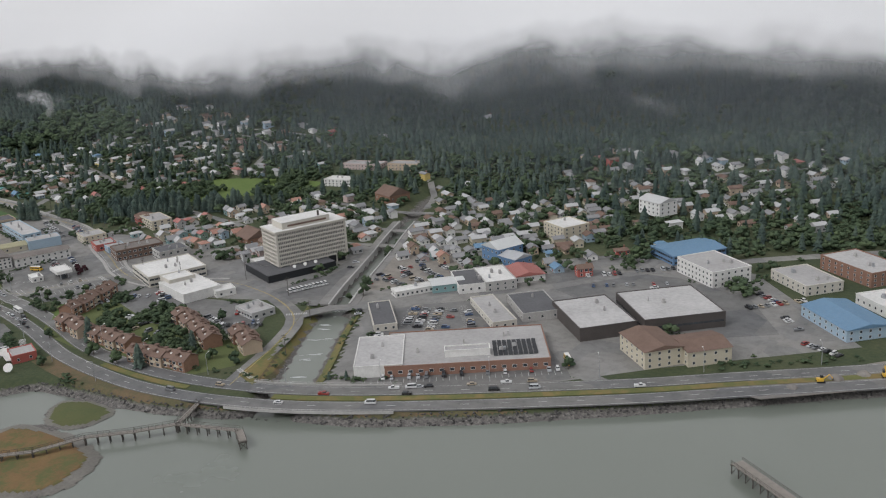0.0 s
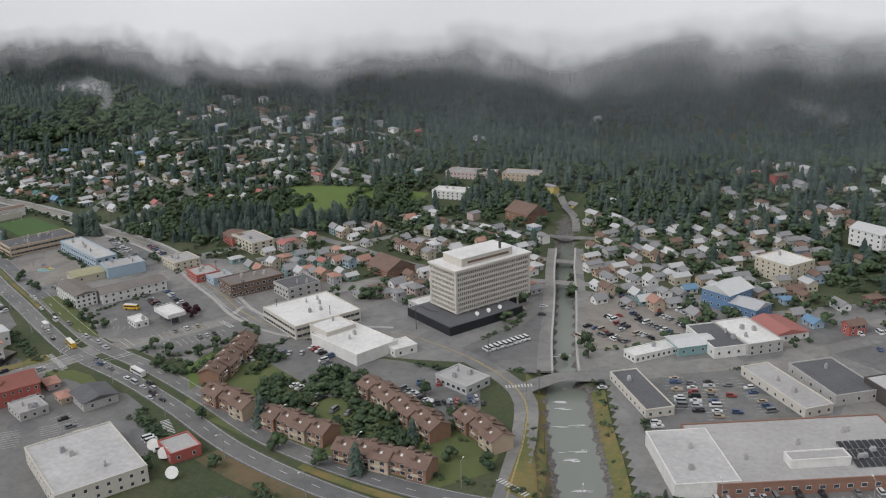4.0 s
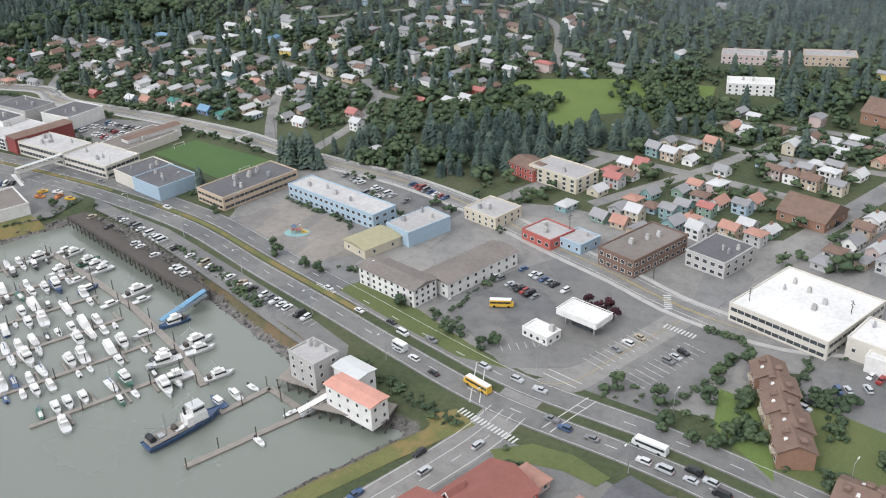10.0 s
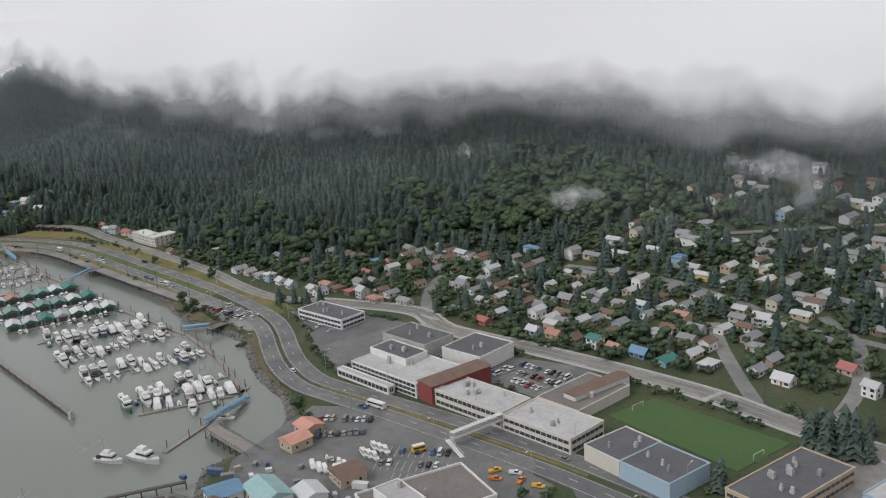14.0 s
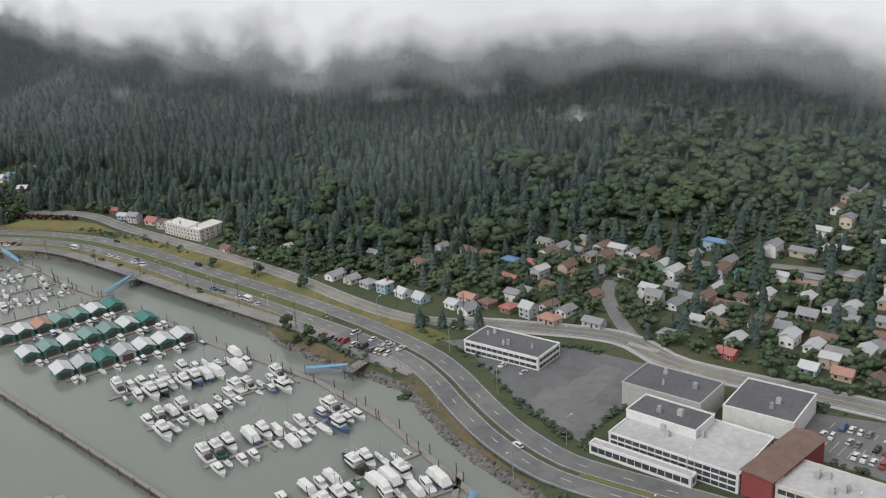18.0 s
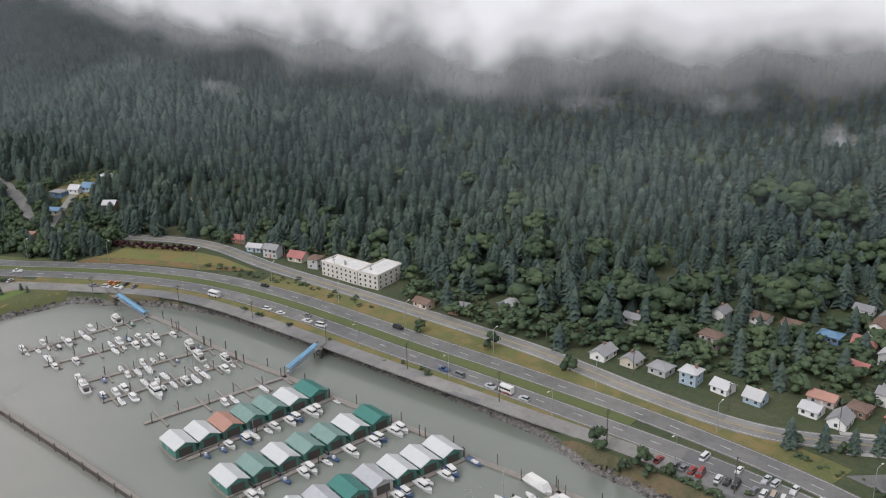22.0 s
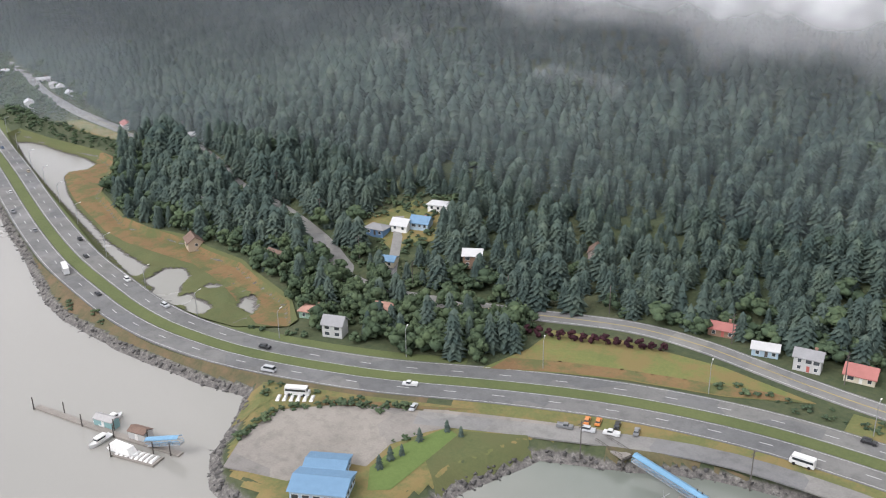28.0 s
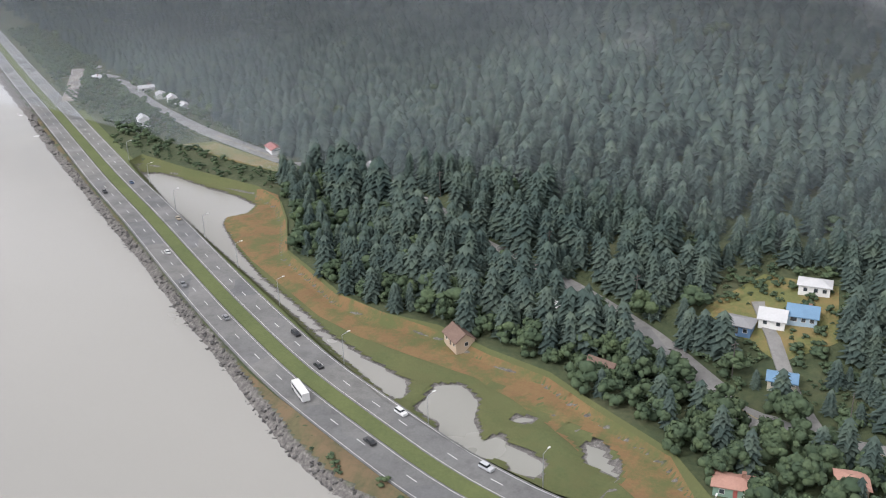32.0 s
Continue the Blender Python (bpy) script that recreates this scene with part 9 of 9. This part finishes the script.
# the rest of the parked cars, joined
me, n_ = bpy.data.meshes.new("parked_cars"), 0
V_, F_, K_ = [], [], []
for m_, body_, glass_, colour_ in CAR_REST:
    for src_, mat_ in ((body_, list(PAINTS).index(colour_)), (glass_, len(PAINTS))):
        n_ = len(V_)
        V_ += [tuple(m_ @ v.co) for v in src_.vertices]
        F_ += [tuple(n_ + i for i in p.vertices) for p in src_.polygons]
        K_ += [mat_] * len(src_.polygons)
me.from_pydata(V_, [], F_)
for k_ in PAINTS:
    me.materials.append(M["paint " + k_])
me.materials.append(M["car_glass"])
me.polygons.foreach_set("material_index", K_)
tagged(new("parked_cars", me), "small parked cars of many colours on asphalt lots", "cars", kind="stuff")

# yellow bay lines and cars round the waterfront inn
for a, b, n in (((-441, 160), (-427, 153), 9), ((-424, 166), (-415, 160), 7), ((-415, 175), (-406, 168), 7), ((-407, 184), (-398, 178), 7)):
    bay_lines(a, b, n, 3.2, True)
    car_row(a, b, n, share=0.4)
car_row((-434, 174), (-427, 170), 4, share=0.9)

# ---- gravel works yard on the shore ----
slab("works_yard", [(-98, 292), (-60, 330), (-20, 372), (10, 372), (-40, 322), (-80, 290)], "gravel", 0.05, 0.3, "brown gravel works yard on the shore", "yard")
spoil = random.Random(4)
for k in range(7):
    x, y, r = -72 + k * 9 + spoil.uniform(-2, 2), 306 + k * 9 + spoil.uniform(-3, 3), spoil.uniform(1.6, 3.0)
    s = Shape()
    n = 12
    for j, (q, z) in enumerate(((1.0, -0.1), (0.75, 0.42), (0.4, 0.75))):
        s.v += [(r * q * spoil.uniform(0.85, 1.1) * math.cos(i * math.tau / n), r * q * spoil.uniform(0.85, 1.1) * math.sin(i * math.tau / n), r * z * 0.6) for i in range(n)]
    s.v.append((0, 0, r * 0.52))
    s.f += [(j * n + i, j * n + (i + 1) % n, (j + 1) * n + (i + 1) % n, (j + 1) * n + i) for j in range(2) for i in range(n)]
    s.f += [(2 * n + i, 2 * n + (i + 1) % n, 3 * n) for i in range(n)]
    tagged(part("gravel_heap", s, "gravel", None, pose(x, y, LAND_TOP + 0.1)), "heap of brown gravel on the works yard", "gravel heap", "gravel heaps")
for x, y, t in ((-66, 312, 30), (-48, 326, 110)):
    ob = thing("excavator", pose(x, y, LAND_TOP + 0.1, 0, 0, t), "yellow excavator on the gravel works yard", "excavator")
    for s_ in (-0.8, 0.8):
        part("track", Shape().box(-1.4, s_ - 0.25, 0, 1.4, s_ + 0.25, 0.6, 0.9), "tyre", ob)
    part("body", Shape().box(-1.3, -0.9, 0.6, 0.9, 0.9, 1.5, 0.95), "paint yellow", ob)
    part("cab", Shape().box(-0.1, 0.1, 1.5, 0.9, 0.85, 2.4, 0.9), "car_glass", ob)
    part("boom", Shape().tube((0.8, -0.3, 1.3), (2.8, -0.3, 3.0), 0.2, 0.16).tube((2.8, -0.3, 3.0), (4.0, -0.3, 1.4), 0.15, 0.12), "paint yellow", ob)
    part("bucket", Shape().box(3.7, -0.7, 0.8, 4.4, 0.1, 1.4, 0.7), "dark_wood", ob)

# ---- school playground ----
ob = thing("play_frame", pose(-556, 291, LAND_TOP + 0.05, 0, 0, 20), "colourful climbing frame with slide on the school playground", "playground")
part("mat", Shape().prism([(4.6 * math.cos(i * math.tau / 14), 3.4 * math.sin(i * math.tau / 14)) for i in range(14)], -0.05, 0.06), "wall teal", ob, None, "teal rubber mat")
for x in (-1.8, 0.0, 1.8):
    for y in (-0.8, 0.8):
        part("post", Shape().tube((x, y, 0), (x, y, 2.4), 0.09), "paint yellow", ob)
part("platform", Shape().box(-1.9, -0.9, 1.2, 1.9, 0.9, 1.32), "paint red", ob)
part("roof", Shape().box(-2.0, -1.0, 2.4, 0.1, 1.0, 3.1, 0.1), "paint blue", ob)
part("slide", Shape().poly((1.9, -0.4, 1.3), (3.9, -0.4, 0.2), (3.9, 0.4, 0.2), (1.9, 0.4, 1.3)).box(1.9, -0.45, 0.15, 3.9, -0.38, 0.5).box(1.9, 0.38, 0.15, 3.9, 0.45, 0.5), "paint yellow", ob)
ob = thing("play_frame", pose(-540, 318, LAND_TOP + 0.05, 0, 0, -10), "dark round play area with small climbing frame", "playground")
part("mat", Shape().prism([(7 * math.cos(i * math.tau / 16), 4.4 * math.sin(i * math.tau / 16)) for i in range(16)], -0.05, 0.06), "roof_dark", ob, None, "dark rubber mat")
part("frame", Shape().tube((-2, 0, 0), (-1, 0, 2), 0.1).tube((0, 0, 0), (-1, 0, 2), 0.1).tube((-1, 0, 2), (2, 0, 2), 0.1).tube((2, 0, 2), (3, 0, 0), 0.1).tube((2, 0, 2), (1.4, 0.8, 0), 0.1), "paint blue", ob)
# goals and lines of the turf field
for x, y, t in ((-656, 344, 75), (-610, 331, -105)):
    ob = thing("football_goal", pose(x, y, LAND_TOP + 0.14, 0, 0, t), "white football goal frame on the turf", "goal", "football goals")
    part("frame", Shape().tube((-2.6, 0, 0), (-2.6, 0, 1.8), 0.08).tube((2.6, 0, 0), (2.6, 0, 1.8), 0.08).tube((-2.6, 0, 1.8), (2.6, 0, 1.8), 0.08), "white", ob)
    part("net_stay", Shape().tube((-2.6, 0, 1.8), (-2.6, 1.4, 0), 0.04).tube((2.6, 0, 1.8), (2.6, 1.4, 0), 0.04).tube((-2.6, 1.4, 0), (2.6, 1.4, 0), 0.04), "steel", ob)

# ---- outer float by the boat ramp: sheds, fuel hut, racks of small boats ----
for x, y, w, d, h, wall_k, roof_k, lab in ((-1226, 299.5, 6.0, 2.6, 1.8, "wall teal", "roof_grey", "teal float hut with a grey roof"), (-1214, 300.5, 5.0, 3.0, 2.0, "wall grey", "roof_brown", "grey float shed with a brown roof")):
    ob = thing("float_hut", pose(x, y, 0.45, 0, 0, 10), lab, "hut")
    wall_, roof_ = gable_parts(w, d, h, 0.7, 0.2)
    part("wall", wall_, wall_k, ob, Matrix.Translation((0, 0, 0.0)) @ Matrix.Diagonal((1, 1, 1, 1)))
    part("roof", roof_, roof_k, ob)
    part("door", DOOR, "white", ob, pose(0, -d / 2, 0))
float_dock((-1214, 293.5), (-1202, 296), 4.0, "low float with a row of small upturned boats")
SKIFF_BOTTOM = Shape().box(-1.7, -0.5, 0, 1.7, 0.5, 0.4, 0.55).mesh("hull")
for k in range(8):
    ob = thing("dinghy", pose(-1213 + 1.4 * k, 293.8 + 0.3 * k, 0.5, 0, 0, 100), "small white dinghy upturned on the float", "dinghy", "upturned dinghies")
    part("hull", SKIFF_BOTTOM, "white", ob)
for k in range(6):
    ob = thing("dinghy", pose(-1195 + 1.5 * k, 329 + 0.9 * k, LAND_TOP + 0.15, 0, 0, 120), "small white dinghy upturned on the grass", "dinghy", "upturned dinghies")
    part("hull", SKIFF_BOTTOM, "white", ob)
for x, y, c in ((-1124, 362, "orange"), (-1121.5, 363, "orange"), (-1117, 364, "black"), (-1112, 364, "grey"), (-1163, 344, "silver")):
    car(x, y, 105, "sedan", c, near=True)

# ---- clutter of the boatyard ----
yard = random.Random(17)
CRATE = Shape().box(-1.0, -0.6, 0, 1.0, 0.6, 1.1, 0.98).box(-1.05, -0.65, 1.1, 1.05, 0.65, 1.2).mesh("body")
for x, y in ((-741, 242), (-739, 246), (-736, 249), (-731, 246), (-727, 240), (-707, 232), (-709, 226), (-711, 220), (-706, 236), (-704, 247), (-721, 262), (-752, 228), (-733, 240), (-716, 222), (-700, 232), (-698, 246), (-718, 246), (-724, 252), (-694, 240)):
    colour = yard.choice(("blue", "grey", "red", "white", "tan", "silver"))
    ob = thing("crate", pose(x + yard.uniform(-1, 1), y + yard.uniform(-1, 1), LAND_TOP + 0.1, 0, 0, yard.uniform(0, 180)), f"{colour} storage crate on the boatyard asphalt", "crate", "boatyard crates")
    part("body", CRATE, "paint " + colour, ob)
for x, y, l, c in ((-745, 236, 5.0, "blue"), (-739, 236, 4.0, "grey"), (-708, 229, 4.5, "red"), (-700, 254, 5.0, "white")):
    ob = thing("container", pose(x, y, LAND_TOP + 0.1, 0, 0, yard.uniform(20, 60)), f"{c} steel shipping container in the boatyard", "container")
    part("body", Shape().box(-l / 2, -0.9, 0, l / 2, 0.9, 1.9), "paint " + c, ob)
    part("door", Shape().box(l / 2, -0.8, 0.1, l / 2 + 0.05, 0.8, 1.8), "steel", ob)
    for k in range(7):
        part("rib", Shape().box(-l / 2 + 0.3 + k * l / 7.5, -0.94, 0.1, -l / 2 + 0.4 + k * l / 7.5, -0.9, 1.8), "paint " + c, ob)
ob = thing("storage_tent", pose(-712, 259, LAND_TOP + 0.05, 0, 0, 35), "white rounded fabric storage tent in the boatyard", "tent")
s = Shape()
for j, x in enumerate((-3.2, 3.2)):
    s.v += [(x, 2.2 * math.cos(math.pi * i / 10), 2.4 * math.sin(math.pi * i / 10)) for i in range(11)]
s.f += [(i, i + 1, 12 + i, 11 + i) for i in range(10)] + [tuple(range(10, -1, -1)), tuple(range(11, 22))]
part("cover", s, "white", ob)
part("door", Shape().box(3.2, -0.9, 0, 3.25, 0.9, 1.7), "roof_grey", ob)
for x, y, t, c in ((-669, 279, 20, "orange"), (-662, 282, 100, "orange"), (-656, 282, 15, "yellow"), (-672, 283, 60, "yellow"), (-666, 285, 20, "white")):
    car(x, y, t, "pickup", c, near=True)
for k in range(9):
    boat(-722 + 2.6 * (k % 5) + yard.uniform(-0.4, 0.4), 256 + 5.5 * (k // 5) + yard.uniform(-0.5, 0.5), 140 + yard.uniform(-8, 8), yard.choice(("cruiser", "skiff", "covered")), "white", 0.6).location.z = LAND_TOP + 0.35

# ---- railings of the highway bridge over the creek ----
span = EGAN[(EGAN[:, 0] > -246) & (EGAN[:, 0] < -188)]
half_ = HALF if np.isscalar(HALF) else HALF[(EGAN[:, 0] > -246) & (EGAN[:, 0] < -188)]
for side_ in (-1, 1):
    line_ = offset(span, side_ * (half_ + 4.9))
    ob = thing("bridge_railing", pose(0, 0, LAND_TOP + 0.1), "pale steel railing of the road bridge over the creek", "railing", "bridge railings")
    for p_, q_ in zip(line_[:-1], line_[1:]):
        part("upper_rail", Shape().tube((*p_, 1.0), (*q_, 1.0), 0.07), "concrete_grey", ob)
        part("lower_rail", Shape().tube((*p_, 0.6), (*q_, 0.6), 0.05), "concrete_grey", ob)
        n_ = np.array([-(q_ - p_)[1], (q_ - p_)[0]]) / np.linalg.norm(q_ - p_) * 0.18
        part("parapet", Shape().prism([tuple(p_ - n_), tuple(q_ - n_), tuple(q_ + n_), tuple(p_ + n_)], -0.6, 0.35), "concrete_grey", ob)
        for k_ in (0.0, 0.5):
            c_ = p_ + (q_ - p_) * k_
            part("post", Shape().box(-0.07, -0.07, 0.3, 0.07, 0.07, 1.05), "concrete_grey", ob, pose(*c_, 0))


# ---- low cloud on the mountain: drifting layers of mist, one behind the other, and a sheet for haze ----
def mist_shader(nt, alpha, albedo, blue=1.015, colour=None, onward=0.15):
    """White scattering mist, as dense as alpha says."""
    out = nt.nodes.new("ShaderNodeOutputMaterial")
    white = add(nt, "ShaderNodeBsdfDiffuse", Color=(albedo, albedo * (0.5 + 0.5 * blue), albedo * blue, 1))
    if colour is not None:
        nt.links.new(colour, white.inputs["Color"])
    up = add(nt, "ShaderNodeCombineXYZ", X=0.0, Y=-0.5, Z=0.87)
    nt.links.new(up.outputs[0], white.inputs["Normal"])
    # some of the light goes on through the mist to the slope behind
    on = add(nt, "ShaderNodeBsdfTranslucent", Color=(0.95, 0.95, 0.96, 1))
    both = nt.nodes.new("ShaderNodeMixShader")
    both.inputs[0].default_value = onward
    nt.links.new(white.outputs[0], both.inputs[1])
    nt.links.new(on.outputs[0], both.inputs[2])
    clear = nt.nodes.new("ShaderNodeBsdfTransparent")
    m = nt.nodes.new("ShaderNodeMixShader")
    nt.links.new(alpha, m.inputs[0])
    nt.links.new(clear.outputs[0], m.inputs[1])
    nt.links.new(both.outputs[0], m.inputs[2])
    nt.links.new(m.outputs[0], out.inputs[0])


def bare_material(name):
    mat = bpy.data.materials.new(name)
    mat.use_nodes = True
    mat.node_tree.nodes.clear()
    return mat, mat.node_tree


def soft_step(nt, x, *stops):
    """A ramp with eased steps, of grey values."""
    out = ramp(nt, x, *((p, (v,) * 3) for p, v in stops))
    out.node.color_ramp.interpolation = "EASE"
    return out


def stretched(nt, seed, sx, sy, sz):
    """Position drawn out along the mountain, so that billows lie flat."""
    m = nt.nodes.new("ShaderNodeMapping")
    m.inputs["Location"].default_value = (seed * 3.1, seed * 0.7, seed * 0.45)
    m.inputs["Scale"].default_value = (sx, sy, sz)
    nt.links.new(coords(nt), m.inputs["Vector"])
    return m.outputs[0]


def deck_mist(lower, soft, albedo, seed, swing, top=1.0):
    """Billowing cloud with a soft lower edge; lower: the height of that edge, soft: over how many metres it thickens, top: how dense it gets."""
    mat, nt = bare_material("cloud_mist")
    sep = nt.nodes.new("ShaderNodeSeparateXYZ")
    nt.links.new(coords(nt), sep.inputs[0])
    big = noise_tex(nt, 1.0, 2.0, 0.45, stretched(nt, seed * 0.2, 0.0068, 0.003, 0.0068))
    mid = noise_tex(nt, 1.0, 3.0, 0.5, stretched(nt, seed * 0.6 + 4, 0.023, 0.012, 0.026))
    edge = maths(nt, "ADD", sep.outputs[2], maths(nt, "MULTIPLY", maths(nt, "SUBTRACT", big, 0.5), swing))
    edge = maths(nt, "ADD", edge, maths(nt, "MULTIPLY", maths(nt, "SUBTRACT", mid, 0.5), 38.0))
    # the base lies lowest over the harbour and lifts up the channel
    lift = ramp(nt, maths(nt, "DIVIDE", maths(nt, "ADD", sep.outputs[0], 1700.0), 1700.0), (0.0, (12.0,) * 3), (0.08, (32.0,) * 3), (0.23, (25.0,) * 3), (0.30, (9.0,) * 3), (0.37, (6.0,) * 3), (0.60, (3.0,) * 3), (0.70, (15.0,) * 3))
    a = maths(nt, "DIVIDE", maths(nt, "SUBTRACT", maths(nt, "SUBTRACT", edge, lift), lower), soft)
    # shading put into the colour: thin underside greyed, denser billows above whitened
    light = ramp(nt, maths(nt, "ADD", maths(nt, "MULTIPLY", a, 0.6), maths(nt, "MULTIPLY", mid, 0.7)), (0.3, (albedo * 0.8,) * 3), (0.85, (albedo * 1.04,) * 3))
    mist_shader(nt, soft_step(nt, a, (0.0, 0.0), (0.35, 0.22 * top), (0.75, 0.8 * top), (1.0, top)), albedo, colour=light)
    return mat


def haze_veil(thin, scale, albedo):
    """Aerial haze put into a thin uneven sheet that thickens with height and towards the far end of the channel."""
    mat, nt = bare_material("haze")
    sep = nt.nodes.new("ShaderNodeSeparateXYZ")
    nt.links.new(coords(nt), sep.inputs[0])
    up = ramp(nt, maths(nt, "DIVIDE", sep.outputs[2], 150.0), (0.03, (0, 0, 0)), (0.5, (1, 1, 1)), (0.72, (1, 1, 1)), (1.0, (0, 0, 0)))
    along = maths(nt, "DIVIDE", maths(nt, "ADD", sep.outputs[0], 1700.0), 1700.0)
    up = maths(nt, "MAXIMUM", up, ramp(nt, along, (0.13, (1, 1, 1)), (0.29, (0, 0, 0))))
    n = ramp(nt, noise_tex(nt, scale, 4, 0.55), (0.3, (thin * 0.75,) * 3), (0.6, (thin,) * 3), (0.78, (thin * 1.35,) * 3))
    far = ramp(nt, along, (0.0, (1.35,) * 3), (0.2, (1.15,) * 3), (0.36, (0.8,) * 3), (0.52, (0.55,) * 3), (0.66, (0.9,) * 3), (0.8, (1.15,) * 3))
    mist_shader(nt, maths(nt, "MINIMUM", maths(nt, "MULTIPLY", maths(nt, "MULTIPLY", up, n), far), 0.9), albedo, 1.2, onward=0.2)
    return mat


def mist_sheet(name, ahead, low, high, material, label, x0=-2600, x1=1000, wave=5.0, rows=16):
    """A rippling curtain, for cloud and for haze, that follows the foot of the hill at a distance."""
    xs = np.arange(x0, x1 + 1, 25.0)
    zs = np.linspace(low, high, rows)
    X, Z = np.meshgrid(xs, zs)
    if low > 0:
        Z = Z + np.interp(X, [-1720, -1600, -1309, -1190, -1090], [0, 10, 10, 4, 0]) * (high - Z) / (high - low)
    Y = np.interp(X, FOOT_X, FOOT_Y) * 0.7 + np.interp(X, [-2600, -1700, -1200, 1000], [840, 560, 450, 520]) * 0.3 + ahead + wave * rough_noise(X + ahead, Z * 2, 60.0) + 0.2 * (Z - low)
    Y = np.where(X < -1310, Y[:, np.searchsorted(xs, -1310)][:, None] + (-1310 - X) * 0.10, Y)
    me = bpy.data.meshes.new(name)
    nx = len(xs)
    i = (np.arange(rows - 1)[:, None] * nx + np.arange(nx - 1)[None, :]).ravel()
    fast_mesh(me, np.stack([X.ravel(), Y.ravel(), Z.ravel()], 1), np.stack([i, i + 1, i + nx + 1, i + nx], 1))
    me.shade_smooth()
    return tagged(part(name, me, material), label, "cloud", kind="structure")


for k, (ahead, low, soft, swing, top) in enumerate(((84, 53, 44, 54, 0.92), (132, 56, 36, 48, 1.0))):
    mist_sheet("cloud_bank", ahead, 26, 400, deck_mist(low, soft, 0.86, k, swing, top), "low white cloud drifting along the wooded mountain")
# translucent sheet added to pale the slope as aerial haze would
mist_sheet("haze_bank", 40, -5, 150, haze_veil(0.1, 0.013, 0.68), "thin see-through sheet imitating aerial haze before the wooded slope")


def wisp(cx, cy, cz, w, d, h, dense=0.9):
    """A small loose cloud, thinning out from its middle."""
    mat, nt = bare_material("wisp_mist")
    sub = nt.nodes.new("ShaderNodeVectorMath")
    sub.operation = "SUBTRACT"
    sub.inputs[1].default_value = (cx, cy, cz)
    nt.links.new(coords(nt), sub.inputs[0])
    div = nt.nodes.new("ShaderNodeVectorMath")
    div.operation = "DIVIDE"
    div.inputs[1].default_value = (w, max(w, d) * 1.2, h)
    nt.links.new(sub.outputs[0], div.inputs[0])
    ln = nt.nodes.new("ShaderNodeVectorMath")
    ln.operation = "LENGTH"
    nt.links.new(div.outputs[0], ln.inputs[0])
    n = noise_tex(nt, 0.9 / h, 4, 0.55)
    a = maths(nt, "SUBTRACT", maths(nt, "ADD", 0.62, maths(nt, "MULTIPLY", maths(nt, "SUBTRACT", n, 0.5), 2.6)), maths(nt, "MULTIPLY", ln.outputs["Value"], 1.25))
    mist_shader(nt, soft_step(nt, a, (0.0, 0.0), (0.45, 0.28 * dense), (0.95, 0.65 * dense)), 0.80)
    s = Shape()
    for j in range(5):
        for i in range(9):
            u, v = i / 4 - 1, j / 2 - 1
            s.v.append((cx + u * w * 1.1, cy + 0.25 * u * w + d * 0.2 * math.sin(3 * u), cz + v * h * 1.1))
    s.f += [(j * 9 + i, j * 9 + i + 1, j * 9 + i + 10, j * 9 + i + 9) for j in range(4) for i in range(8)]
    tagged(part("cloud_wisp", s, mat), "loose white scrap of cloud below the cloud bank", "cloud", kind="structure")


for c in ((-618, 389, 78, 44, 12, 13), (-683, 352, 74, 18, 6, 8), (-590, 575, 74, 26, 8, 11), (-1052, 520, 66, 40, 10, 10, 0.35), (-250, 610, 55, 34, 14, 24, 0.5), (-1330, 560, 52, 20, 8, 18, 0.35), (-1190, 500, 58, 30, 10, 12, 0.3),
          (-874, 560, 46, 46, 10, 12, 0.7), (-638, 640, 72, 26, 8, 11, 0.5), (-985, 532, 60, 34, 8, 8, 0.4), (-928, 520, 64, 26, 8, 9, 0.35), (-1225, 535, 52, 18, 6, 11, 0.35), (-312, 640, 66, 24, 8, 20, 0.4)):
    wisp(*c)
